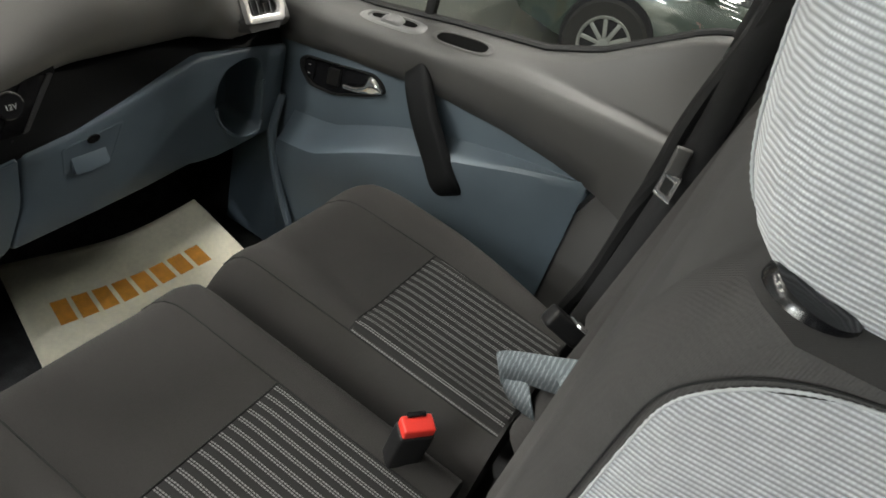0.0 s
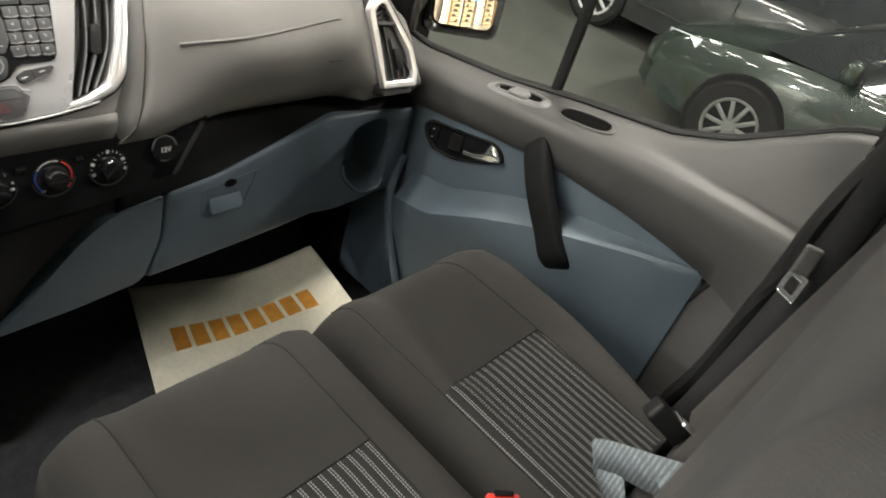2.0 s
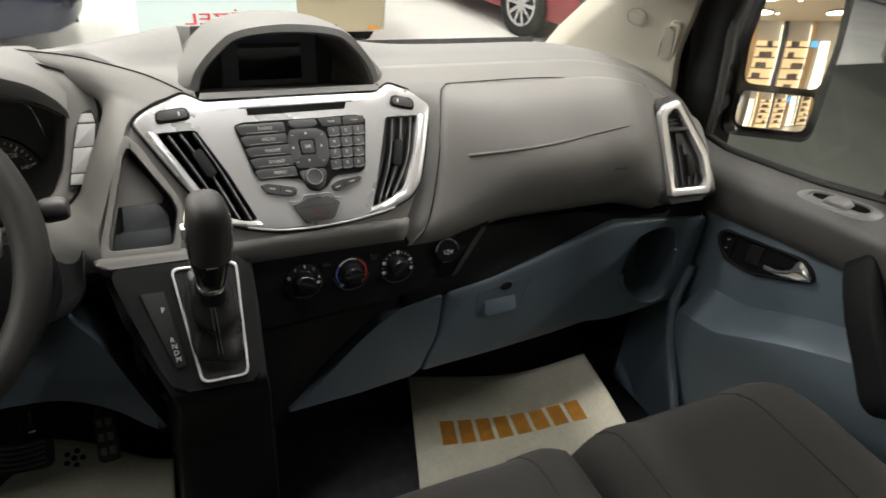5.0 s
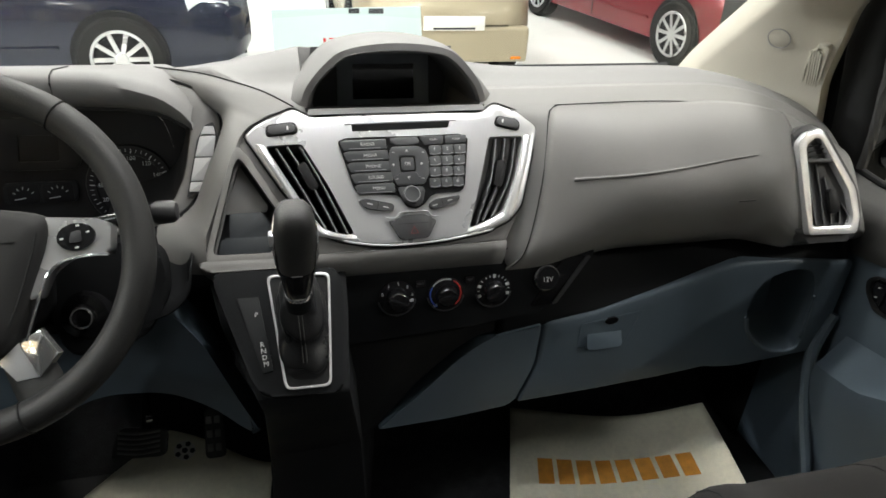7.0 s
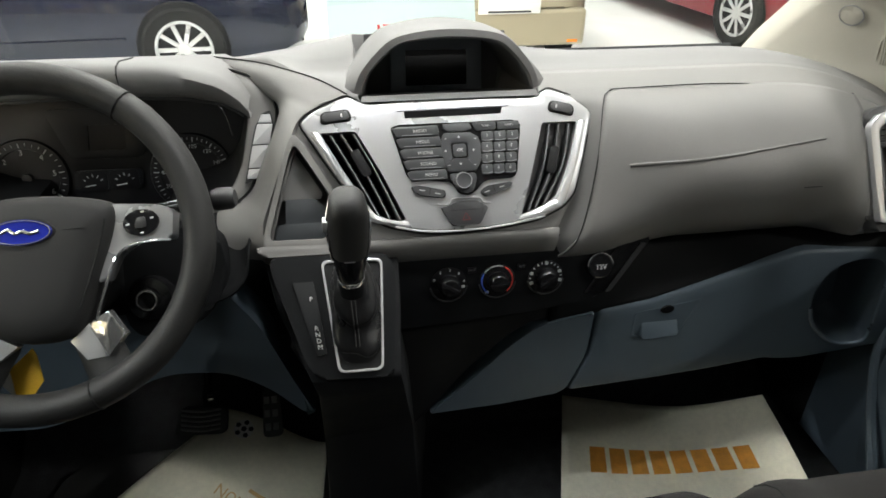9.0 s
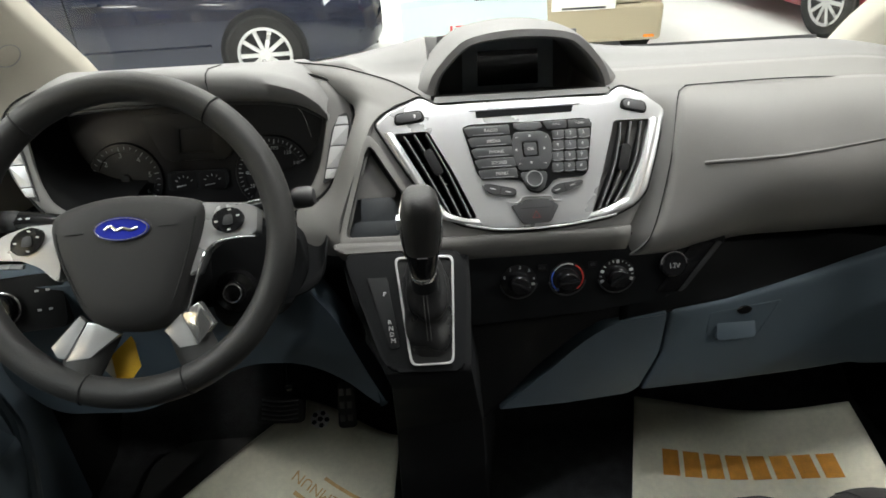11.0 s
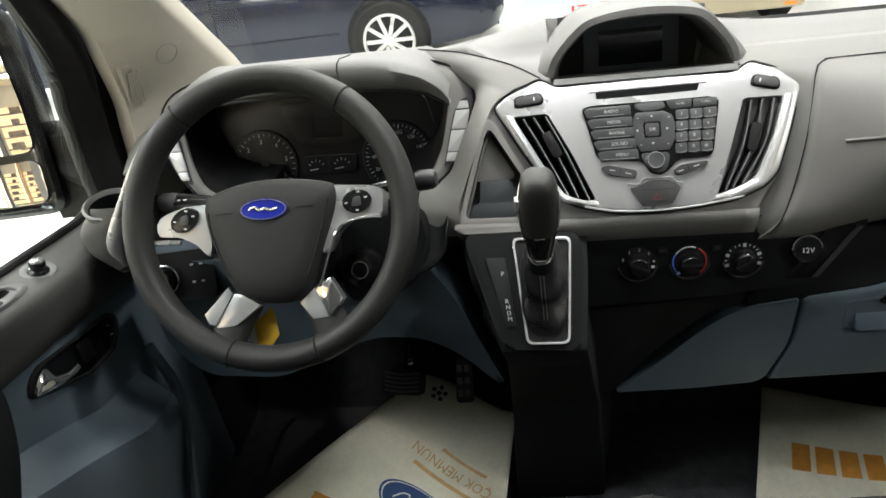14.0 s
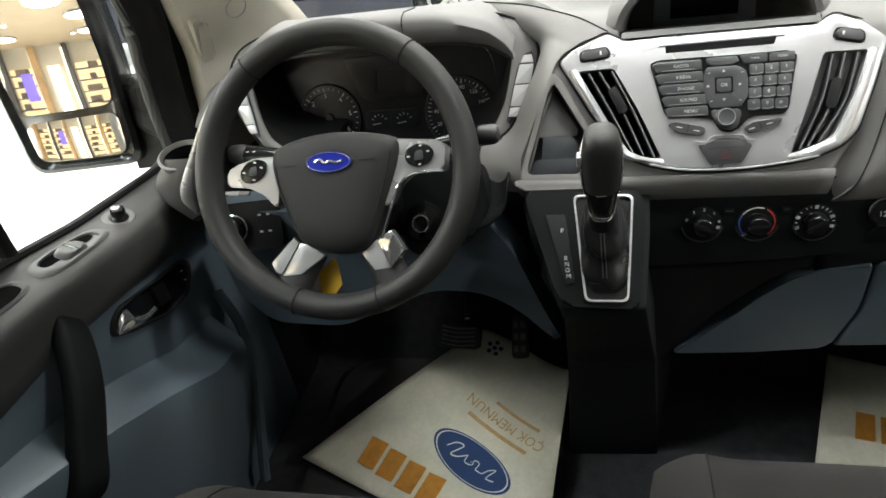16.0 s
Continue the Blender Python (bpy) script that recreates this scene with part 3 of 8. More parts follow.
cup = part("cup_niche", loft([[low_m @ to3((*(mid_n + (q - mid_n) * k), z)) for q in hole] for k, z in ((1.0, -0.002), (0.97, -0.03), (0.92, -0.07), (0.75, -0.088), (0.03, -0.09))], caps=False), SLATE, dashboard, "slate blue cup niche")
part("niche_lip", sweep([low_m @ to3((q.x, q.y, 0.001)) for q in hole[6:32]], 0.0035, 8), SLATE, cup)


def low_edge(x):
    return float(np.interp(x, [p[0] for p in LOW_TOP], [p[1] for p in LOW_TOP]))


# black sheet that stands for shade between the fascia and the lower panel
def under_point(u, v):
    x = 0.17 + 0.62 * u
    a, b = dash_face(x, 0.985), Vector((x, -0.2005, low_edge(x) - 0.004))
    return a.lerp(b, v)


part("shade_band", sheet(under_point, 40, 10), MATT_BLACK, dashboard, "black sheet for the shade below the fascia", angle=60, solid=0.004)
part("dark_underside", box(0.95, 0.30, 0.02, pose(0.26, 0.02, 0.335, 0, -2, 0), 0.004), BLACK, dashboard)

# driver's knee panel
knee = [(-0.74, 0.62), (-0.30, 0.60), (-0.255, 0.53), (-0.218, 0.42), (-0.190, 0.345), (-0.215, 0.365), (-0.255, 0.415), (-0.31, 0.452), (-0.39, 0.458), (-0.47, 0.42), (-0.56, 0.378), (-0.69, 0.386), (-0.735, 0.45)]
part("knee_panel", extr(round_poly(knee, 0.03, 6), 0.06, pose(0, -0.235, 0, 90, 0, 0), 0.012, 3), SLATE, dashboard, "slate blue knee panel")
part("knee_shelf", box(0.50, 0.25, 0.03, pose(-0.47, -0.08, 0.47), 0.008), BLACK, dashboard)

# ---- screen hood ----
pod = thing("screen_hood", (0.025, -0.05, 0.79), "arched grey hood round a small dark screen", "display")
CX = 0.026
pod_open = [(-0.117, 0.796), (-0.108, 0.822), (-0.080, 0.853), (-0.055, 0.866), (0, 0.870), (0.055, 0.866), (0.080, 0.853), (0.108, 0.822), (0.120, 0.796)]
pod_open = [Vector((x + CX, 0, z)) for x, z in (tuple(p) for p in spline(pod_open, 4))]


def pod_ring(grow, y, lift=0.0, sink=0.0):
    out = []
    for p in pod_open:
        d = Vector((p.x - CX, 0, p.z - 0.80))
        g = grow + (0.014 * max(0.0, 1 - (p.z - 0.796) / 0.045) ** 1.5 if y > -0.09 and grow > 0.005 else 0.0)
        s = 1 + g / max(d.length, 0.05)
        out.append(Vector((CX + d.x * s, y + 0.15 * (0.870 - p.z), 0.80 + d.z * s + lift - sink)))
    return out


rings = [pod_ring(0.012, 0.22, -0.125), pod_ring(0.020, 0.12, -0.056), pod_ring(0.024, 0.04, -0.026), pod_ring(0.020, -0.03, -0.012), pod_ring(0.016, -0.080, -0.003), pod_ring(0.013, -0.098, 0.0), pod_ring(0.004, -0.101), pod_ring(0.0, -0.094)]
part("hood", loft(rings, closed=False, caps=False), DASH_TOP, pod, solid=0.0)
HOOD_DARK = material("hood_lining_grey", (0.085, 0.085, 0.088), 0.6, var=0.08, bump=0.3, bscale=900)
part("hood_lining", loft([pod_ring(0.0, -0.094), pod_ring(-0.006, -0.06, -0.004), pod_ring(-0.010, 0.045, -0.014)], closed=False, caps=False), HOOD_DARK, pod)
part("hood_floor", loft([[(CX - 0.122, -0.112, 0.793), (CX + 0.124, -0.112, 0.793)], [(CX - 0.12, -0.106, 0.799), (CX + 0.122, -0.106, 0.799)], [(CX - 0.10, 0.05, 0.752), (CX + 0.10, 0.05, 0.752)]], closed=False, caps=False), DASH_TOP, pod)
scr_m = pose(CX + 0.004, 0.045, 0.787, 84, 0, 0)
part("display_back", extr([(-0.12, -0.05), (0.12, -0.05), (0.11, 0.055), (-0.11, 0.055)], 0.004, scr_m @ pose(0, 0, -0.010)), HOOD_DARK, pod)
bezel = part("bezel", frame_ring(round_poly([(-0.073, -0.036), (0.073, -0.036), (0.071, 0.049), (-0.071, 0.049)], 0.004), round_poly([(-0.0485, -0.0240), (0.0485, -0.0245), (0.0480, 0.0300), (-0.0485, 0.0305)], 0.002), 0.008, scr_m, 0.001), material("bezel_blue_grey", (0.24, 0.265, 0.29), 0.5), pod)
part("screen", extr([(-0.049, -0.025), (0.049, -0.025), (0.049, 0.031), (-0.049, 0.031)], 0.003, scr_m @ pose(0, 0, -0.002)), SCREEN, pod, "unlit dark display")

# ---- centre stack ----
STACK = pose(0.024, -0.21, 0.65, 55.4, 0, 0)
stack = thing("centre_stack", (0.024, -0.2, 0.62), "satin silver centre stack with radio keys and two air vents", "control panel")
VENT_L = [(-0.1775, 0.134), (-0.130, 0.1345), (-0.0985, 0.074), (-0.0705, 0.0105), (-0.086, 0.0105), (-0.111, 0.0200), (-0.130, 0.0464)]
VENT_R = [(0.1275, 0.134), (0.178, 0.134), (0.161, 0.079), (0.137, 0.029), (0.118, 0.018), (0.087, 0.0075), (0.109, 0.074)]
POCKET = [(-0.2125, 0.120), (-0.219, 0.108), (-0.250, 0.004), (-0.249, -0.0045), (-0.178, -0.006), (-0.166, 0.036), (-0.171, 0.053), (-0.205, 0.112)]
backing = [(-0.212, 0.140), (-0.20, 0.160), (-0.14, 0.192), (-0.118, 0.176), (0.122, 0.178), (0.145, 0.190), (0.180, 0.176), (0.207, 0.150), (0.189, 0.090), (0.171, 0.032), (0.154, 0.008), (0.140, -0.018), (-0.10, -0.018), (-0.250, -0.020), (-0.256, -0.006), (-0.231, 0.080)]
surround = part("surround", holed(round_poly(backing, 0.012), [round_poly(p, 0.006, 3) for p in (VENT_L, VENT_R, POCKET)], 0.05, STACK @ pose(0, 0, -0.009), 0.007), DASH, stack, "grey plastic surround")
part("apron", sheet(lambda u, v: STACK @ Vector((-0.256 + 0.398 * u, (-0.014, -0.027, -0.037, -0.045, -0.050)[round(4 * v)], (-0.0055, -0.014, -0.027, -0.044, -0.064)[round(4 * v)])), 20, 4), DASH, stack, angle=60, solid=0.004)
silver = [(-0.203, 0.149), (-0.185, 0.1645), (-0.138, 0.184), (-0.114, 0.171), (-0.045, 0.1735), (0.05, 0.1735), (0.120, 0.171), (0.140, 0.1835), (0.175, 0.170), (0.202, 0.147), (0.183, 0.085), (0.166, 0.035), (0.149, 0.0175), (0.112, 0.002), (0.060, -0.005), (0.005, -0.008), (-0.045, -0.006), (-0.090, 0.004), (-0.120, 0.019), (-0.160, 0.076)]
silver_m = STACK @ pose(0, 0, 0.004)
SILVER_EDGE = round_poly(silver, 0.008, 3)
face = part("silver_panel", holed(SILVER_EDGE, [round_poly(p, 0.005, 3) for p in (VENT_L, VENT_R)], 0.012, silver_m, 0.0035, lambda x, y: -0.5 * (y - 0.07) ** 2 - 0.3 * max(0.0, abs(x) - 0.12) ** 2), SILVER, stack, "satin silver panel")

BRIGHT = material("bright_trim", (0.82, 0.82, 0.83), 0.2, metal=0.6, var=0.03, bump=0.0)
# pale grey for the highlights painted along vent blade edges
BLADE_GLINT = material("blade_glint_grey", (0.16, 0.16, 0.165), 0.25, var=0.1, bump=0.0)
part("panel_seam", sweep([STACK @ Vector((p.x * 1.014, 0.083 + (p.y - 0.083) * 1.03, -0.0068)) for p in SILVER_EDGE], 0.0012, 6, closed=True, up=(0, -0.82, 0.57)), SEAM, surround)
# bright line along the panel's lower edge
part("bright_line", sweep(spline([silver_m @ Vector((x, y, 0.0006)) for x, y in ((0.120, 0.0035), (0.060, -0.0055), (0.005, -0.0085), (-0.045, -0.0065), (-0.086, 0.0022))], 6), 0.0014, 6), BRIGHT, face)


def air_vent(outline, m, blades, parent, tab, outer, inner):
    """A deep slatted vent: dark well, upright blades with pale strips as edge highlights, a tab and a bright moulding.
    """
    ring = round_poly(outline, 0.005, 3)
    c = sum(ring, Vector((0, 0))) / len(ring)
    vent = part("air_vent", loft([[m @ Vector((c.x + (p.x - c.x) * k, c.y + (p.y - c.y) * k, z)) for p in ring] for k, z in ((1.004, -0.010), (1.0, -0.055), (0.05, -0.056))], caps=False), MATT_BLACK, parent, "black slatted air vent")
    part("rim", band(outer, inner, m), BRIGHT, vent, "bright silver moulding")
    for top, mid, bot in blades:
        line = spline([Vector((*top, 0)), Vector((*mid, 0)), Vector((*bot, 0))], 6)
        part("blade", loft([[m @ (p + Vector((0.0, 0, z))) for p in line] for z in (-0.003, -0.034)], closed=False, caps=False), BLACK, vent, solid=0.0018)
        part("blade_glint", sweep([m @ (p + Vector((0, 0, -0.0028))) for p in line], 0.0011, 6), BLADE_GLINT, vent)
    for k in (0.30, 0.55, 0.80):
        a, b = Vector(outline[0]).lerp(Vector(inner[-1] if tab[0] < 0 else outline[5]), k), Vector(outline[1]).lerp(Vector(outline[3]), k)
        part("cross_blade", box((b - a).length, 0.0016, 0.020, m @ pose((a.x + b.x) / 2, (a.y + b.y) / 2, -0.046, 18, 0, math.degrees(math.atan2(b.y - a.y, b.x - a.x))), 0.0005), BLACK, vent)
    part("tab", extr(round_poly([(-0.0065, -0.019), (0.0065, -0.019), (0.0065, 0.019), (-0.0065, 0.019)], 0.004), 0.016, m @ pose(tab[0], tab[1], 0.0005, 0, 0, tab[2]), 0.002), BLACK, vent, "dark ribbed vent tab")
    return vent


air_vent(VENT_L, silver_m, [((-0.163, 0.130), (-0.1352, 0.0769), (-0.107, 0.0185)), ((-0.149, 0.131), (-0.1195, 0.0762), (-0.0937, 0.0150)), ((-0.1325, 0.131), (-0.1056, 0.0755), (-0.0795, 0.0120))], stack, (-0.1255, 0.0910, 25),
         [(-0.190, 0.136), (-0.160, 0.080), (-0.1378, 0.0356), (-0.118, 0.0130), (-0.092, 0.0050), (-0.064, -0.0010)], [(-0.178, 0.1345), (-0.1505, 0.081), (-0.1297, 0.0464), (-0.1105, 0.0205), (-0.088, 0.0120), (-0.070, 0.0100)])
air_vent(VENT_R, silver_m, [((0.138, 0.131), (0.1245, 0.0733), (0.098, 0.0125)), ((0.152, 0.1315), (0.137, 0.0728), (0.1075, 0.0160)), ((0.1665, 0.131), (0.151, 0.0722), (0.120, 0.0205))], stack, (0.1382, 0.0815, -14),
         [(0.191, 0.134), (0.1745, 0.080), (0.152, 0.0240), (0.140, 0.0130), (0.112, 0.0040), (0.080, -0.0010)], [(0.1785, 0.1345), (0.1615, 0.079), (0.138, 0.0300), (0.130, 0.0240), (0.110, 0.0150), (0.086, 0.0075)])
part("disc_slot", extr(round_poly([(-0.0625, 0.1490), (0.070, 0.1500), (0.073, 0.1590), (-0.063, 0.1580)], 0.001), 0.006, silver_m @ pose(0, 0, -0.0026)), GLOSS_BLACK, stack, "black disc slot")
part("slot_lip", sweep([silver_m @ Vector((-0.072, 0.1595, -0.0037)), silver_m @ Vector((0.082, 0.1605, -0.0037))], 0.0012, 6), BUTTON, stack)
for bx, by, bw, a in ((-0.1550, 0.1552, 0.0185, 5), (0.1572, 0.1535, 0.0165, -14)):
    bm_b = silver_m @ pose(bx, by, -0.0034, -5, 0, a)
    part("button_seat", extr(round_poly([(-bw - 0.003, -0.0085), (bw + 0.003, -0.0085), (bw + 0.001, 0.0085), (-bw - 0.001, 0.0085)], 0.007), 0.003, bm_b @ pose(0, 0, 0.0004), 0.0006), SEAM, stack)
    b = part("corner_button", extr(round_poly([(-bw, -0.0062), (bw, -0.0062), (bw - 0.002, 0.0062), (-bw + 0.002, 0.0062)], 0.005), 0.005, bm_b @ pose(0, 0, 0.0032), 0.0020, 3), CHARCOAL, stack)
    part("led_dot", box(0.0022, 0.005, 0.0006, bm_b @ pose(0.008 if bx < 0 else -0.008, 0, 0.0034), 0.0002), KEY_PRINT, b)

# radio keypad
pad = [(-0.0835, 0.136), (-0.0716, 0.1392), (-0.0142, 0.1390), (0.0231, 0.1385), (0.0844, 0.1392), (0.0962, 0.1330), (0.0848, 0.0640), (0.0785, 0.0588), (0.0395, 0.0582), (0.0262, 0.0438), (0.0157, 0.0385), (0.0020, 0.0422), (-0.0065, 0.0582), (-0.0160, 0.0592), (-0.0620, 0.0645), (-0.0672, 0.0710)]
radio = part("radio_keypad", extr(round_poly(pad, 0.004, 3), 0.004, silver_m @ pose(0, 0, 0.0022), 0.0012), GLOSS_BLACK, stack, "dark radio keypad")
pad_m = silver_m @ pose(0, 0, 0.0042)


def key_cap(name, quad, r=0.002, lift=0.0, mat=None):
    return part(name, extr(round_poly(quad[::-1], r, 2), 0.004, pad_m @ pose(0, 0, lift), 0.0013), mat or KEYPAD, radio)


for i, text in enumerate(("RADIO", "MEDIA", "PHONE", "SOUND", "MENU")):
    y1, y0 = 0.1360 - 0.0150 * i, 0.1360 - 0.0150 * (i + 1) + 0.0011
    x0, x1 = -0.0815 + 0.0038 * i, -0.0192 + 0.0017 * i
    key = key_cap("radio_key", [(x0, y1 - 0.0028), (x0 + 0.006, y1 - 0.0002), (x1, y1), (x1 + 0.0009, y0), (x0 + 0.0052, y0 - 0.0004)])
    word("lettering", text, 0.0062, pad_m @ pose((x0 + x1) / 2 + 0.006, (y0 + y1) / 2 - 0.0003, 0.0004), KEY_PRINT, key)
    part("key_lip", box(0.042, 0.0007, 0.0005, pad_m @ pose((x0 + x1) / 2 + 0.002, y0 + 0.0016, 0.0003), 0), BUTTON, key)
for c in range(2):
    x0 = 0.0300 + 0.0325 * c
    key = key_cap("tune_key", [(x0 - 0.003 * (1 - c), 0.1372), (x0 + 0.0308, 0.1375), (x0 + 0.0300, 0.1262), (x0 + 0.003 * (1 - c), 0.1255)])
    word("lettering", ("TUNE-", "TUNE+")[c], 0.0040, pad_m @ pose(x0 + 0.016, 0.1318, 0.0004), KEY_PRINT, key)
for r in range(4):
    for c in range(3):
        w = 0.0170 - 0.0005 * r
        x0 = 0.0392 - 0.0010 * r + (w + 0.0007) * c
        y1 = 0.1243 - 0.0150 * r
        key = key_cap("number_key", [(x0, y1), (x0 + w, y1 + 0.0004), (x0 + w - 0.0003, y1 - 0.0136), (x0 + w / 2, y1 - 0.0144), (x0 - 0.0002, y1 - 0.0138)])
        word("lettering", ("123", "456", "789", "*0#")[r][c], 0.0062, pad_m @ pose(x0 + w * 0.45, y1 - 0.0055, 0.0004), KEY_PRINT, key)
        part("key_lip", sweep([pad_m @ Vector((x0 + 0.001, y1 - 0.0120, 0.0004)), pad_m @ Vector((x0 + w * 0.5, y1 - 0.0130, 0.0004)), pad_m @ Vector((x0 + w - 0.001, y1 - 0.0112, 0.0004))], 0.0006, 5), BUTTON, key)
key_cap("top_key", [(-0.0135, 0.1372), (0.0242, 0.1372), (0.0272, 0.1292), (0.0195, 0.1262), (-0.0050, 0.1262), (-0.0130, 0.1300)])
dpad = part("direction_pad", frame_ring(round_poly([(-0.0168, 0.1150), (-0.0128, 0.1245), (0.0235, 0.1245), (0.0345, 0.1180), (0.0375, 0.1070), (0.0368, 0.0850), (0.0285, 0.0712), (-0.0088, 0.0712), (-0.0150, 0.0850), (-0.0172, 0.1000)], 0.003), round_poly([(-0.0035, 0.1085), (-0.0018, 0.1102), (0.0168, 0.1102), (0.0185, 0.1085), (0.0186, 0.0912), (0.0176, 0.0897), (0.0160, 0.0896), (0.0010, 0.0896), (-0.0010, 0.0896), (-0.0025, 0.0912)], 0.002), 0.004, pad_m @ pose(0, 0, 0.0006), 0.0012), KEYPAD, radio)
okm = pad_m @ pose(0.0077, 0.0998, 0.0022)
ok = part("ok_key", extr(round_poly([(-0.0088, -0.0086), (0.0088, -0.0086), (0.0086, 0.0086), (-0.0088, 0.0086)], 0.003), 0.004, okm, 0.0018, 3), KEYPAD, radio)
part("ok_gap", frame_ring(round_poly([(-0.0098, -0.0096), (0.0098, -0.0096), (0.0096, 0.0096), (-0.0098, 0.0096)], 0.003), round_poly([(-0.0088, -0.0086), (0.0088, -0.0086), (0.0086, 0.0086), (-0.0088, 0.0086)], 0.003), 0.001, okm @ pose(0, 0, -0.0016)), SEAM, radio)
word("lettering", "OK", 0.0062, okm @ pose(0, 0, 0.0004), KEY_PRINT, ok)
for a in range(4):
    part("arrow_mark", extr([(-0.0020, -0.0014), (0.0020, -0.0014), (0, 0.0020)], 0.0004, okm @ pose(0, 0, -0.0012, 0, 0, 90 * a) @ pose(0, 0.0185 if a % 2 == 0 else 0.0195, 0)), KEY_PRINT, dpad)
for ax, ay in ((-0.0105, 0.1165), (0.0300, 0.1150), (-0.0080, 0.0800), (0.0270, 0.0795)):
    part("corner_mark", box(0.0030, 0.0008, 0.0004, pad_m @ pose(ax, ay, 0.0010), 0), KEY_PRINT, dpad)
key_cap("knob_seat", [(-0.0085, 0.0690), (0.0270, 0.0690), (0.0290, 0.0620), (0.0240, 0.0455), (0.0155, 0.0405), (0.0030, 0.0440), (-0.0070, 0.0610)], 0.004)
knob_m = pad_m @ pose(0.0090, 0.0575, 0)
knob = part("volume_knob", lathe([(0, 0.0085), (0.0070, 0.0088), (0.0098, 0.0095), (0.0112, 0.0085), (0.0118, 0.002), (0.0132, 0.0008), (0.0132, 0)], 30, knob_m), KEYPAD, radio, "round black volume knob")
part("knob_ring", sweep([(0.0104 * math.cos(a), 0.0104 * math.sin(a), 0.0094) for a in [2 * math.pi * i / 30 for i in range(30)]], 0.0005, 6, knob_m, closed=True), BUTTON, knob)
for s_, quad in ((-1, [(-0.0625, 0.0545), (-0.0524, 0.0560), (-0.0149, 0.0468), (-0.0160, 0.0378), (-0.0240, 0.0375), (-0.0530, 0.0430)]), (1, [(0.0780, 0.0540), (0.0745, 0.0465), (0.0460, 0.0375), (0.0360, 0.0360), (0.0315, 0.0437), (0.0414, 0.0500)][::-1])):
    b = part("call_key", extr(round_poly(quad[::-1], 0.004), 0.005, silver_m @ pose(0, 0, 0.0040), 0.0020, 3), CHARCOAL, stack)
    cx_, cy_ = sum(p[0] for p in quad) / 6, sum(p[1] for p in quad) / 6
    part("key_gap", box(0.0008, 0.0105, 0.0004, silver_m @ pose(cx_, cy_, 0.0041, 0, 0, 14 * s_), 0), SEAM, b)
    for k in (-1, 1):
        part("key_mark", box(0.0075, 0.0014, 0.0005, silver_m @ pose(cx_ + 0.0105 * k, cy_ + 0.0028 * k * s_, 0.0042, 0, 0, 14 * s_), 0.0002), KEY_PRINT, b)
hz = part("hazard_button", extr(round_poly([(-0.0242, 0.0250), (-0.0120, 0.0240), (-0.0050, 0.0312), (0.0283, 0.0305), (0.0320, 0.0250), (0.0418, 0.0222), (0.0290, -0.0010), (-0.0095, -0.0020)][::-1], 0.004), 0.005, silver_m @ pose(0, 0, 0.0035), 0.0015), CHARCOAL, stack)
part("hazard_gap", box(0.040, 0.0007, 0.0004, silver_m @ pose(0.009, 0.0190, 0.0037), 0), SEAM, hz)
part("hazard_lip", sweep(spline([silver_m @ Vector((x, y, 0.0020)) for x, y in ((-0.028, 0.0290), (-0.0140, 0.0275), (-0.0070, 0.0345), (0.0110, 0.0350), (0.0300, 0.0340), (0.0345, 0.0280), (0.0450, 0.0268))], 5), 0.0012, 6), SILVER, face)
part("hazard_mark", frame_ring([(-0.006, -0.005), (0.006, -0.005), (0, 0.006)], [(-0.004, -0.0038), (0.004, -0.0038), (0, 0.0038)], 0.0003, silver_m @ pose(0.0095, 0.010, 0.0039)), material("dim_red_mark", (0.12, 0.02, 0.02), 0.5, bump=0.0), hz)

# skin that turns from the pocket back to the instruments and on to the knee panel
edge_a = spline([tuple(dash_top(-0.172, 1.0)), (-0.196, -0.112, 0.772), (-0.226, -0.163, 0.712), (-0.254, -0.213, 0.645), (-0.264, -0.238, 0.604), (-0.300, -0.252, 0.585), (-0.38, -0.255, 0.58), (-0.47, -0.255, 0.58)], 6)
edge_b = spline([tuple(dash_top(-0.222, 1.0)), (-0.213, -0.041, 0.765), (-0.233, -0.075, 0.706), (-0.268, -0.102, 0.659), (-0.308, -0.113, 0.640), (-0.36, -0.118, 0.632), (-0.41, -0.12, 0.63), (-0.47, -0.12, 0.63)], 6)
skin = []
for k in range(9):
    q = k / 8
    skin.append([a.lerp(b, q) + Vector((0.007, 0.0, 0.004)) * math.sin(math.pi * q) ** 0.8 for a, b in zip(edge_a, edge_b)])
# lower end of the skin, coloured black for shade where it curves under
part("shade_skin", loft([r[19:] for r in skin], closed=False, caps=False), MATT_BLACK, stack, "black skin for the shade under the instruments", angle=75, solid=0.003)

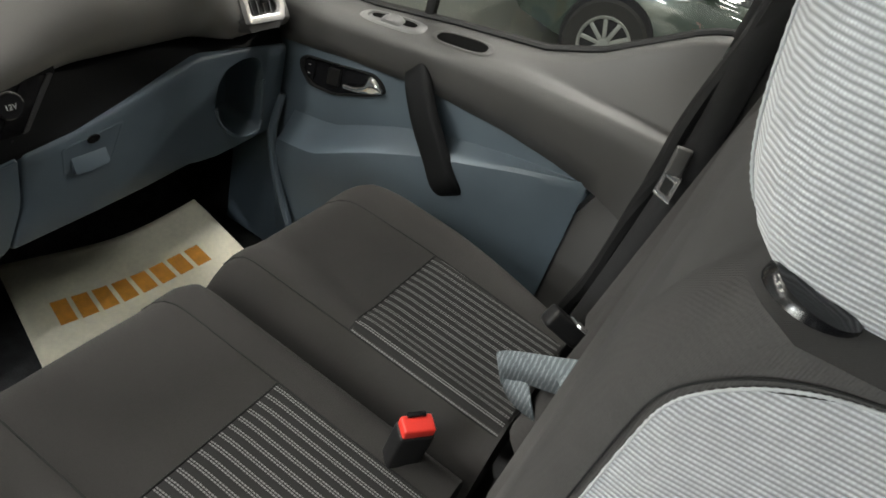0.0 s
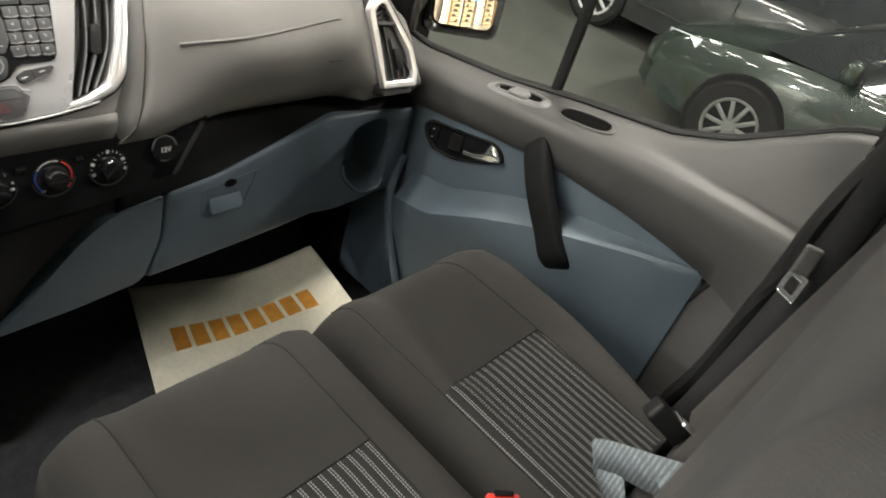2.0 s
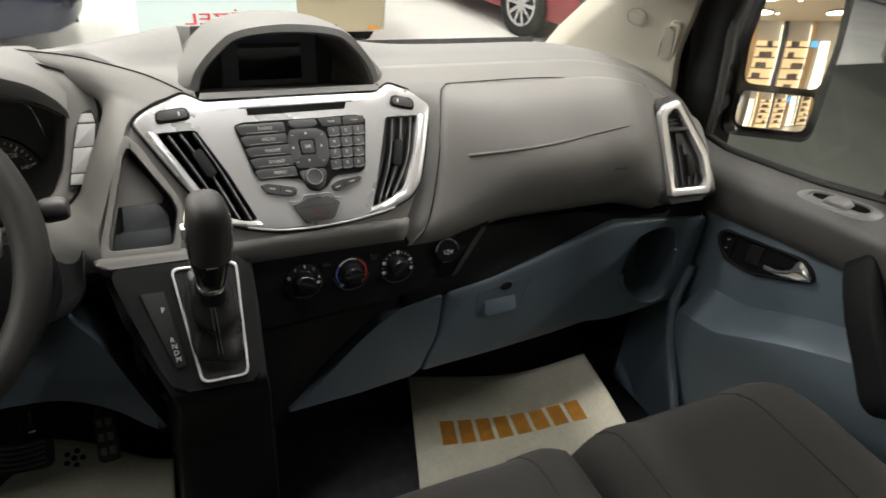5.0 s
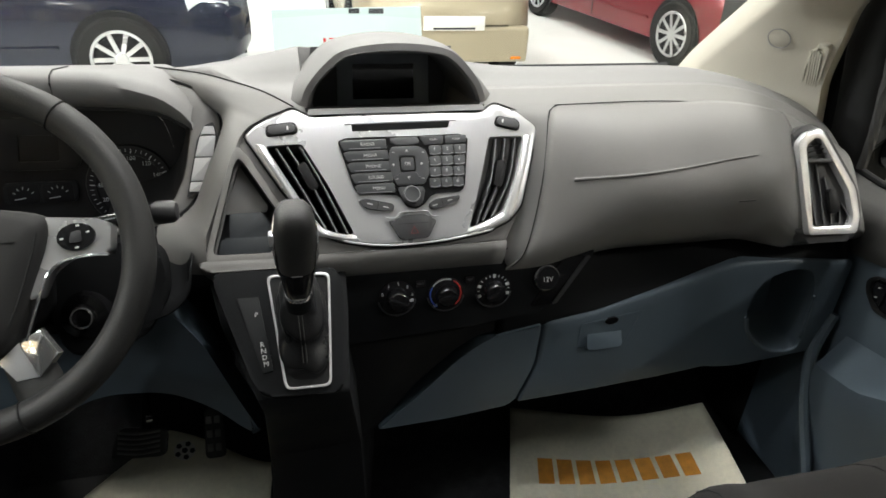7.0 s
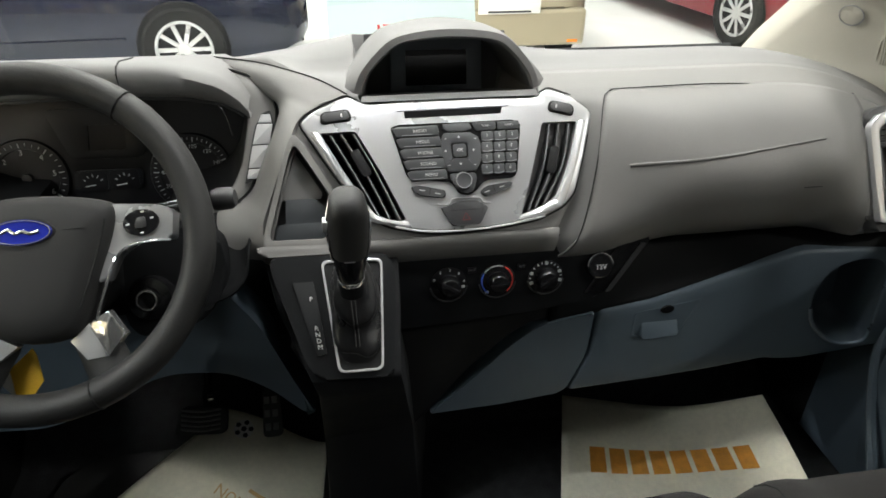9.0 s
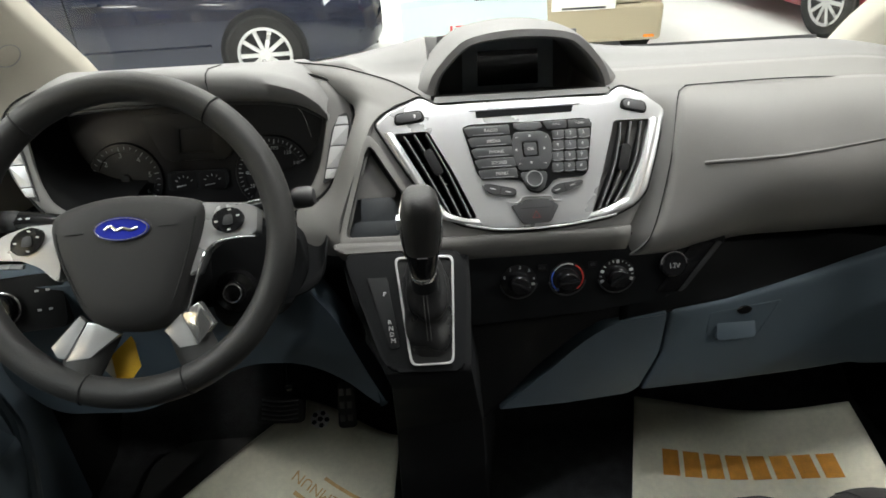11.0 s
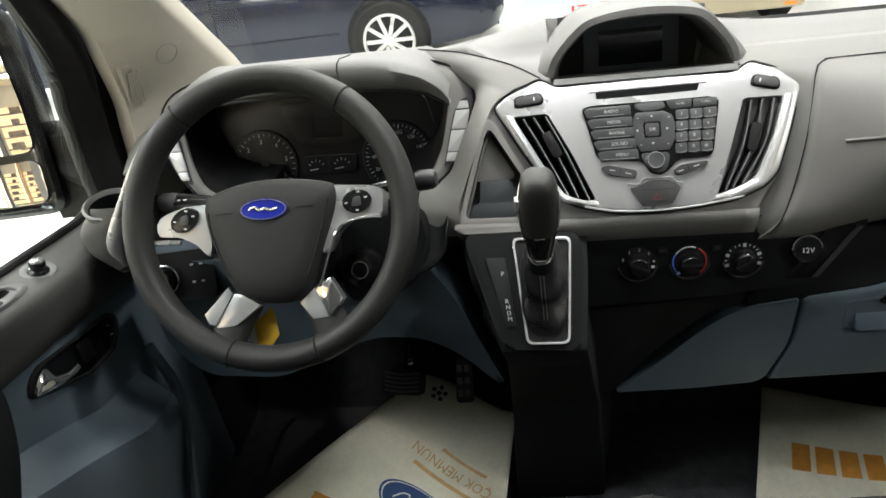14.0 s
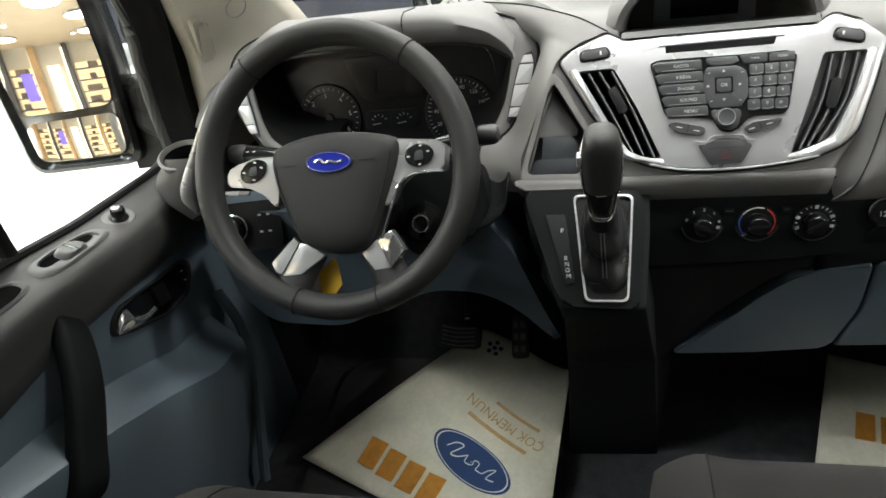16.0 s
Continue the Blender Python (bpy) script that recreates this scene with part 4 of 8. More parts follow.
# one smooth panel that flows from the top pad down between the instruments and the pocket
SHOULDER_L = spline([(-0.300, 0.026, 0.8225), (-0.2781, 0.004, 0.8118), (-0.2531, -0.012, 0.7946), (-0.2303, -0.024, 0.7798), (-0.2157, -0.032, 0.7713), (-0.2106, -0.036, 0.7623), (-0.2132, -0.042, 0.7513), (-0.2218, -0.056, 0.7319), (-0.2322, -0.068, 0.7135), (-0.2444, -0.085, 0.6885), (-0.2553, -0.095, 0.667), (-0.2743, -0.105, 0.6511), (-0.3045, -0.115, 0.6425), (-0.3305, -0.15, 0.5874)], 5)
SHOULDER_R = spline([(-0.1134, -0.099, 0.8003), (-0.1309, -0.102, 0.7960), (-0.1484, -0.1051, 0.7915), (-0.1603, -0.109, 0.7860), (-0.1722, -0.1129, 0.7803), (-0.1844, -0.1208, 0.7688), (-0.1937, -0.1351, 0.7516), (-0.2032, -0.1483, 0.7324), (-0.2143, -0.1651, 0.7081), (-0.2256, -0.1819, 0.6837), (-0.2310, -0.1895, 0.6726), (-0.2353, -0.1972, 0.6615), (-0.2362, -0.2128, 0.6354), (-0.2366, -0.2095, 0.6155)], 5)
pad_edge = spline([(-0.300, 0.026, 0.8225), (-0.240, -0.002, 0.8215), (-0.1985, -0.028, 0.8175), (-0.1513, -0.066, 0.8120), (-0.1134, -0.099, 0.8003)], 3)


def shoulder_row(i):
    """A row across the panel; the upper rows bend towards the pad's edge."""
    a, b = SHOULDER_L[i], SHOULDER_R[i]
    pull = max(0.0, 1 - i / 32) ** 2.2
    row = []
    for k, p in enumerate(pad_edge):
        q = k / (len(pad_edge) - 1)
        free = a.lerp(b, q) + Vector((-0.45, -0.45, 0.55)) * (0.012 * math.sin(math.pi * q) ** 0.8 * (1 - pull))
        row.append(free + (p - SHOULDER_L[0].lerp(SHOULDER_R[0], q)) * pull)
    return [a + Vector((-0.008, 0.020, -0.006))] + row + [b + Vector((0.012, 0.014, -0.010))]


part("shoulder_panel", loft([shoulder_row(i) for i in range(len(SHOULDER_L))], closed=False, caps=False), DASH, stack, "smooth grey panel between the instruments and the pocket", angle=75)
part("pad_seam", sweep([p + Vector((0, 0, 0.0006)) for p in pad_edge], 0.0010, 6), SEAM, stack)

# storage pocket beside the stack; cavity charcoal for shade, upper wall grey where lit
bin_o = round_poly([(-0.2125, 0.1365), (-0.222, 0.122), (-0.2605, -0.004), (-0.2585, -0.0155), (-0.172, -0.0175), (-0.158, 0.030), (-0.164, 0.056), (-0.200, 0.122)], 0.006)
bin_i = round_poly(POCKET, 0.006)
pocket = part("storage_pocket", loft([[STACK @ Vector((p.x * k + (1 - k) * -0.208, p.y * k + (1 - k) * 0.04, z)) for p in round_poly(POCKET, 0.006)] for k, z in ((1.0, -0.001), (0.99, -0.034), (0.03, -0.036))], caps=False), CHARCOAL, stack, "dark open storage pocket")
part("pocket_rim", frame_ring(bin_o, bin_i, 0.006, STACK @ pose(0, 0, 0.0015), 0.002), DASH, pocket, "grey raised pocket rim")
SWITCH_DARK = material("pocket_slate", (0.030, 0.034, 0.038), 0.5, bump=0.2)
part("pocket_wall", extr(round_poly([(-0.234, 0.062), (-0.212, 0.112), (-0.180, 0.058), (-0.182, 0.050), (-0.236, 0.050)], 0.003), 0.004, STACK @ pose(0, 0, -0.020), 0.001), DASH, pocket)
part("pocket_back", extr(round_poly([(-0.229, 0.050), (-0.188, 0.0495), (-0.178, 0.036), (-0.178, 0.010), (-0.231, 0.010)], 0.003), 0.014, STACK @ pose(0, 0, -0.015), 0.001), SWITCH_DARK, pocket)
part("pocket_tray", extr(round_poly([(-0.241, 0.0150), (-0.234, 0.0170), (-0.178, 0.0170), (-0.178, -0.004), (-0.246, -0.004)], 0.003), 0.016, STACK @ pose(0, 0, -0.010), 0.001), SWITCH_DARK, pocket)

# ---- heater panel ----
HEAT = pose(0.1, -0.207, 0.56, 80, 0, 0)
heater = thing("heater_panel", (0.1, -0.2, 0.52), "black heater panel with three rotary knobs and a socket", "control panel")
hp = [(-0.176, -0.075), (-0.172, 0.01), (-0.156, 0.044), (-0.132, 0.050), (-0.015, 0.059), (0.205, 0.052), (0.214, 0.036), (0.20, 0.019), (0.134, -0.050), (0.035, -0.063)]
part("panel", extr(round_poly(hp, 0.010), 0.05, HEAT, 0.004, 3), MATT_BLACK, heater)
for i, (kx, kz) in enumerate(((-0.089, -0.007), (-0.018, -0.007), (0.054, -0.008))):
    km = HEAT @ pose(kx, kz, 0)
    kn = part("heater_knob", lathe([(0, 0.018), (0.012, 0.018), (0.0150, 0.015), (0.0165, 0.003), (0.0265, 0.0015), (0.0265, -0.002)], 32, km), GLOSS_BLACK, heater, "black rotary heater knob")
    part("grip", box(0.030, 0.007, 0.010, km @ pose(0, 0, 0.017, 0, 0, -25 + 30 * i), 0.002), GLOSS_BLACK, kn)
    part("shade_rim", sweep([(0.027 * math.cos(a), 0.027 * math.sin(a), 0.002) for a in [math.pi * (1.05 + 0.9 * j / 14) for j in range(15)]], 0.0012, 6, km), CHARCOAL, kn)
    if i == 1:
        for a0, a1, mt in ((150, 235, BLUE_COLD), (70, 145, KEY_PRINT), (-50, 60, RED_MARK)):
            part("colour_arc", sweep([(0.0228 * math.cos(radians(a)), 0.0228 * math.sin(radians(a)), 0.0022) for a in [a0 + (a1 - a0) * j / 10 for j in range(11)]], 0.0010, 6, km), mt, kn)
        part("dial_mark", box(0.005, 0.004, 0.0006, km @ pose(-0.015, -0.017, 0.0025), 0.0003), KEY_PRINT, kn)
    elif i == 0:
        for a, ch in ((160, "0"), (122, "1"), (85, "2"), (48, "3"), (10, "4")):
            word("dial_number", ch, 0.0062, km @ pose(0.0222 * math.cos(radians(a)), 0.0222 * math.sin(radians(a)), 0.0030), KEY_PRINT, kn)
        part("dial_mark", box(0.005, 0.004, 0.0006, km @ pose(0.021, -0.005, 0.0025), 0.0003), KEY_PRINT, kn)
    else:
        for a in (200, 160, 88, 22, -15):
            part("dial_mark", box(0.0052, 0.0045, 0.0006, km @ pose(0.0225 * math.cos(radians(a)), 0.0225 * math.sin(radians(a)), 0.0025, 0, 0, a), 0.0004), KEY_PRINT, kn)
        for a in (180, 140, 120, 105, 70, 55, 40, 5):
            part("dial_tick", box(0.003, 0.0012, 0.0005, km @ pose(0.023 * math.cos(radians(a)), 0.023 * math.sin(radians(a)), 0.0024, 0, 0, a), 0.0002), KEY_PRINT, kn)
for kx, text in ((-0.055, "MAX"), (0.018, "A/C")):
    lab = part("small_key", box(0.014, 0.011, 0.003, HEAT @ pose(kx, 0.012, 0.001), 0.001), GLOSS_BLACK, heater)
    word("lettering", text, 0.0050, HEAT @ pose(kx, 0.0125, 0.0031), KEYPAD, lab)
sm = HEAT @ pose(0.135, 0.004, 0)
sock = part("power_socket", lathe([(0, 0.010), (0.0165, 0.010), (0.0195, 0.007), (0.0205, 0.0), (0.0205, -0.004)], 28, sm @ pose(0, 0, 0, -12, 0, 0)), GLOSS_BLACK, heater, "capped twelve volt socket")
part("chrome_rim", sweep([(0.019 * math.cos(a), 0.019 * math.sin(a), 0.009) for a in [math.pi * (0.02 + 0.96 * j / 16) for j in range(17)]], 0.0011, 6, sm @ pose(0, 0, 0, -12, 0, 0)), CHROME, sock)
word("lettering", "12V", 0.0105, sm @ pose(0, 0.001, 0.0112, -12, 0, 0), KEY_PRINT, sock)
part("socket_recess", extr(round_poly([(-0.026, -0.046), (0.010, -0.046), (0.060, 0.028), (0.024, 0.030)], 0.004), 0.004, sm @ pose(0.004, 0.002, 0.0016), 0.001), GLOSS_BLACK, heater)
part("edge_strip", extr(round_poly([(0.012, -0.046), (0.020, -0.044), (0.070, 0.028), (0.062, 0.029)], 0.002), 0.004, sm @ pose(0.0, 0.002, 0.004), 0.001), CHARCOAL, heater)

# ---- lower console and gear lever ----
console = thing("gear_console", (-0.12, -0.25, 0.0), "dark plastic console that carries the gear lever", "console")
GEAR = pose(-0.125, -0.345, 0.532, 44, 0, 0)
part("gear_plate", extr(round_poly([(-0.104, 0.150), (0.050, 0.146), (0.057, 0.112), (0.0445, -0.014), (-0.050, -0.010), (-0.063, 0.012), (-0.100, 0.125)], 0.010), 0.03, GEAR @ pose(0, 0, -0.002), 0.005, 3), MATT_BLACK, console)
part("gear_top_lip", extr(round_poly([(-0.112, 0.151), (0.010, 0.150), (0.014, 0.162), (-0.122, 0.166)], 0.008), 0.04, GEAR @ pose(0, 0, -0.004), 0.004, 3), DASH, console)
col = [[(-0.238, -0.215, 0.605), (-0.06, -0.215, 0.605), (-0.06, 0.10, 0.62), (-0.238, 0.10, 0.62)],
       [(-0.225, -0.262, 0.570), (-0.062, -0.262, 0.572), (-0.06, 0.10, 0.57), (-0.232, 0.10, 0.57)],
       [(-0.185, -0.343, 0.512), (-0.070, -0.343, 0.512), (-0.06, 0.10, 0.50), (-0.215, 0.10, 0.50)],
       [(-0.178, -0.335, 0.480), (-0.066, -0.335, 0.480), (-0.04, 0.10, 0.45), (-0.20, 0.10, 0.45)],
       [(-0.185, -0.235, 0.30), (-0.045, -0.225, 0.30), (-0.01, 0.10, 0.25), (-0.19, 0.10, 0.25)],
       [(-0.195, -0.19, 0.0), (-0.03, -0.18, 0.0), (0.02, 0.10, 0.0), (-0.195, 0.10, 0.0)]]
cb = loft(col)
bmesh.ops.bevel(cb, geom=cb.edges[:], offset=0.006, segments=2, affect="EDGES", profile=0.6)
part("column", cb, MATT_BLACK, console)
part("side_panel", extr(round_poly([(-0.07, 0.60), (0.10, 0.55), (0.235, 0.52), (0.235, 0.475), (0.143, 0.462), (0.109, 0.44), (0.045, 0.378), (-0.02, 0.292), (-0.06, 0.25), (-0.075, 0.45)], 0.01), 0.05, pose(0, -0.196, 0, 90, 0, 0), 0.003), BLACK, console)
g_out = round_poly([(-0.0385, 0.1405), (0.0415, 0.1385), (0.0320, -0.0055), (-0.0245, -0.0050)], 0.010)
g_in = round_poly([(-0.0352, 0.1368), (0.0378, 0.1348), (0.0290, -0.0022), (-0.0213, -0.0018)], 0.008)
part("chrome_frame", frame_ring(g_out, g_in, 0.006, GEAR @ pose(0, 0, 0.004), 0.0013), BRIGHT, console, "bright chrome frame round the lever boot")
part("boot_well", extr(g_in, 0.012, GEAR @ pose(0, 0, 0.0005)), BLACK, console)
plate = part("range_plate", extr(round_poly([(-0.0757, 0.1145), (-0.0490, 0.1140), (-0.0368, 0.0212), (-0.0489, 0.0192)], 0.002), 0.004, GEAR @ pose(0, 0, 0.0008), 0.0006), material("range_plate_grey", (0.010, 0.0105, 0.0115), 0.6, bump=0.1, spec=0.2), console)
for ch, (gx, gy) in zip("PRNDM", ((-0.0530, 0.0912), (-0.0482, 0.0535), (-0.0470, 0.0455), (-0.0460, 0.0375), (-0.0448, 0.0295))):
    word("gear_letter", ch, 0.0085, GEAR @ pose(gx, gy, 0.0014), KEY_PRINT, plate)

lever = thing("gear_lever", (-0.125, -0.30, 0.60), "black leather gear lever with chrome side trims and boot", "gear lever")


def boot_ring(t):
    """A section of the folded boot, from its frame (0) to the neck (1)."""
    c = Vector((0.003 - 0.004 * t, 0.066 + 0.036 * t ** 0.8, -0.001 + 0.054 * t))
    hw, hh = 0.0185 * (1 - t) ** 0.75 + 0.0125, 0.052 * (1 - t) ** 0.9 + 0.013
    out = []
    for i in range(48):
        a = 2 * math.pi * i / 48
        fold = 1 + 0.14 * math.sin(t * 15 + 2.2 * math.sin(a + 0.4)) * (1 - 0.5 * t) * min(1, 5 * t) + 0.07 * math.sin(5 * a + 6 * t) * min(1, 4 * t) * (1 - 0.4 * t)
        sx, sy = math.cos(a), math.sin(a)
        k = (abs(sx) ** 3.0 + abs(sy) ** 3.0) ** (-1 / 3.0)
        out.append(GEAR @ (c + Vector((sx * k * hw * fold, sy * k * hh * fold, 0))))
    return out


part("boot", loft([boot_ring(i / 30) for i in range(31)]), BOOT, lever, "wrinkled black leather boot")
for sx in (-0.0022, 0.0022):
    part("stitch_line", sweep([boot_ring(0.30 + 0.55 * i / 14)[36] + Vector((sx, -0.001, 0.0006)) for i in range(15)], 0.0007, 6), DOOR_GREY, lever)
LEV = Matrix.Translation((-0.1255, -0.335, 0.659)) @ pose(0, 0, 0, 6, 0, 0)


def knob_ring(w, d, z, lean=0.0):
    return [LEV @ Vector((w * math.copysign(abs(math.cos(a)) ** 0.72, math.cos(a)) + 0.0016 * z / 0.127, d * math.copysign(abs(math.sin(a)) ** 0.8, math.sin(a)) + lean, z)) for a in [2 * math.pi * i / 32 for i in range(32)]]


part("knob", loft([knob_ring(0.0150, 0.016, 0.040), knob_ring(0.0196, 0.0215, 0.042), knob_ring(0.0212, 0.0240, 0.055), knob_ring(0.0224, 0.0268, 0.074), knob_ring(0.0224, 0.0275, 0.090), knob_ring(0.0215, 0.0268, 0.101), knob_ring(0.0196, 0.0248, 0.109), knob_ring(0.0160, 0.0205, 0.1145), knob_ring(0.0100, 0.0130, 0.1172), knob_ring(0.002, 0.003, 0.1178)]), LEATHER, lever, "black leather knob")
part("lower_grip", loft([knob_ring(0.0140, 0.0150, 0.004), knob_ring(0.0152, 0.0165, 0.008), knob_ring(0.0172, 0.0188, 0.020), knob_ring(0.0190, 0.0210, 0.034), knob_ring(0.0195, 0.0214, 0.0415), knob_ring(0.0170, 0.0180, 0.0425)]), GLOSS_BLACK, lever, "gloss black lower grip")
part("collar", lathe([(0.0120, -0.004), (0.0148, -0.003), (0.0158, 0.000), (0.0155, 0.003), (0.0135, 0.0045)], 28, LEV), CHROME, lever, "chrome collar ring")
part("neck", lathe([(0.0145, -0.020), (0.0150, 0.0)], 20, LEV), MATT_BLACK, lever)
for s in (-1, 1):
    part("side_trim", sweep(spline([LEV @ Vector((s * 0.0190, -0.0075, 0.034)), LEV @ Vector((s * 0.0214 + 0.0007, -0.0110, 0.056)), LEV @ Vector((s * 0.0226 + 0.001, -0.0105, 0.076)), LEV @ Vector((s * 0.0220 + 0.0012, -0.0060, 0.094)), LEV @ Vector((s * 0.0192 + 0.0014, 0.0020, 0.108))], 5), [0.0008 + 0.0012 * math.sin(math.pi * i / 20) for i in range(21)], 8), CHROME, lever)
part("grip_mark", box(0.012, 0.001, 0.0012, LEV @ pose(0, -0.0212, 0.0415, 8, 0, 0), 0.0003), BUTTON, lever)
part("release_button", box(0.006, 0.012, 0.014, LEV @ pose(-0.0236, -0.006, 0.083), 0.002), BRIGHT, lever, "bright release button")

# ---- instrument cluster ----
cluster = thing("instrument_cluster", (-0.47, 0.0, 0.66), "dark instrument cluster under a grey hood", "instrument cluster")
KX = -0.472
inner = [(0.0, 0.806), (0.06, 0.8055), (0.11, 0.803), (0.165, 0.796), (0.200, 0.785), (0.2165, 0.766), (0.213, 0.735), (0.205, 0.703), (0.197, 0.685), (0.184, 0.668), (0.150, 0.650), (0.10, 0.642)]
outer = [(0.0, 0.822), (0.06, 0.822), (0.12, 0.820), (0.190, 0.815), (0.238, 0.797), (0.2575, 0.766), (0.2525, 0.736), (0.240, 0.706), (0.224, 0.681), (0.204, 0.659), (0.164, 0.640), (0.11, 0.632)]


def clus_line(half):
    left = [Vector((KX - x, 0, z)) for x, z in half]
    right = [Vector((KX + x, 0, z)) for x, z in half]
    return spline(left[::-1] + right[1:], 4)


def clus_ring(line, y, rake=0.577, grow=0.0):
    out = []
    for p in line:
        d = Vector((p.x - KX, 0, p.z - 0.72))
        s = 1 + grow / d.length
        out.append(Vector((KX + d.x * s, y + rake * (p.z - 0.70), 0.72 + d.z * s)))
    return out


c_in, c_out = clus_line(inner), clus_line(outer)
c_mid = [a.lerp(b, 0.5) for a, b in zip(c_in, c_out)]
part("binnacle", loft([clus_ring(c_in, -0.078), clus_ring(c_in, -0.045, 0.4, -0.005), clus_ring(c_in, 0.05, 0.1, -0.012)], closed=False, caps=False), BLACK, cluster, solid=0.0)
part("trim_ring", loft([clus_ring(c_out, -0.060), clus_ring(c_out, -0.0765, grow=-0.002), clus_ring(c_mid, -0.081), clus_ring(c_in, -0.081, grow=0.002), clus_ring(c_in, -0.076)], closed=False, caps=False), DASH, cluster, angle=55)
part("ring_gap", sweep(clus_ring(c_out, -0.0765, grow=0.001), 0.0018, 6), SEAM, cluster)

TOP_X = [(0.0, 0.849), (0.116, 0.843), (0.156, 0.834), (0.189, 0.821), (0.212, 0.802), (0.224, 0.783)]
LIP_X = [(0.0, 0.806), (0.092, 0.803), (0.148, 0.798), (0.190, 0.787), (0.212, 0.772), (0.224, 0.760)]


def visor_row(u):
    """A section of the visor at u, from -1 to 1 across the instruments."""
    e = abs(u)
    x = KX + math.copysign(0.224 * e ** 0.9, u)
    d = abs(x - KX)
    top = float(np.interp(d, [k for k, _ in TOP_X], [z for _, z in TOP_X]))
    low = float(np.interp(d, [k for k, _ in LIP_X], [z for _, z in LIP_X]))
    bow = 0.018 * (1 - e * e)
    return [Vector(p) for p in ((x, 0.06, min(top, 0.822) - 0.004), (x, 0.0, min(top, 0.832)), (x, -0.050 - bow, top), (x, -0.066 - bow, top - 0.002), (x, -0.074 - bow, top - 0.010), (x, -0.072 - bow, low + 0.006), (x, -0.066 - bow, low), (x, -0.02, low + 0.004), (x, 0.05, low + 0.004))]


part("visor", loft([visor_row(-1 + i / 20) for i in range(41)], closed=False, caps=False), DASH_TOP, cluster, "grey visor", angle=50)
part("visor_lip", sweep([visor_row(-0.96 + 1.92 * i / 40)[6] + Vector((0, 0.002, -0.002)) for i in range(41)], 0.003, 8), CHARCOAL, cluster)
part("visor_seam", sweep([q + Vector((0, 0, 0.0004)) for q in visor_row(0.27)[1:6]], 0.0011, 6), SEAM, cluster)
FACE = pose(KX, 0.035, 0.715, 76, 0, 0)
part("dial_board", extr(round_poly([(-0.20, -0.12), (0.20, -0.12), (0.20, 0.08), (-0.20, 0.08)], 0.03), 0.004, FACE), DIAL, cluster)
CLUS_GREY = material("cluster_grey", (0.017, 0.018, 0.022), 0.4, bump=0.1)
for cx, cy, rr, kind_ in ((-0.1246, -0.0652, 0.0395, "rev"), (0.1130, -0.0710, 0.0430, "speed")):
    dm = FACE @ pose(cx, cy, 0.002)
    dial = part("dial", lathe([(0.0, 0.0005), (rr + 0.004, 0.0005), (rr + 0.005, 0.003), (rr + 0.018, 0.003), (rr + 0.020, -0.001)], 44, dm), DIAL, cluster, "round white-marked dial")
    n, a0, span = (7, 225, 260) if kind_ == "rev" else (12, 237, 339)
    for i in range(n):
        a = radians(a0 - span * i / (n - 1))
        part("tick", box(0.0075, 0.0015, 0.0006, dm @ pose((rr + 0.0100) * math.cos(a), (rr + 0.0100) * math.sin(a), 0.0034, 0, 0, math.degrees(a)), 0.0002), DIAL_MARK, dial)
        for k in range(1, 4):
            if i < n - 1:
                b = a - radians(span / (n - 1)) * k / 4
                part("small_tick", box(0.0045, 0.0008, 0.0006, dm @ pose((rr + 0.0115) * math.cos(b), (rr + 0.0115) * math.sin(b), 0.0034, 0, 0, math.degrees(b)), 0), DIAL_MARK, dial)
        text = str(i) if kind_ == "rev" else str(20 * i)
        word("dial_number", text, 0.0120 if kind_ == "rev" else 0.0088, dm @ pose((rr - 0.001) * math.cos(a), (rr - 0.001) * math.sin(a), 0.0020), DIAL_MARK, dial)
    a = radians(a0)
    part("needle", box(0.042, 0.0020, 0.0014, dm @ pose(0.021 * math.cos(a), 0.021 * math.sin(a), 0.005, 0, 0, a0), 0.0004), BLUE_MARK if kind_ == "rev" else DIAL_MARK, dial)
    part("hub", lathe([(0, 0.009), (0.007, 0.008), (0.008, 0.002)], 18, dm), DIAL, dial)
mid = part("display_frame", frame_ring(round_poly([(-0.058, -0.040), (0.046, -0.042), (0.072, 0.035), (-0.086, 0.035)], 0.012), round_poly([(-0.0315, -0.0275), (0.0215, -0.0290), (0.0255, 0.0090), (-0.0270, 0.0100)], 0.003), 0.004, FACE @ pose(0, 0, 0.006), 0.001), CLUS_GREY, cluster)
part("small_display", extr([(-0.034, -0.030), (0.024, -0.030), (0.028, 0.012), (-0.029, 0.012)], 0.002, FACE @ pose(0, 0, 0.0035)), DIAL, cluster, "small unlit display")
gauge = part("gauge_panel", extr(round_poly([(-0.061, -0.0900), (0.037, -0.0900), (0.041, -0.0590), (-0.058, -0.0580)], 0.008), 0.004, FACE @ pose(0, 0, 0.005), 0.0012), CLUS_GREY, cluster)
for gx in (-0.033, 0.013):
    g = part("gauge", extr(round_poly([(-0.021, -0.016), (0.021, -0.016), (0.021, 0.014), (-0.021, 0.014)], 0.007), 0.002, FACE @ pose(gx, -0.0735, 0.0062), 0.0006), DIAL, gauge)
    for i in range(5):
        a = radians(150 - 30 * i)
        part("tick", box(0.004, 0.001, 0.0005, FACE @ pose(gx + 0.014 * math.cos(a), -0.0800 + 0.014 * math.sin(a), 0.0068, 0, 0, math.degrees(a)), 0), DIAL_MARK, g)
    part("needle", box(0.016, 0.0014, 0.0008, FACE @ pose(gx - 0.005, -0.0815, 0.007, 0, 0, 8), 0.0003), DIAL_MARK, g)
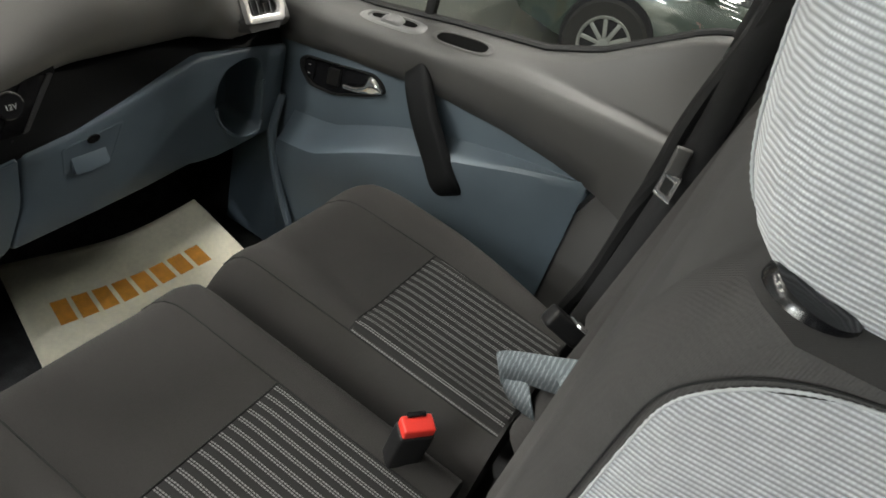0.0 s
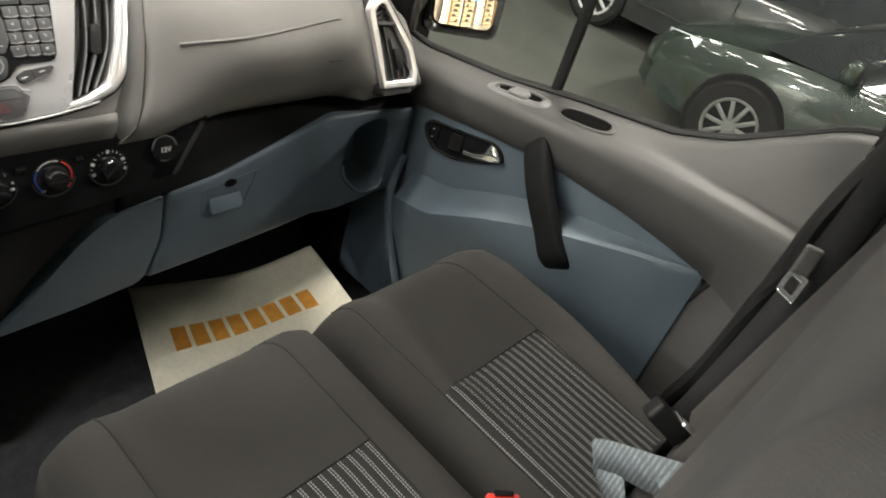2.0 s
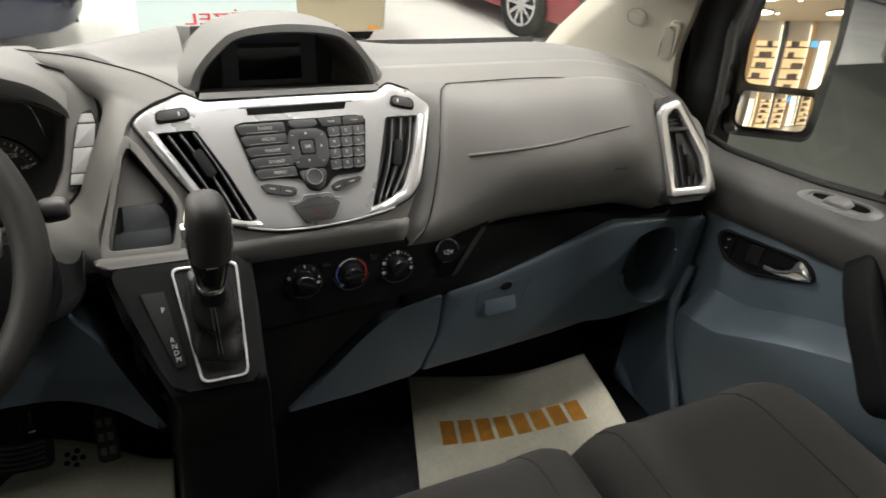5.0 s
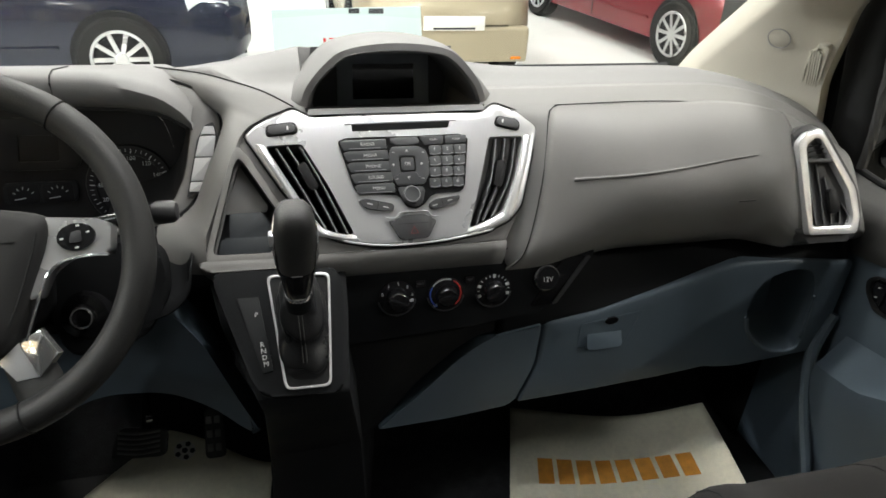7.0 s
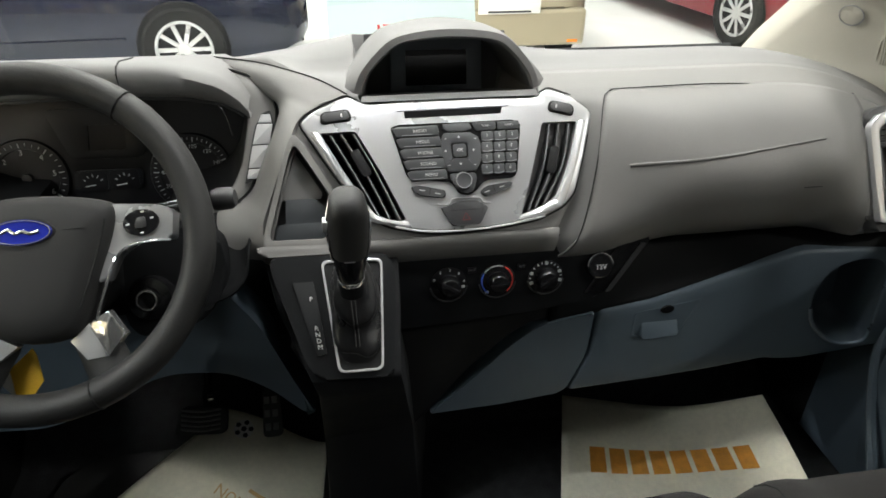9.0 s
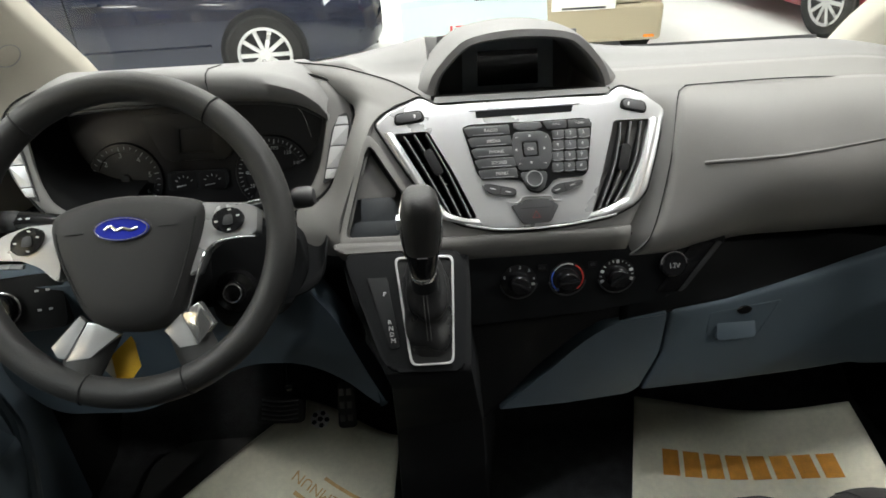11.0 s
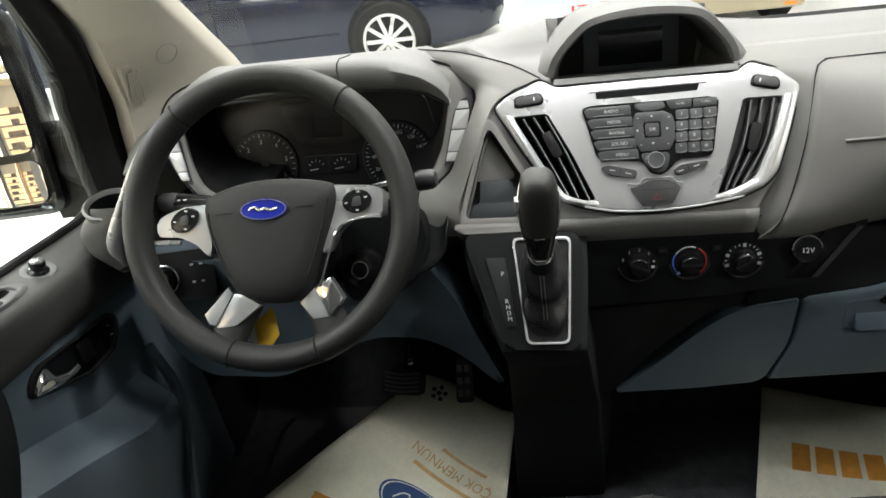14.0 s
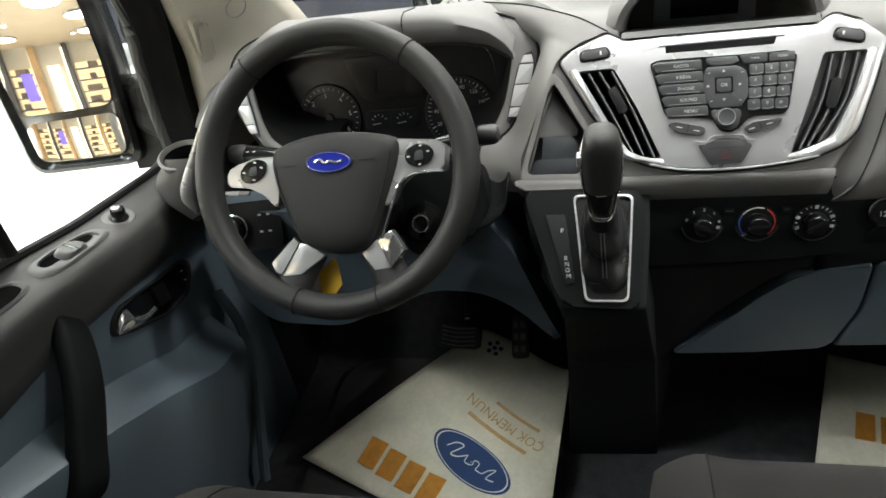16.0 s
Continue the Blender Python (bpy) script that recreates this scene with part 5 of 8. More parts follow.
# chrome wire shaped as a glint on the instrument cover
part("cover_glint", sweep(spline([FACE @ Vector((x, z, 0.05)) for x, z in ((-0.17, 0.042), (-0.10, 0.060), (0.0, 0.064), (0.10, 0.060), (0.17, 0.038), (0.188, -0.01))], 5), 0.0012, 6), CHROME, cluster)


PALE_KEY = material("pale_silver_keys", (0.52, 0.52, 0.53), 0.34, metal=0.3, var=0.05, bump=0.05)


def button_strip(s):
    """Pale keys in a recessed column on the trim at one side of the instruments."""
    m = pose(KX, -0.0815, 0.70, 60, 0, 0)
    column_ = [(0.249, 0.074), (0.255, 0.048), (0.242, 0.008), (0.226, -0.020), (0.207, -0.030), (0.214, 0.0), (0.226, 0.050), (0.238, 0.070)]
    pts = [(s * x, y) for x, y in column_]
    base = part("button_column", extr(round_poly(pts if s < 0 else pts[::-1], 0.003), 0.003, m @ pose(0, 0, 0.0018)), CHARCOAL, cluster, "recessed key column")
    for y0, y1 in ((0.068, 0.056), (0.0545, 0.026), (0.0245, -0.007), (-0.0085, -0.022)):
        q = []
        for y, side in ((y0, 0), (y0, 1), (y1, 1), (y1, 0)):
            a = float(np.interp(y, [-0.03, 0.008, 0.050, 0.074], [0.209, 0.2175, 0.228, 0.240]))
            b = float(np.interp(y, [-0.02, 0.008, 0.048, 0.074], [0.224, 0.240, 0.2525, 0.248]))
            q.append((s * (b if side else a), y))
        part("key", extr(round_poly(q if s < 0 else q[::-1], 0.0012, 2), 0.004, m @ pose(0, 0, 0.0042), 0.0012), PALE_KEY, base, "pale silver key")


button_strip(1)
button_strip(-1)

# ---- steering wheel ----
WH = pose(-0.4764, -0.2916, 0.711, 56.77, 0, 1.05)
wheel = thing("steering_wheel", (-0.4764, -0.2916, 0.711), "black leather steering wheel with satin silver spokes", "steering wheel")
R, r0 = 0.1837, 0.0178
seams = [(-0.1102, 0.1401), (0.1127, 0.1502), (-0.0561, -0.1707), (0.0606, -0.1693)]
rim_bm = sweep([(R * math.cos(2 * math.pi * i / 96), R * math.sin(2 * math.pi * i / 96), 0) for i in range(96)], r0, 20, WH, closed=True, flat=1.15)
rim = part("rim", rim_bm, LEATHER, wheel, "black leather rim")
for sx, sy in seams:
    out = Vector((sx, sy, 0)).normalized()
    c = out * R
    part("seam", sweep([c + out * (r0 + 0.0004) * math.cos(q) + Vector((0, 0, (r0 * 1.15 + 0.0004) * math.sin(q))) for q in [2 * math.pi * i / 24 for i in range(24)]], 0.0011, 6, WH, closed=True, up=(-out.y, out.x, 0)), SEAM, rim)
hub_o = [(-0.0835, 0.0250), (-0.0667, 0.0385), (-0.0295, 0.0480), (0.0076, 0.0510), (0.0538, 0.0480), (0.0885, 0.0400), (0.0965, 0.0270), (0.0920, 0.0006), (0.0775, -0.0381), (0.0625, -0.0813), (0.0480, -0.1040), (0.0183, -0.1130), (-0.0203, -0.1080), (-0.0485, -0.0904), (-0.0680, -0.0487), (-0.0815, -0.0078)]
hub_c = spline(hub_o, 3, closed=True)


def hub_ring(s, z):
    c = Vector((0.007, -0.03))
    return [WH @ Vector((c.x + (p.x - c.x) * s, c.y + (p.y - c.y) * s, z)) for p in hub_c]


AIRBAG = material("airbag_grained", (0.021, 0.0205, 0.0205), 0.6, spec=0.3, bump=0.4, bscale=900)
part("airbag_cover", loft([hub_ring(0.98, -0.040), hub_ring(1.0, -0.006), hub_ring(0.99, 0.004), hub_ring(0.955, 0.011), hub_ring(0.86, 0.0165), hub_ring(0.62, 0.020), hub_ring(0.30, 0.0215), hub_ring(0.05, 0.0215)]), AIRBAG, wheel, "dark grained centre pad")
part("pad_groove", sweep(spline([WH @ Vector((x, y, z)) for x, y, z in ((-0.074, 0.010, 0.0150), (-0.0702, -0.0184, 0.0155), (-0.0590, -0.0521, 0.0155), (-0.0472, -0.0748, 0.0150), (-0.0239, -0.0832, 0.0160), (0.0223, -0.0853, 0.0158), (0.0505, -0.0805, 0.0145), (0.0630, -0.0590, 0.0150), (0.0800, -0.0092, 0.0152), (0.0870, 0.0197, 0.0140))], 5), 0.0015, 6), SEAM, wheel)
for sx, sy in ((-0.0518, 0.0074), (0.0573, 0.0105)):
    part("emboss_line", box(0.023, 0.0014, 0.001, WH @ pose(sx, sy, 0.0203, 0, 0, 2), 0.0004), SEAM, wheel)
em = WH @ pose(0.0043, 0.0098, 0.0235)
badge = part("badge", extr(circle(0.0315, 48, sy=0.44), 0.004, em, 0.0014), ENAMEL_BLUE, wheel, "oval blue enamel badge with a bright ring")
part("badge_seat", extr(circle(0.0345, 48, sy=0.46), 0.004, em @ pose(0, 0, -0.0022), 0.0014), AIRBAG, badge)
part("badge_ring", sweep([(0.0300 * math.cos(a), 0.0126 * math.sin(a), 0.0002) for a in [2 * math.pi * i / 48 for i in range(48)]], 0.0007, 6, em, closed=True), CHROME, badge)
part("badge_bar", sweep(spline([em @ Vector((x, y, 0.0004)) for x, y in ((-0.0195, 0.0000), (-0.0120, 0.0035), (-0.0050, -0.0010), (0.0020, 0.0010), (0.0100, -0.0015), (0.0190, 0.0010))], 5), 0.0017, 6, flat=0.4, up=(0, -0.84, 0.55)), CHROME, badge)
SPOKES = {-1: [(-0.1525, 0.0070), (-0.1530, -0.0150), (-0.1222, -0.0175), (-0.1005, -0.0270), (-0.0800, -0.0475), (-0.0770, -0.0300), (-0.0800, 0.0235), (-0.1112, 0.0225), (-0.1365, 0.0150)],
          1: [(0.0900, 0.0370), (0.1428, 0.0325), (0.1575, 0.0262), (0.1545, -0.0065), (0.1354, -0.0058), (0.1099, -0.0090), (0.0930, -0.0215), (0.0800, -0.0500), (0.0700, -0.0500), (0.0850, 0.0104)]}
for s in (-1, 1):
    sp = SPOKES[s]
    spoke = part("upper_spoke", extr(round_poly(sp if s < 0 else sp[::-1], 0.005), 0.03, WH @ pose(0, 0, 0.004), 0.004, 3), SILVER, wheel, "satin silver spoke")
    cx, cy = (-0.1115, 0.0040) if s < 0 else (0.1225, 0.0125)
    disc = [(cx + x, cy + y) for x, y in ((-0.0215, -0.0035), (-0.0110, 0.0125), (0.0070, 0.0175), (0.0205, 0.0120), (0.0165, -0.0050), (-0.0030, -0.0170), (-0.0165, -0.0135))]
    if s > 0:
        disc = [(cx + x, cy + y) for x, y in ((-0.0205, 0.0020), (-0.0090, 0.0150), (0.0120, 0.0150), (0.0205, 0.0050), (0.0180, -0.0060), (0.0020, -0.0158), (-0.0155, -0.0110))]
    bt = part("key_pad_disc", extr(round_poly(disc[::-1], 0.010, 5), 0.006, WH @ pose(0, 0, 0.0085), 0.0025, 3), GLOSS_BLACK, spoke, "rounded black key cluster")
    part("centre_key", extr(round_poly([(cx - 0.0065, cy - 0.0060), (cx + 0.0065, cy - 0.0050), (cx + 0.0055, cy + 0.0075), (cx - 0.0035, cy + 0.0060)], 0.003), 0.003, WH @ pose(0, 0, 0.0105), 0.001), CHARCOAL, bt)
    for dx, dy in ((-0.0135, -0.001), (0.0125, 0.005), (0.001, -0.0112), (0.003, 0.0125)):
        part("key_mark", box(0.0040, 0.0020, 0.0005, WH @ pose(cx + dx, cy + dy, 0.0088, 0, 0, 10 * s), 0.0003), KEY_PRINT, bt)
    # folded bright lower spoke: an inner and an outer facet
    if s < 0:
        a, b, c, d, e, f = (-0.0150, -0.1129), (-0.0590, -0.0874), (-0.0918, -0.1216), (-0.0862, -0.1346), (-0.0787, -0.1410), (-0.0509, -0.1386)
        g, h = (-0.0518, -0.0960), (-0.0784, -0.1372)
        facets = [[a, (-0.0400, -0.0985), g, h, e, f], [g, b, c, d, h]]
    else:
        facets = [[(0.0374, -0.1127), (0.0593, -0.0930), (0.0604, -0.0993), (0.0780, -0.1324), (0.0544, -0.1349)], [(0.0593, -0.0919), (0.0811, -0.0821), (0.0983, -0.1086), (0.0780, -0.1324), (0.0604, -0.0993)]]
    ls_ = part("lower_spoke", extr(facets[0], 0.012, WH @ pose(0, 0, 0.001), 0.002, 2), BRIGHT, wheel, "bright silver lower spoke")
    # left facet brighter than the right, to paint how light falls on them
    part("spoke_facet", extr(facets[1], 0.012, WH @ pose(0, 0, 0.002) @ Matrix.Translation(to3(facets[1][0])) @ pose(0, 0, 0, 0, -8 * s, 0) @ Matrix.Translation(-to3(facets[1][0])), 0.002, 2), CHROME if s > 0 else BRIGHT, ls_)
    a, b = (Vector((-0.040, -0.105)), Vector((-0.066, -0.150))) if s < 0 else (Vector((0.055, -0.100)), Vector((0.074, -0.146)))
    part("spoke_arm", sweep([WH @ Vector((a.x, a.y, -0.016)), WH @ Vector((b.x, b.y, -0.010)), WH @ Vector((b.x * 1.08, b.y * 1.08, -0.004))], [0.024, 0.026, 0.018], 12, flat=0.45, up=(0, -0.84, 0.55)), LEATHER, wheel)
part("bright_edge", sweep(spline([WH @ Vector(p) for p in ((0.1530, -0.0085, 0.004), (0.1354, -0.0080, 0.005), (0.1099, -0.0115, 0.005), (0.0930, -0.0240, 0.005), (0.0815, -0.0500, 0.004), (0.0670, -0.0930, 0.003))], 6), 0.0017, 8), CHROME, wheel)
part("hub_back", lathe([(0.0, -0.06), (0.050, -0.06), (0.068, -0.04), (0.064, -0.020)], 30, WH @ pose(0.006, -0.03, 0)), MATT_BLACK, wheel)

# ---- steering column ----
column = thing("steering_column", (-0.465, -0.2, 0.68), "black steering column shroud with stalks and ignition lock", "steering column")
COL = WH @ pose(0.006, -0.02, -0.085)
rings = []
for z, w, h in ((0.02, 0.050, 0.042), (0.0, 0.062, 0.055), (-0.05, 0.066, 0.060), (-0.11, 0.060, 0.058)):
    rings.append([COL @ Vector((w * math.copysign(abs(math.cos(a)) ** 0.6, math.cos(a)), h * math.copysign(abs(math.sin(a)) ** 0.6, math.sin(a)) - 0.01, z)) for a in [2 * math.pi * i / 28 for i in range(28)]])
part("shroud", loft(rings), MATT_BLACK, column)
STALKS = {-1: [(-0.050, 0.020, -0.060), (-0.090, 0.028, -0.045), (-0.130, 0.0335, -0.032), (-0.160, 0.0340, -0.028)], 1: [(0.060, 0.020, -0.060), (0.120, 0.030, -0.045), (0.180, 0.0370, -0.032), (0.217, 0.0380, -0.028)]}
for s in (-1, 1):
    p = [WH @ Vector(q) for q in STALKS[s]]
    fat = 0.0055 if s < 0 else 0.0025
    stalk = part("stalk", sweep(spline(p, 5), [0.0075 + fat * min(1, i / 6) for i in range(16)], 14, flat=0.85), GLOSS_BLACK, column, "black column stalk")
    part("stalk_end", lathe([(0, 0.006), (0.010, 0.005), (0.0132, 0.0), (0.0138, -0.016), (0.0120, -0.021)], 22, Matrix.Translation(p[3]) @ (p[3] - p[2]).to_track_quat("Z", "Y").to_matrix().to_4x4()), CHARCOAL, stalk)
    for k in range(3):
        part("stalk_mark", box(0.0050, 0.0016, 0.0006, WH @ pose(STALKS[s][2][0] + (0.014 - 0.010 * k) * s, STALKS[s][2][1] + 0.0015, STALKS[s][2][2] + 0.0128, 0, 0, 4), 0.0003), KEY_PRINT, stalk)
part("column_surround", extr(round_poly([(-0.09, 0.055), (0.060, 0.045), (0.072, -0.02), (0.035, -0.075), (-0.05, -0.09)], 0.02), 0.05, pose(-0.352, -0.228, 0.628, 62, 0, 0), 0.008, 3), MATT_BLACK, column)
# ignition lock on the dash beside the column, light switch on the other side
ig = pose(-0.375, -0.262, 0.604, 62, 0, 0)
ign = part("ignition_lock", lathe([(0, 0.010), (0.008, 0.010), (0.010, 0.013), (0.0145, 0.012), (0.0155, 0.004), (0.026, 0.001), (0.030, -0.01)], 28, ig), GLOSS_BLACK, column, "round ignition lock")
part("key_slot", sweep([(0.0115 * math.cos(a), 0.0115 * math.sin(a), 0.0135) for a in [2 * math.pi * i / 24 for i in range(24)]], 0.0012, 6, ig, closed=True), CHROME, ign)
switch = thing("light_switch", (-0.63, -0.21, 0.63), "black rotary light switch with chrome ring", "switch")
ls = pose(-0.682, -0.255, 0.597, 62, 0, 8)
part("panel", extr(round_poly([(-0.04, -0.035), (0.075, -0.035), (0.075, 0.04), (-0.04, 0.04)], 0.012), 0.06, ls @ pose(0, 0, -0.004), 0.003), BLACK, switch)
part("rotary_knob", lathe([(0, 0.016), (0.014, 0.016), (0.017, 0.012), (0.018, 0.0)], 28, ls), GLOSS_BLACK, switch)
part("chrome_ring", sweep([(0.0215 * math.cos(a), 0.0215 * math.sin(a), 0.002) for a in [2 * math.pi * i / 30 for i in range(30)]], 0.0018, 8, ls, closed=True), CHROME, switch)
for dx, dy in ((0.042, 0.018), (0.056, 0.018), (0.042, -0.008), (0.056, -0.008)):
    part("key_mark", box(0.005, 0.003, 0.0006, ls @ pose(dx, dy, -0.0035), 0.0003), KEY_PRINT, switch)
part("chrome_strip", sweep(spline([ls @ Vector(p) for p in ((-0.035, 0.052, 0.0), (0.0, 0.056, 0.004), (0.035, 0.052, 0.004))], 5), 0.005, 8, flat=0.6), SILVER, switch)

# yellow card hung under the column
tag = thing("hanging_tag", (-0.46, -0.40, 0.60), "yellow and white card tag hung below the column", "tag")
tg = WH @ pose(0, 0, -0.030)
part("card", extr([(-0.0150, -0.1180), (-0.0108, -0.1261), (-0.0050, -0.1560), (-0.0176, -0.1725), (-0.0345, -0.1725), (-0.0400, -0.1400)][::-1], 0.002, tg, 0.0004), YELLOW, tag, "yellow card")
part("white_back", extr([(-0.0400, -0.1395), (-0.0520, -0.1548), (-0.0350, -0.1730), (-0.0300, -0.1730)], 0.002, tg @ pose(0, 0, -0.002), 0.0004), WHITE_INK, tag, "white card back")

# ---- pedals ----
# ribs and studs paler than the pads, lightened as if catching light
PEDAL_LIT = material("lit_pedal_rubber", (0.15, 0.15, 0.15), 0.4, var=0.25, vscale=40, bump=0.2)
brake = thing("brake_pedal", (-0.43, 0.0, 0.12), "black ribbed rubber brake pedal", "pedal")
bp_m = pose(-0.432, -0.005, 0.140, 52, 0, -6)
part("pad", extr(round_poly([(-0.050, -0.028), (0.048, -0.026), (0.050, 0.022), (-0.036, 0.026)], 0.012), 0.014, bp_m, 0.004, 3), RUBBER, brake)
for i in range(5):
    part("rib", sweep(spline([bp_m @ Vector((-0.036, -0.016 + 0.009 * i, 0.001)), bp_m @ Vector((0, -0.019 + 0.009 * i, 0.003)), bp_m @ Vector((0.038, -0.015 + 0.009 * i, 0.001))], 4), 0.0026, 6), PEDAL_LIT, brake)
part("arm", sweep(spline([bp_m @ Vector((0.01, 0.02, -0.01)), (-0.415, 0.06, 0.22), (-0.41, 0.10, 0.34)], 4), 0.009, 8), BLACK, brake)
part("switch_rod", sweep([(-0.404, -0.005, 0.20), (-0.402, 0.01, 0.25), (-0.402, 0.03, 0.31)], 0.0022, 6), CHROME, brake, "thin bright rod")
part("rod_end", box(0.012, 0.012, 0.012, pose(-0.404, -0.006, 0.197, 20, 0, 10), 0.003), CHROME, brake)
gas = thing("accelerator_pedal", (-0.30, 0.0, 0.1), "narrow black accelerator pedal with holes", "pedal")
gp_m = pose(-0.300, -0.005, 0.140, 58, 0, 0)
part("pad", extr(round_poly([(-0.017, -0.046), (0.020, -0.046), (0.017, 0.046), (-0.014, 0.046)], 0.008), 0.012, gp_m, 0.004, 3), RUBBER, gas)
for i in range(3):
    for j in range(2):
        part("stud", box(0.010, 0.014, 0.003, gp_m @ pose(-0.007 + 0.015 * j, -0.026 + 0.026 * i, 0.001), 0.001), PEDAL_LIT, gas)
part("arm", sweep([gp_m @ Vector((0, 0.03, -0.01)), (-0.30, 0.07, 0.22), (-0.30, 0.12, 0.30)], 0.008, 8), BLACK, gas)

# ---- cabin shell ----
floor = part("floor", box(1.72, 3.6, 0.06, pose(0, -1.3, -0.03), 0.004), CARPET)
tagged(floor, "black carpeted van floor", "floor", kind="structure")
fw = part("wall_front", box(1.66, 0.03, 0.95, pose(0, 0.42, 0.22, -16, 0, 0), 0.003), CARPET)
tagged(fw, "black carpeted bulkhead below the dashboard", "wall", kind="structure")
toe = part("wall_footwell", box(1.66, 0.42, 0.02, pose(0, 0.20, 0.10, 34, 0, 0), 0.003), CARPET)
tagged(toe, "black sloping footwell carpet", "wall", kind="structure")
roof = part("ceiling", box(1.66, 3.2, 0.06, pose(0, -1.86, 1.47), 0.02), HEADLINER)
tagged(roof, "pale cloth headliner", "ceiling", kind="structure")
rear = part("wall_rear", box(1.72, 0.05, 2.1, pose(0, -3.1, 0.45), 0.01), DOOR_GREY)
tagged(rear, "grey rear wall of the van", "wall", kind="structure")
for s, nm in ((1, "wall_right"), (-1, "wall_left")):
    w = part(nm, box(0.05, 2.1, 2.1, pose(s * 0.88, -2.06, 0.45), 0.01), DOOR_GREY)
    tagged(w, "grey side wall behind the front seats", "wall", kind="structure")
    up = part("header_" + nm[5:], box(0.10, 1.35, 0.10, pose(s * 0.80, -0.75, 1.42), 0.03, 3), HEADLINER)
    tagged(up, "pale roof rail trim above the door", "trim", kind="structure")
for s in (-1, 1):
    k = part("wall_kick", box(0.03, 0.64, 0.58, pose(s * 0.825, 0.24, 0.29), 0.004), BLACK)
    tagged(k, "black side wall of the footwell", "wall", kind="structure")
hd = part("header_front", box(1.6, 0.10, 0.07, pose(0, -0.27, 1.43, 20, 0, 0), 0.02, 3), HEADLINER)
tagged(hd, "pale windscreen header trim", "trim", kind="structure")
ws = thing("windscreen", (0, 0.3, 0.76), "large raked clear windscreen", "windscreen", kind="structure")
gl = part("pane", loft([[(-0.80, 0.42, 0.655), (-0.4, 0.58, 0.645), (0, 0.62, 0.642), (0.4, 0.58, 0.645), (0.80, 0.42, 0.655)], [(-0.70, -0.34, 1.42), (-0.35, -0.26, 1.43), (0, -0.24, 1.43), (0.35, -0.26, 1.43), (0.70, -0.34, 1.42)]], closed=False, caps=False), GLASS, ws)
gl.visible_shadow = False
part("black_border", sweep(spline([(-0.79, 0.40, 0.662), (-0.4, 0.555, 0.652), (0, 0.595, 0.65), (0.4, 0.555, 0.652), (0.79, 0.40, 0.662)], 6), 0.022, 8, flat=0.5), BLACK, ws)


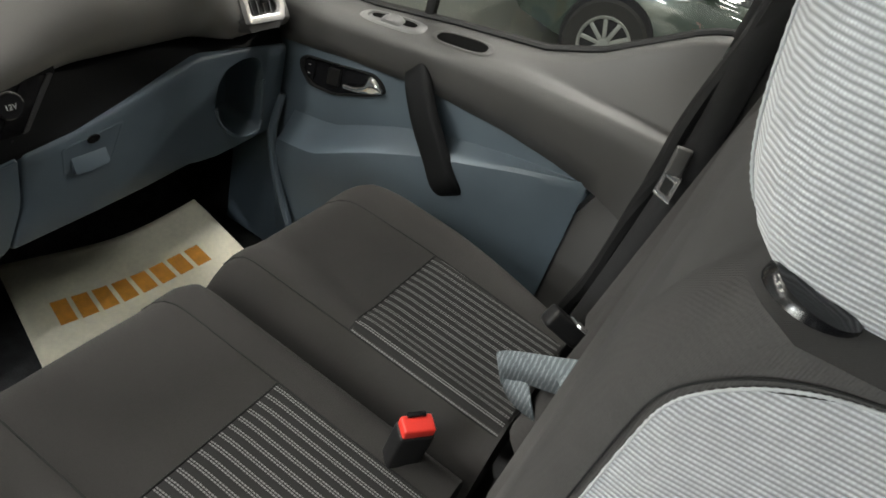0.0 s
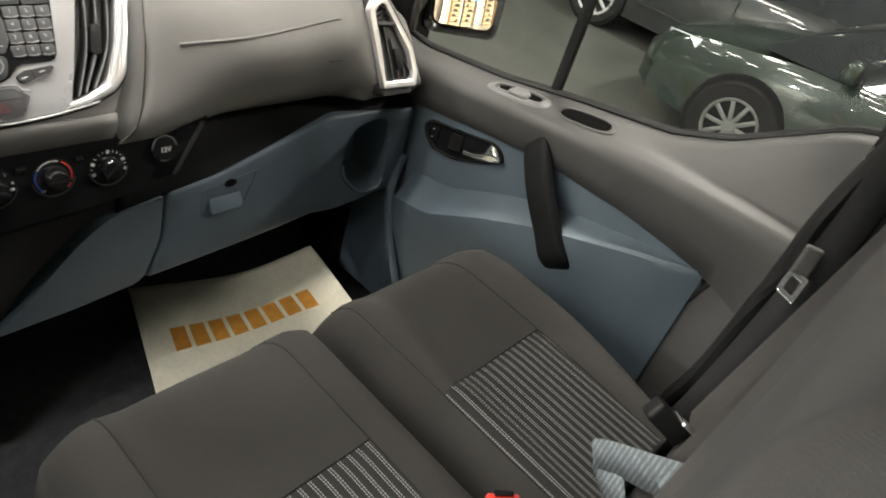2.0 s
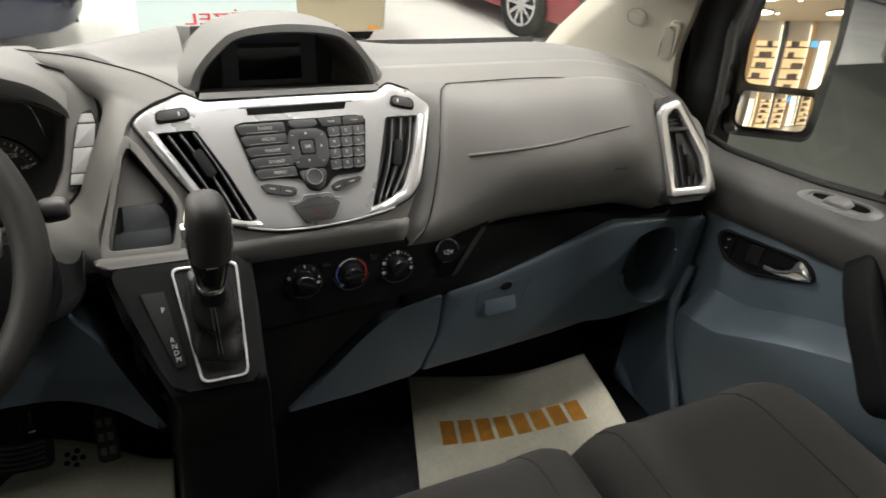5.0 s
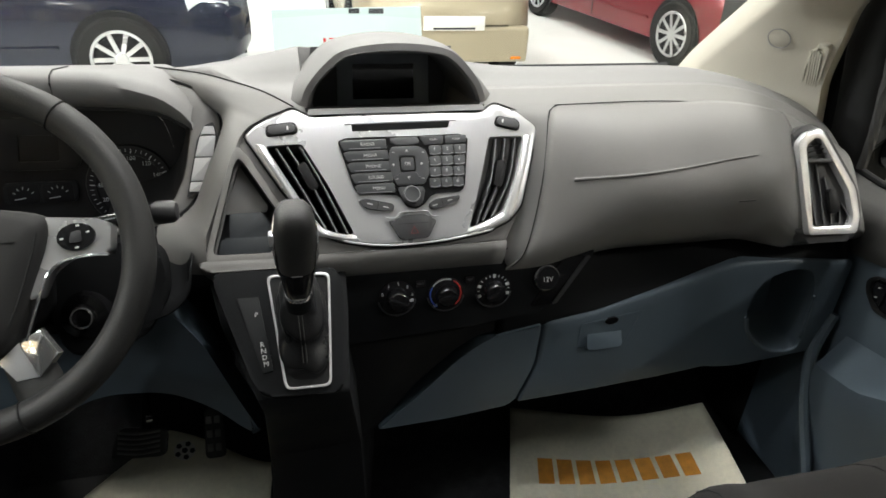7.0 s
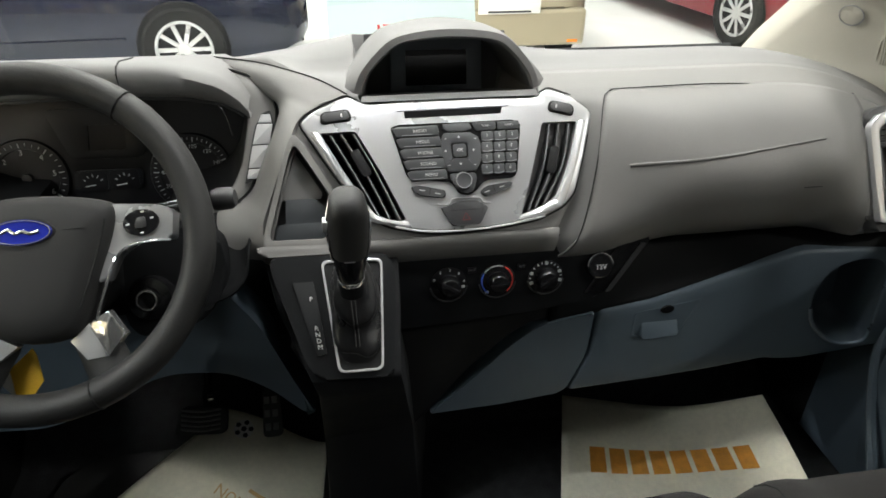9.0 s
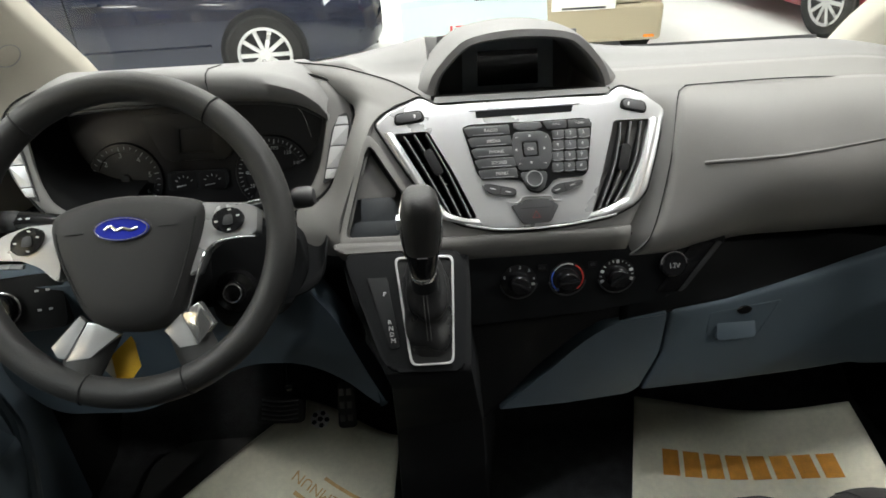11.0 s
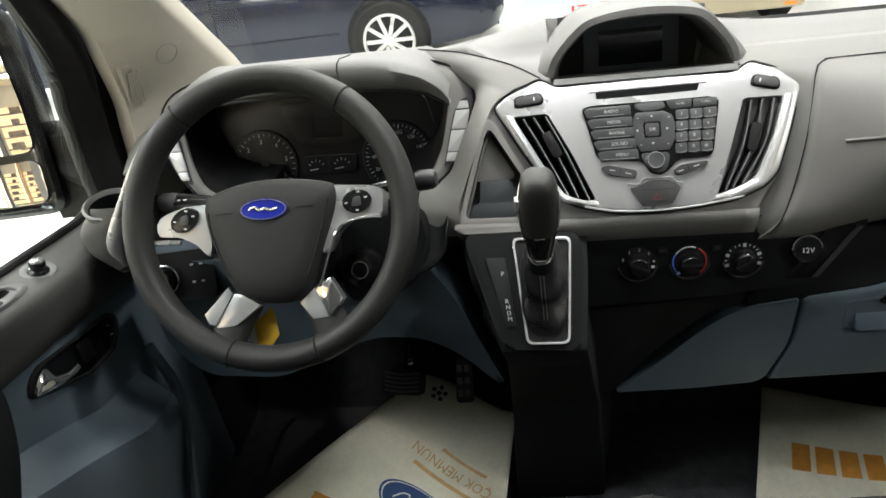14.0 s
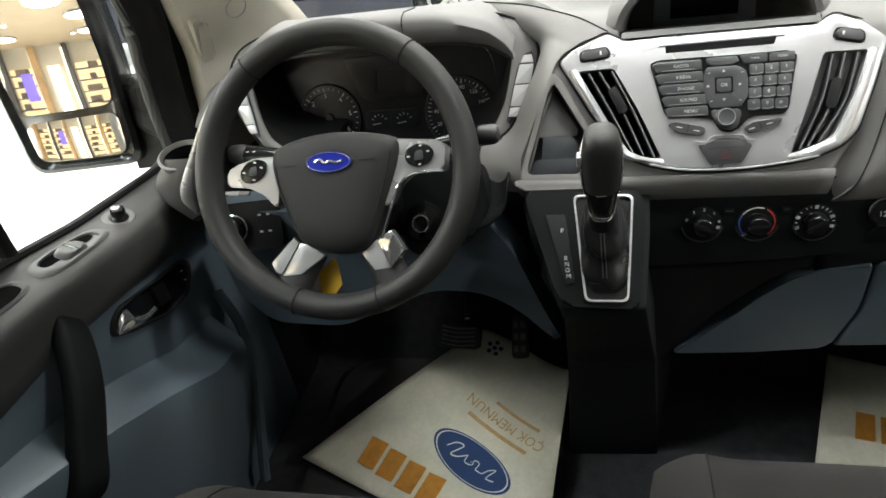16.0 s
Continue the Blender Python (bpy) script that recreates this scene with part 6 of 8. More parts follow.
def a_pillar(s):
    p = thing("pillar_trim", (s * 0.72, 0.15, 0.76), "pale beige windscreen pillar trim with a small grille", "pillar trim", "pillar trims", "structure")
    rows = []
    for z, xi, yi, xo, yo in ((0.60, 0.70, 0.36, 0.815, -0.03), (0.74, 0.692, 0.235, 0.808, -0.012), (0.79, 0.690, 0.182, 0.804, -0.008), (0.86, 0.686, 0.100, 0.80, -0.022), (0.93, 0.680, 0.016, 0.796, -0.042), (1.02, 0.670, -0.09, 0.785, -0.13), (1.20, 0.650, -0.26, 0.760, -0.30), (1.43, 0.620, -0.46, 0.735, -0.50)):
        e = Vector((xi, yi, z)).lerp(Vector((xo, yo, z)), 0.45) + Vector((-0.010, -0.012, 0))
        rows.append([(xi, yi, z), (xi + 0.004, yi - 0.018, z), tuple(e), (xo - 0.008, yo - 0.004, z), (xo, yo, z), (xo + 0.03, yo + 0.02, z), (xo + 0.03, yi + 0.06, z + 0.02), (xi + 0.02, yi + 0.05, z + 0.02)])
    fine = [spline([r[k] for r in rows], 6) for k in range(8)]
    bm = loft([[c[i] for c in fine] for i in range(len(fine[0]))])
    tree = BVHTree.FromBMesh(bm)
    if s < 0:
        flip_x(bm)
    part("cover", bm, BEIGE, p, angle=50)

    def seat_on(m, at, face, proud):
        """Turns m to the cover's face below a point in front of it."""
        hit, nrm, _, _ = tree.ray_cast(Vector(at) - Vector((0.62, 0.70, 0.36)) * 0.15, Vector((0.62, 0.70, 0.36)).normalized())
        zz = Vector(face).normalized()
        yy = (m.col[1].to_3d() - zz * zz.dot(m.col[1].to_3d())).normalized()
        out = Matrix((yy.cross(zz), yy, zz)).transposed().to_4x4()
        out.translation = hit + zz * proud
        return out

    # recessed grille and round plug, on the pillar's slanted face
    z = Vector((-0.718, -0.431, -0.546))
    y = (Vector((-0.056, -0.044, 0.107)) - z * z.dot(Vector((-0.056, -0.044, 0.107)))).normalized()
    m = Matrix((y.cross(z), y, z)).transposed().to_4x4()
    m = seat_on(m, (0.754, -0.030, 0.782), (-0.80, -0.49, -0.36), 0.001)

    def put(name, bm, mat, par):
        if s < 0:
            flip_x(bm)
        return part(name, bm, mat, par)

    rim_o = round_poly([(-0.016, -0.058), (0.013, -0.060), (0.016, 0.060), (-0.002, 0.062), (-0.017, 0.02)], 0.006)
    rim_i = round_poly([(-0.012, -0.052), (0.009, -0.054), (0.012, 0.053), (-0.001, 0.055), (-0.013, 0.018)], 0.005)
    gr = put("grille", frame_ring(rim_o, rim_i, 0.014, m @ pose(0, 0, 0.0030), 0.001), BEIGE, p)
    put("grille_well", extr(rim_i, 0.008, m @ pose(0, 0, -0.0010)), BEIGE, gr)
    for k in range(5):
        put("slat", box(0.0031, 0.104 - 0.006 * abs(k - 2), 0.006, m @ pose(-0.008 + 0.004 * k, 0.0, 0.0010, 0, 0, 4), 0.0006), BEIGE, gr)
    pm = seat_on(m, (0.692, 0.004, 0.834), (-0.72, -0.53, -0.45), -0.0010)
    put("airbag_plug", lathe([(0, 0.0012), (0.0172, 0.0012), (0.0180, 0.0008), (0.0182, -0.004)], 28, pm), BEIGE, p)
    put("plug_gap", sweep([(0.019 * math.cos(q), 0.019 * math.sin(q), 0.0016) for q in [2 * math.pi * i / 30 for i in range(30)]], 0.0008, 6, pm, closed=True), BUTTON, p)


a_pillar(1)
a_pillar(-1)

# housing and lenses for the added, unseen dome lamp
dome = thing("added_dome_lamp", DOME, "unseen dome lamp in the headliner, added as fill light", "ceiling light")
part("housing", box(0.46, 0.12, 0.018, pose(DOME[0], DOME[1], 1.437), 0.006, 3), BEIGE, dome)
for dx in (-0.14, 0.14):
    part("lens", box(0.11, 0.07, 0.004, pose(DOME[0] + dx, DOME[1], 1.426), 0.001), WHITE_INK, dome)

# ---- doors ----
SILL_Y = [0.06, -0.14, -0.34, -0.52, -0.69, -0.78, -0.85, -0.92, -0.99]
Z_GLASS = [0.655, 0.640, 0.665, 0.702, 0.732, 0.768, 0.815, 0.862, 0.885]
Z_CREST = [0.630, 0.622, 0.648, 0.671, 0.694, 0.700, 0.703, 0.705, 0.706]
Z_LOW = [0.53, 0.535, 0.570, 0.592, 0.592, 0.585, 0.575, 0.555, 0.52]


def at_y(table, y):
    return float(np.interp(-y, [-v for v in SILL_Y], table))


def sill_point(y, k):
    """Points round the door's upper trim, from below the crest over to the glass."""
    zl, zc, zg = at_y(Z_LOW, y), at_y(Z_CREST, y), at_y(Z_GLASS, y)
    d, h = zc - zl, zg - zc
    step = min(1.0, max(0.0, (h - 0.028) / 0.05))
    rows = [(0.835, zl - 0.010), (0.806, zl), (0.797, zl + 0.35 * d), (0.795, zl + 0.72 * d), (0.798, zc - 0.008), (0.806, zc + 0.001)]
    for x, z in ((0.824, zc + 0.004), (0.833, zc + 0.012), (0.845, zg - 0.012), (0.853, zg - 0.001)):
        flat = zc + 0.001 + h * (x - 0.806) / 0.066
        rows.append((x, flat + (z - flat) * step))
    rows += [(0.872, zg + 0.001), (0.885, zg - 0.006)]
    x, z = rows[k]
    return (x, y, z)


def van_door(s):
    side = "passenger" if s > 0 else "driver"
    d = thing("door_1" if s > 0 else "door_2", (s * 0.83, -0.4, 0.05), "closed front door with grey sill and slate blue lower panel", "door", "front doors", "structure")

    def put(name, bm, mat, parent=d, label="", **kw):
        if s < 0:
            flip_x(bm)
        return part(name, bm, mat, parent, label, **kw)

    ys = [0.06 - 1.015 * i / 42 for i in range(43)]
    put("sill_trim", loft([[sill_point(y, k) for k in range(12)] for y in ys], closed=False, caps=False), DOOR_GREY, label="grey sill trim", angle=60)
    put("rear_seal", sweep(spline([(0.842, -0.985, 0.92), (0.826, -0.972, 0.86), (0.806, -0.958, 0.74), (0.800, -0.955, 0.60), (0.802, -0.945, 0.42), (0.805, -0.925, 0.30), (0.81, -0.90, 0.02)], 5), 0.014, 8), BLACK, label="black door edge seal")
    outline = [(0.07, 0.02), (0.07, 0.55), (-0.14, 0.545), (-0.34, 0.578), (-0.52, 0.600), (-0.69, 0.600), (-0.80, 0.585), (-0.875, 0.560), (-0.80, 0.36), (-0.74, 0.02)]
    # lower panel: local x runs back, local y up, face towards the cabin
    to_panel = Matrix(((0, 0, -1, 0.812), (-1, 0, 0, 0), (0, 1, 0, 0), (0, 0, 0, 1)))
    put("lower_panel", extr(round_poly([(-y, z) for y, z in outline][::-1], 0.015), 0.05, to_panel, 0.006, 3), SLATE, label="slate blue lower panel")
    rear_trim = [(-0.76, 0.02), (-0.815, 0.36), (-0.885, 0.565), (-0.90, 0.60), (-0.950, 0.60), (-0.945, 0.42), (-0.925, 0.30), (-0.90, 0.02)]
    put("rear_trim", extr([(-y, z) for y, z in rear_trim][::-1], 0.05, to_panel @ pose(0, 0, -0.0025), 0.004), DOOR_GREY, label="dark grey rear edge trim")

    # pocket bulge with a sloping ledge
    def ledge(t):
        y = -0.235 - 0.63 * t
        return y, float(np.interp(-y, [0.235, 0.34, 0.413, 0.47, 0.56, 0.64, 0.74, 0.865], [0.345, 0.372, 0.416, 0.448, 0.490, 0.516, 0.545, 0.572]))

    rows = []
    for i in range(29):
        t = i / 28
        y, z = ledge(t)
        bulge = 0.075 * math.sin(math.pi * min(1, 0.12 + 0.88 * t)) ** 0.6 * (1 - t) ** 0.25 + 0.004
        rows.append([(0.815, y, z + 0.062 * (1 - 0.95 * t)), (0.806, y, z + 0.048 * (1 - 0.95 * t)), (0.812 - bulge * 0.80, y, z + 0.008), (0.812 - bulge * 0.97, y, z + 0.001), (0.812 - bulge, y, z - 0.012), (0.812 - bulge * 0.95, y, z - 0.06), (0.812 - bulge * 0.55, y, 0.5 * z), (0.815, y, 0.06)])
    put("map_pocket", loft(rows, closed=False, caps=False), SLATE, label="slate blue map pocket bulge", angle=30)
    put("pocket_edge", sweep(spline([(0.80, -0.205, 0.43), (0.775, -0.215, 0.345), (0.765, -0.25, 0.26), (0.765, -0.30, 0.16), (0.775, -0.33, 0.06)], 5), 0.010, 8), SLATE)

    # pull handle: a leaning black bar
    bar = [(0.822, -0.486, 0.624), (0.792, -0.508, 0.607), (0.766, -0.552, 0.562), (0.755, -0.604, 0.505), (0.752, -0.632, 0.470), (0.775, -0.645, 0.452), (0.81, -0.645, 0.452)]
    grip = []
    line = spline(bar, 5)
    for i, p in enumerate(line):
        along = (line[min(i + 1, len(line) - 1)] - line[max(i - 1, 0)]).normalized()
        side_ = along.cross(Vector((1, 0, 0)))
        side_ = side_.normalized() if side_.length > 0.3 else Vector((0, 0.80, 0.60))
        face_ = side_.cross(along).normalized()
        grip.append([p + side_ * q.x + face_ * q.y for q in round_poly([(-0.0265, -0.013), (0.0265, -0.013), (0.0265, 0.013), (-0.0265, 0.013)], 0.010, 3)])
    put("pull_handle", loft(grip), MATT_BLACK, label="black leaning pull handle", angle=50)

    # inner release in its dark bowl
    quad = [(0.442, 0.540), (0.429, 0.559), (0.405, 0.567), (0.323, 0.549), (0.243, 0.534), (0.231, 0.520), (0.237, 0.500), (0.264, 0.4765), (0.325, 0.4825), (0.405, 0.519)]
    outer = round_poly(quad, 0.010, 3)
    c = sum(outer, Vector((0, 0))) / len(outer)
    inner = [p + (c - p) * 0.10 for p in outer]
    bowl = put("handle_bowl", extr(inner, 0.03, to_panel @ pose(0, 0, 0.0005)), GLOSS_BLACK, label="black handle bowl")
    put("bowl_rim", frame_ring(outer, inner, 0.012, to_panel @ pose(0, 0, 0.007), 0.003), BLACK, bowl)
    # a hooked lever: slim arm that flares into an upright finger plate
    upper = spline([Vector((x, y, z)) for x, y, z in ((0.346, 0.5185, 0.006), (0.375, 0.527, 0.011), (0.398, 0.5435, 0.014), (0.404, 0.560, 0.016), (0.411, 0.5665, 0.016), (0.424, 0.561, 0.015), (0.437, 0.548, 0.012))], 4)
    lower = spline([Vector((x, y, z)) for x, y, z in ((0.350, 0.5085, 0.006), (0.376, 0.5165, 0.011), (0.395, 0.524, 0.014), (0.408, 0.530, 0.016), (0.420, 0.535, 0.016), (0.431, 0.539, 0.015), (0.440, 0.542, 0.012))], 4)
    shell = [[to_panel @ (a.lerp(b, q) + Vector((0, 0, 0.005 * math.sin(math.pi * q)))) for a, b in zip(upper, lower)] for q in (0.0, 0.12, 0.3, 0.5, 0.7, 0.88, 1.0)]
    put("release_lever", loft(shell, closed=False, caps=False), CHROME, bowl, "polished chrome release lever", angle=60)
    put("bowl_step", extr(round_poly([(0.305, 0.500), (0.333, 0.506), (0.333, 0.542), (0.305, 0.536)], 0.003), 0.008, to_panel @ pose(0, 0, 0.006), 0.002), BLACK, bowl)
    put("lock_rocker", extr(round_poly([(0.245, 0.498), (0.270, 0.488), (0.272, 0.530), (0.247, 0.526)], 0.004), 0.006, to_panel @ pose(0, 0, 0.004), 0.002), GLOSS_BLACK, bowl)
    for k in (0, 1):
        put("lock_mark", box(0.001, 0.006, 0.003, to_panel @ pose(0.259, 0.502 + 0.018 * k, 0.0046, 0, 0, 0) @ pose(0, 0, 0, 90, 0, 90), 0.0004), KEY_PRINT, bowl)

    def on_sill(y, across, lift=0.0):
        a, b = Vector(sill_point(y, 5)), Vector(sill_point(y, 10))
        p = a.lerp(b, (0.009 + 0.043 * across) / 0.066)
        n = Vector((-(b.z - a.z), 0, b.x - a.x)).normalized()
        return p + n * lift

    def sill_patch(y0, y1, a0, a1, lift, rnd=0.45):
        pts = []
        for i in range(32):
            t = 2 * math.pi * i / 32
            cx, cy = math.cos(t), math.sin(t)
            k = (abs(cx) ** 3 + abs(cy) ** 3) ** (-1 / 3)
            pts.append(((y0 + y1) / 2 + (y1 - y0) / 2 * cx * k, (a0 + a1) / 2 + (a1 - a0) / 2 * cy * k))
        return [on_sill(y, a, lift) for y, a in pts]

    sw_o, sw_i = sill_patch(-0.335, -0.475, -0.02, 0.95, 0.0005), sill_patch(-0.341, -0.469, 0.05, 0.88, 0.004)
    sp = put("switch_plate", loft([sw_o, sw_i, sill_patch(-0.352, -0.458, 0.12, 0.80, 0.0045), sill_patch(-0.354, -0.456, 0.14, 0.78, 0.001)]), SWITCH_GREY, label="grey window switch plate")
    # flat black patches paint the shade inside the two switch slots
    for y0, y1 in ((-0.357, -0.388), (-0.414, -0.454)):
        put("switch_slot", loft([sill_patch(y0, y1, 0.40, 0.76, 0.0014), sill_patch(y0 - 0.006, y1 + 0.006, 0.50, 0.66, 0.0015)]), RECESS_SHADE, sp)
    saddle = put("switch_key", loft([sill_patch(-0.381, -0.428, 0.14, 0.78, 0.0012), sill_patch(-0.384, -0.424, 0.17, 0.75, 0.006), sill_patch(-0.389, -0.417, 0.20, 0.72, 0.0085), sill_patch(-0.398, -0.408, 0.30, 0.60, 0.0078)]), SWITCH_GREY, sp)
    if s < 0:
        put("switch_gap", loft([sill_patch(-0.4015, -0.4045, 0.18, 0.74, 0.0088), sill_patch(-0.4025, -0.4035, 0.30, 0.60, 0.0089)]), GLOSS_BLACK, saddle)
        kp = on_sill(-0.297, 0.5, 0.0)
        mk = put("mirror_knob", lathe([(0, 0.020), (0.009, 0.019), (0.011, 0.015), (0.010, 0.006), (0.014, 0.003), (0.015, 0.001)], 24, Matrix.Translation(kp) @ pose(0, 0, 0, 0, -18, 0)), GLOSS_BLACK, label="black mirror adjuster knob")
        put("knob_seat", lathe([(0.013, 0.001), (0.019, 0.003), (0.023, 0.002), (0.025, -0.001)], 28, Matrix.Translation(kp) @ pose(0, 0, 0, 0, -18, 0)), SWITCH_GREY, mk)
    cup_o, cup_m = sill_patch(-0.490, -0.612, 0.06, 0.86, 0.0012), sill_patch(-0.497, -0.605, 0.14, 0.78, 0.003)
    pull = put("grab_recess", loft([cup_o, cup_m, sill_patch(-0.501, -0.601, 0.16, 0.76, 0.0015)]), DOOR_GREY, label="dark grab recess in the sill")
    # flat black patch paints the shade of a deep recess
    put("recess_floor", loft([sill_patch(-0.501, -0.601, 0.16, 0.76, 0.0017), sill_patch(-0.53, -0.57, 0.40, 0.52, 0.0018)]), RECESS_SHADE, pull)

    # window frame, quarter-light bar and glass
    put("glass_seal", sweep([(0.876, y, at_y(Z_GLASS, y) + 0.003) for y in ys], 0.008, 8, flat=0.9), BLACK, label="black rubber glass seal")
    put("quarter_bar", sweep([(0.880, -0.452, 0.69), (0.868, -0.456, 1.0), (0.84, -0.46, 1.42)], 0.0125, 8, flat=0.8, up=(1, 0, 0)), BLACK, label="black quarter light bar")
    front = spline([(0.872, -0.030, 0.56), (0.869, -0.034, 0.64), (0.866, -0.034, 0.72), (0.862, -0.026, 0.80), (0.850, -0.032, 0.90), (0.812, -0.150, 1.08), (0.778, -0.38, 1.32), (0.76, -0.52, 1.42)], 6)
    put("front_frame", sweep(front, [0.043] * len(front), 14, flat=0.45, up=(1, 0, 0)), BLACK, label="black window frame")
    put("corner_panel", box(0.02, 0.44, 0.62, pose(0.862, 0.18, 0.86), 0.006), BLACK, label="black corner panel")
    put("front_seal", sweep([p + Vector((0.006, -0.042, 0.012)) for p in front[6:]], 0.010, 8), RUBBER)
    put("rear_frame", sweep(spline([(0.868, -0.985, 0.86), (0.862, -0.99, 0.98), (0.84, -1.00, 1.2), (0.80, -1.01, 1.42)], 4), 0.035, 10, flat=0.5, up=(1, 0, 0)), BLACK)
    pane = put("window_pane", loft([[(0.879, y, at_y(Z_GLASS, y) - 0.01) for y in ys], [(0.80, -0.25 - 0.76 * i / 42, 1.40) for i in range(43)]], closed=False, caps=False), GLASS, label="clear side window")
    pane.visible_shadow = False
    put("door_skin", extr([(-y, z) for y, z in ((0.10, -0.12), (0.10, 0.62), (-0.35, 0.64), (-0.70, 0.70), (-0.9, 0.82), (-1.02, 0.84), (-1.02, -0.12))][::-1], 0.01, Matrix(((0, 0, -1, 0.90), (-1, 0, 0, 0), (0, 1, 0, 0), (0, 0, 0, 1)))), material("white_van_paint_" + side, (0.75, 0.75, 0.74), 0.2, coat=0.5, bump=0.0), label="white painted outer skin")
    return d


van_door(1)
van_door(-1)

# end vents of the dash, tucked against the doors
endvents = thing("side_vent", (0.69, -0.17, 0.60), "dark side air vent in a chrome frame", "air vent", "side vents")


def side_vent(parent, s):
    """A tall leaning vent on the dash end, on a plane turned towards the seats."""
    m = pose(0.652, -0.226, 0.616, 62, 0, 0)
    shell = round_poly([(-0.008, -0.016), (0.104, -0.018), (0.114, 0.02), (0.108, 0.068), (0.044, 0.174), (0.004, 0.168), (-0.020, 0.144), (-0.014, 0.05)], 0.02)
    o = round_poly([(0.004, -0.003), (0.092, -0.006), (0.1005, 0.020), (0.094, 0.066), (0.034, 0.164), (0.008, 0.158), (-0.009, 0.141), (-0.002, 0.055)], 0.007)
    i = round_poly([(0.0125, 0.010), (0.081, 0.008), (0.087, 0.022), (0.081, 0.061), (0.0335, 0.145), (0.024, 0.148), (0.006, 0.136), (0.0095, 0.055)], 0.006)

    def put(name, bm, mat, par, label=""):
        if s < 0:
            flip_x(bm)
        return part(name, bm, mat, par, label)

    put("shell", extr(shell, 0.07, m @ pose(0, 0, -0.006), 0.012, 3), CHARCOAL, parent)
    put("frame", frame_ring(o, i, 0.012, m @ pose(0, 0, 0.006), 0.003), BRIGHT, parent, "bright silver frame")
    put("well", extr(i, 0.02, m @ pose(0, 0, -0.010)), MATT_BLACK, parent)
    for k in range(5):
        x0 = 0.013 + 0.0145 * k
        h = (0.108, 0.108, 0.086, 0.062, 0.044)[k]
        line = spline([Vector((x0, h, -0.001)), Vector((x0 + 0.004 + 0.002 * k, h * 0.55, -0.001)), Vector((x0 + 0.010, 0.012, -0.001))], 6)
        put("blade", loft([[m @ (p + Vector((0.005 * q, 0, -0.012 * q))) for p in line] for q in (0, 1)], closed=False, caps=False), BLACK, parent)
        # pale strip painted as the highlight on the blade's edge
        put("blade_glint", sweep([m @ p for p in line], 0.0011, 6), BLADE_GLINT, parent)
    put("cross_bar", box(0.056, 0.006, 0.010, m @ pose(0.034, 0.112, 0.0, 0, 0, -2), 0.001), CHARCOAL, parent)
    for k in range(3):
        put("upper_blade", box(0.040 - 0.010 * k, 0.0016, 0.008, m @ pose(0.030, 0.121 + 0.008 * k, -0.003, 0, 0, 10), 0.0005), BLACK, parent)
    put("tab", extr(round_poly([(-0.008, -0.020), (0.009, -0.018), (0.007, 0.020), (-0.007, 0.020)], 0.005), 0.008, m @ pose(0.052, 0.048, 0.006, 0, 0, 8), 0.002), BLACK, parent)


side_vent(endvents, 1)
cuph = thing("cup_holder", (-0.735, -0.20, 0.66), "open grey cup holder at the dash end", "cup holder")
part("ring", lathe([(0.030, -0.07), (0.037, 0.0), (0.0385, 0.006), (0.0350, 0.008), (0.0315, 0.002), (0.028, -0.06), (0, -0.062)], 32, pose(-0.755, -0.205, 0.700, 10, 6, 0)), DASH, cuph)
part("well", lathe([(0.0312, 0.001), (0.0275, -0.058), (0, -0.060)], 28, pose(-0.755, -0.205, 0.700, 10, 6, 0)), MATT_BLACK, cuph)
# body of the dash end below the ring, and the broad silver band beside the wheel
end_l = spline([(-0.7937, -0.198, 0.6965), (-0.8163, -0.19, 0.6748), (-0.8354, -0.185, 0.655), (-0.8427, -0.185, 0.6406), (-0.8353, -0.19, 0.6284), (-0.82, -0.2, 0.6172), (-0.7882, -0.215, 0.6086), (-0.7639, -0.22, 0.5923)], 5)
end_r = spline([(-0.7194, -0.240, 0.7158), (-0.7293, -0.245, 0.7023), (-0.7387, -0.248, 0.6879), (-0.7483, -0.248, 0.6716), (-0.7526, -0.248, 0.6615), (-0.7541, -0.248, 0.6476), (-0.7509, -0.245, 0.635), (-0.7381, -0.240, 0.6176)], 5)
end_rows = [[p + Vector((0.01, 0.07, 0.0)) for p in end_l]] + [[a.lerp(b, k / 8) + Vector((-0.1, -0.25, 0.1)) * (0.05 * math.sin(math.pi * k / 8)) for a, b in zip(end_l, end_r)] for k in range(9)] + [[p + Vector((0.05, 0.012, 0.0)) for p in end_r]]
part("end_body", loft(end_rows, closed=False, caps=False), DOOR_GREY, cuph, angle=70)
band_l = spline([(-0.6554, -0.235, 0.799), (-0.6773, -0.243, 0.772), (-0.6961, -0.25, 0.7434), (-0.7203, -0.255, 0.7095), (-0.7381, -0.258, 0.6826), (-0.7462, -0.258, 0.6661), (-0.7485, -0.255, 0.6488), (-0.7367, -0.25, 0.6286)], 5)
band_r = spline([(-0.6451, -0.235, 0.7982), (-0.6653, -0.243, 0.7712), (-0.6824, -0.25, 0.7425), (-0.6999, -0.255, 0.7084), (-0.7135, -0.258, 0.6814), (-0.7216, -0.258, 0.665), (-0.7281, -0.255, 0.6497), (-0.7338, -0.25, 0.6274)], 5)
band_rows = [[p + Vector((0.002, 0.030, 0.0)) for p in band_l]] + [[a.lerp(b, q) + Vector((0, -0.007 * math.sin(math.pi * q) ** 0.6, 0)) for a, b in zip(band_l, band_r)] for q in (0.0, 0.10, 0.3, 0.6, 0.9, 1.0)] + [[p + Vector((0.0, 0.030, 0.0)) for p in band_r]]
part("silver_edge", loft(band_rows, closed=False, caps=False), SILVER, cuph, "satin silver band", angle=60)

# ---- seats ----


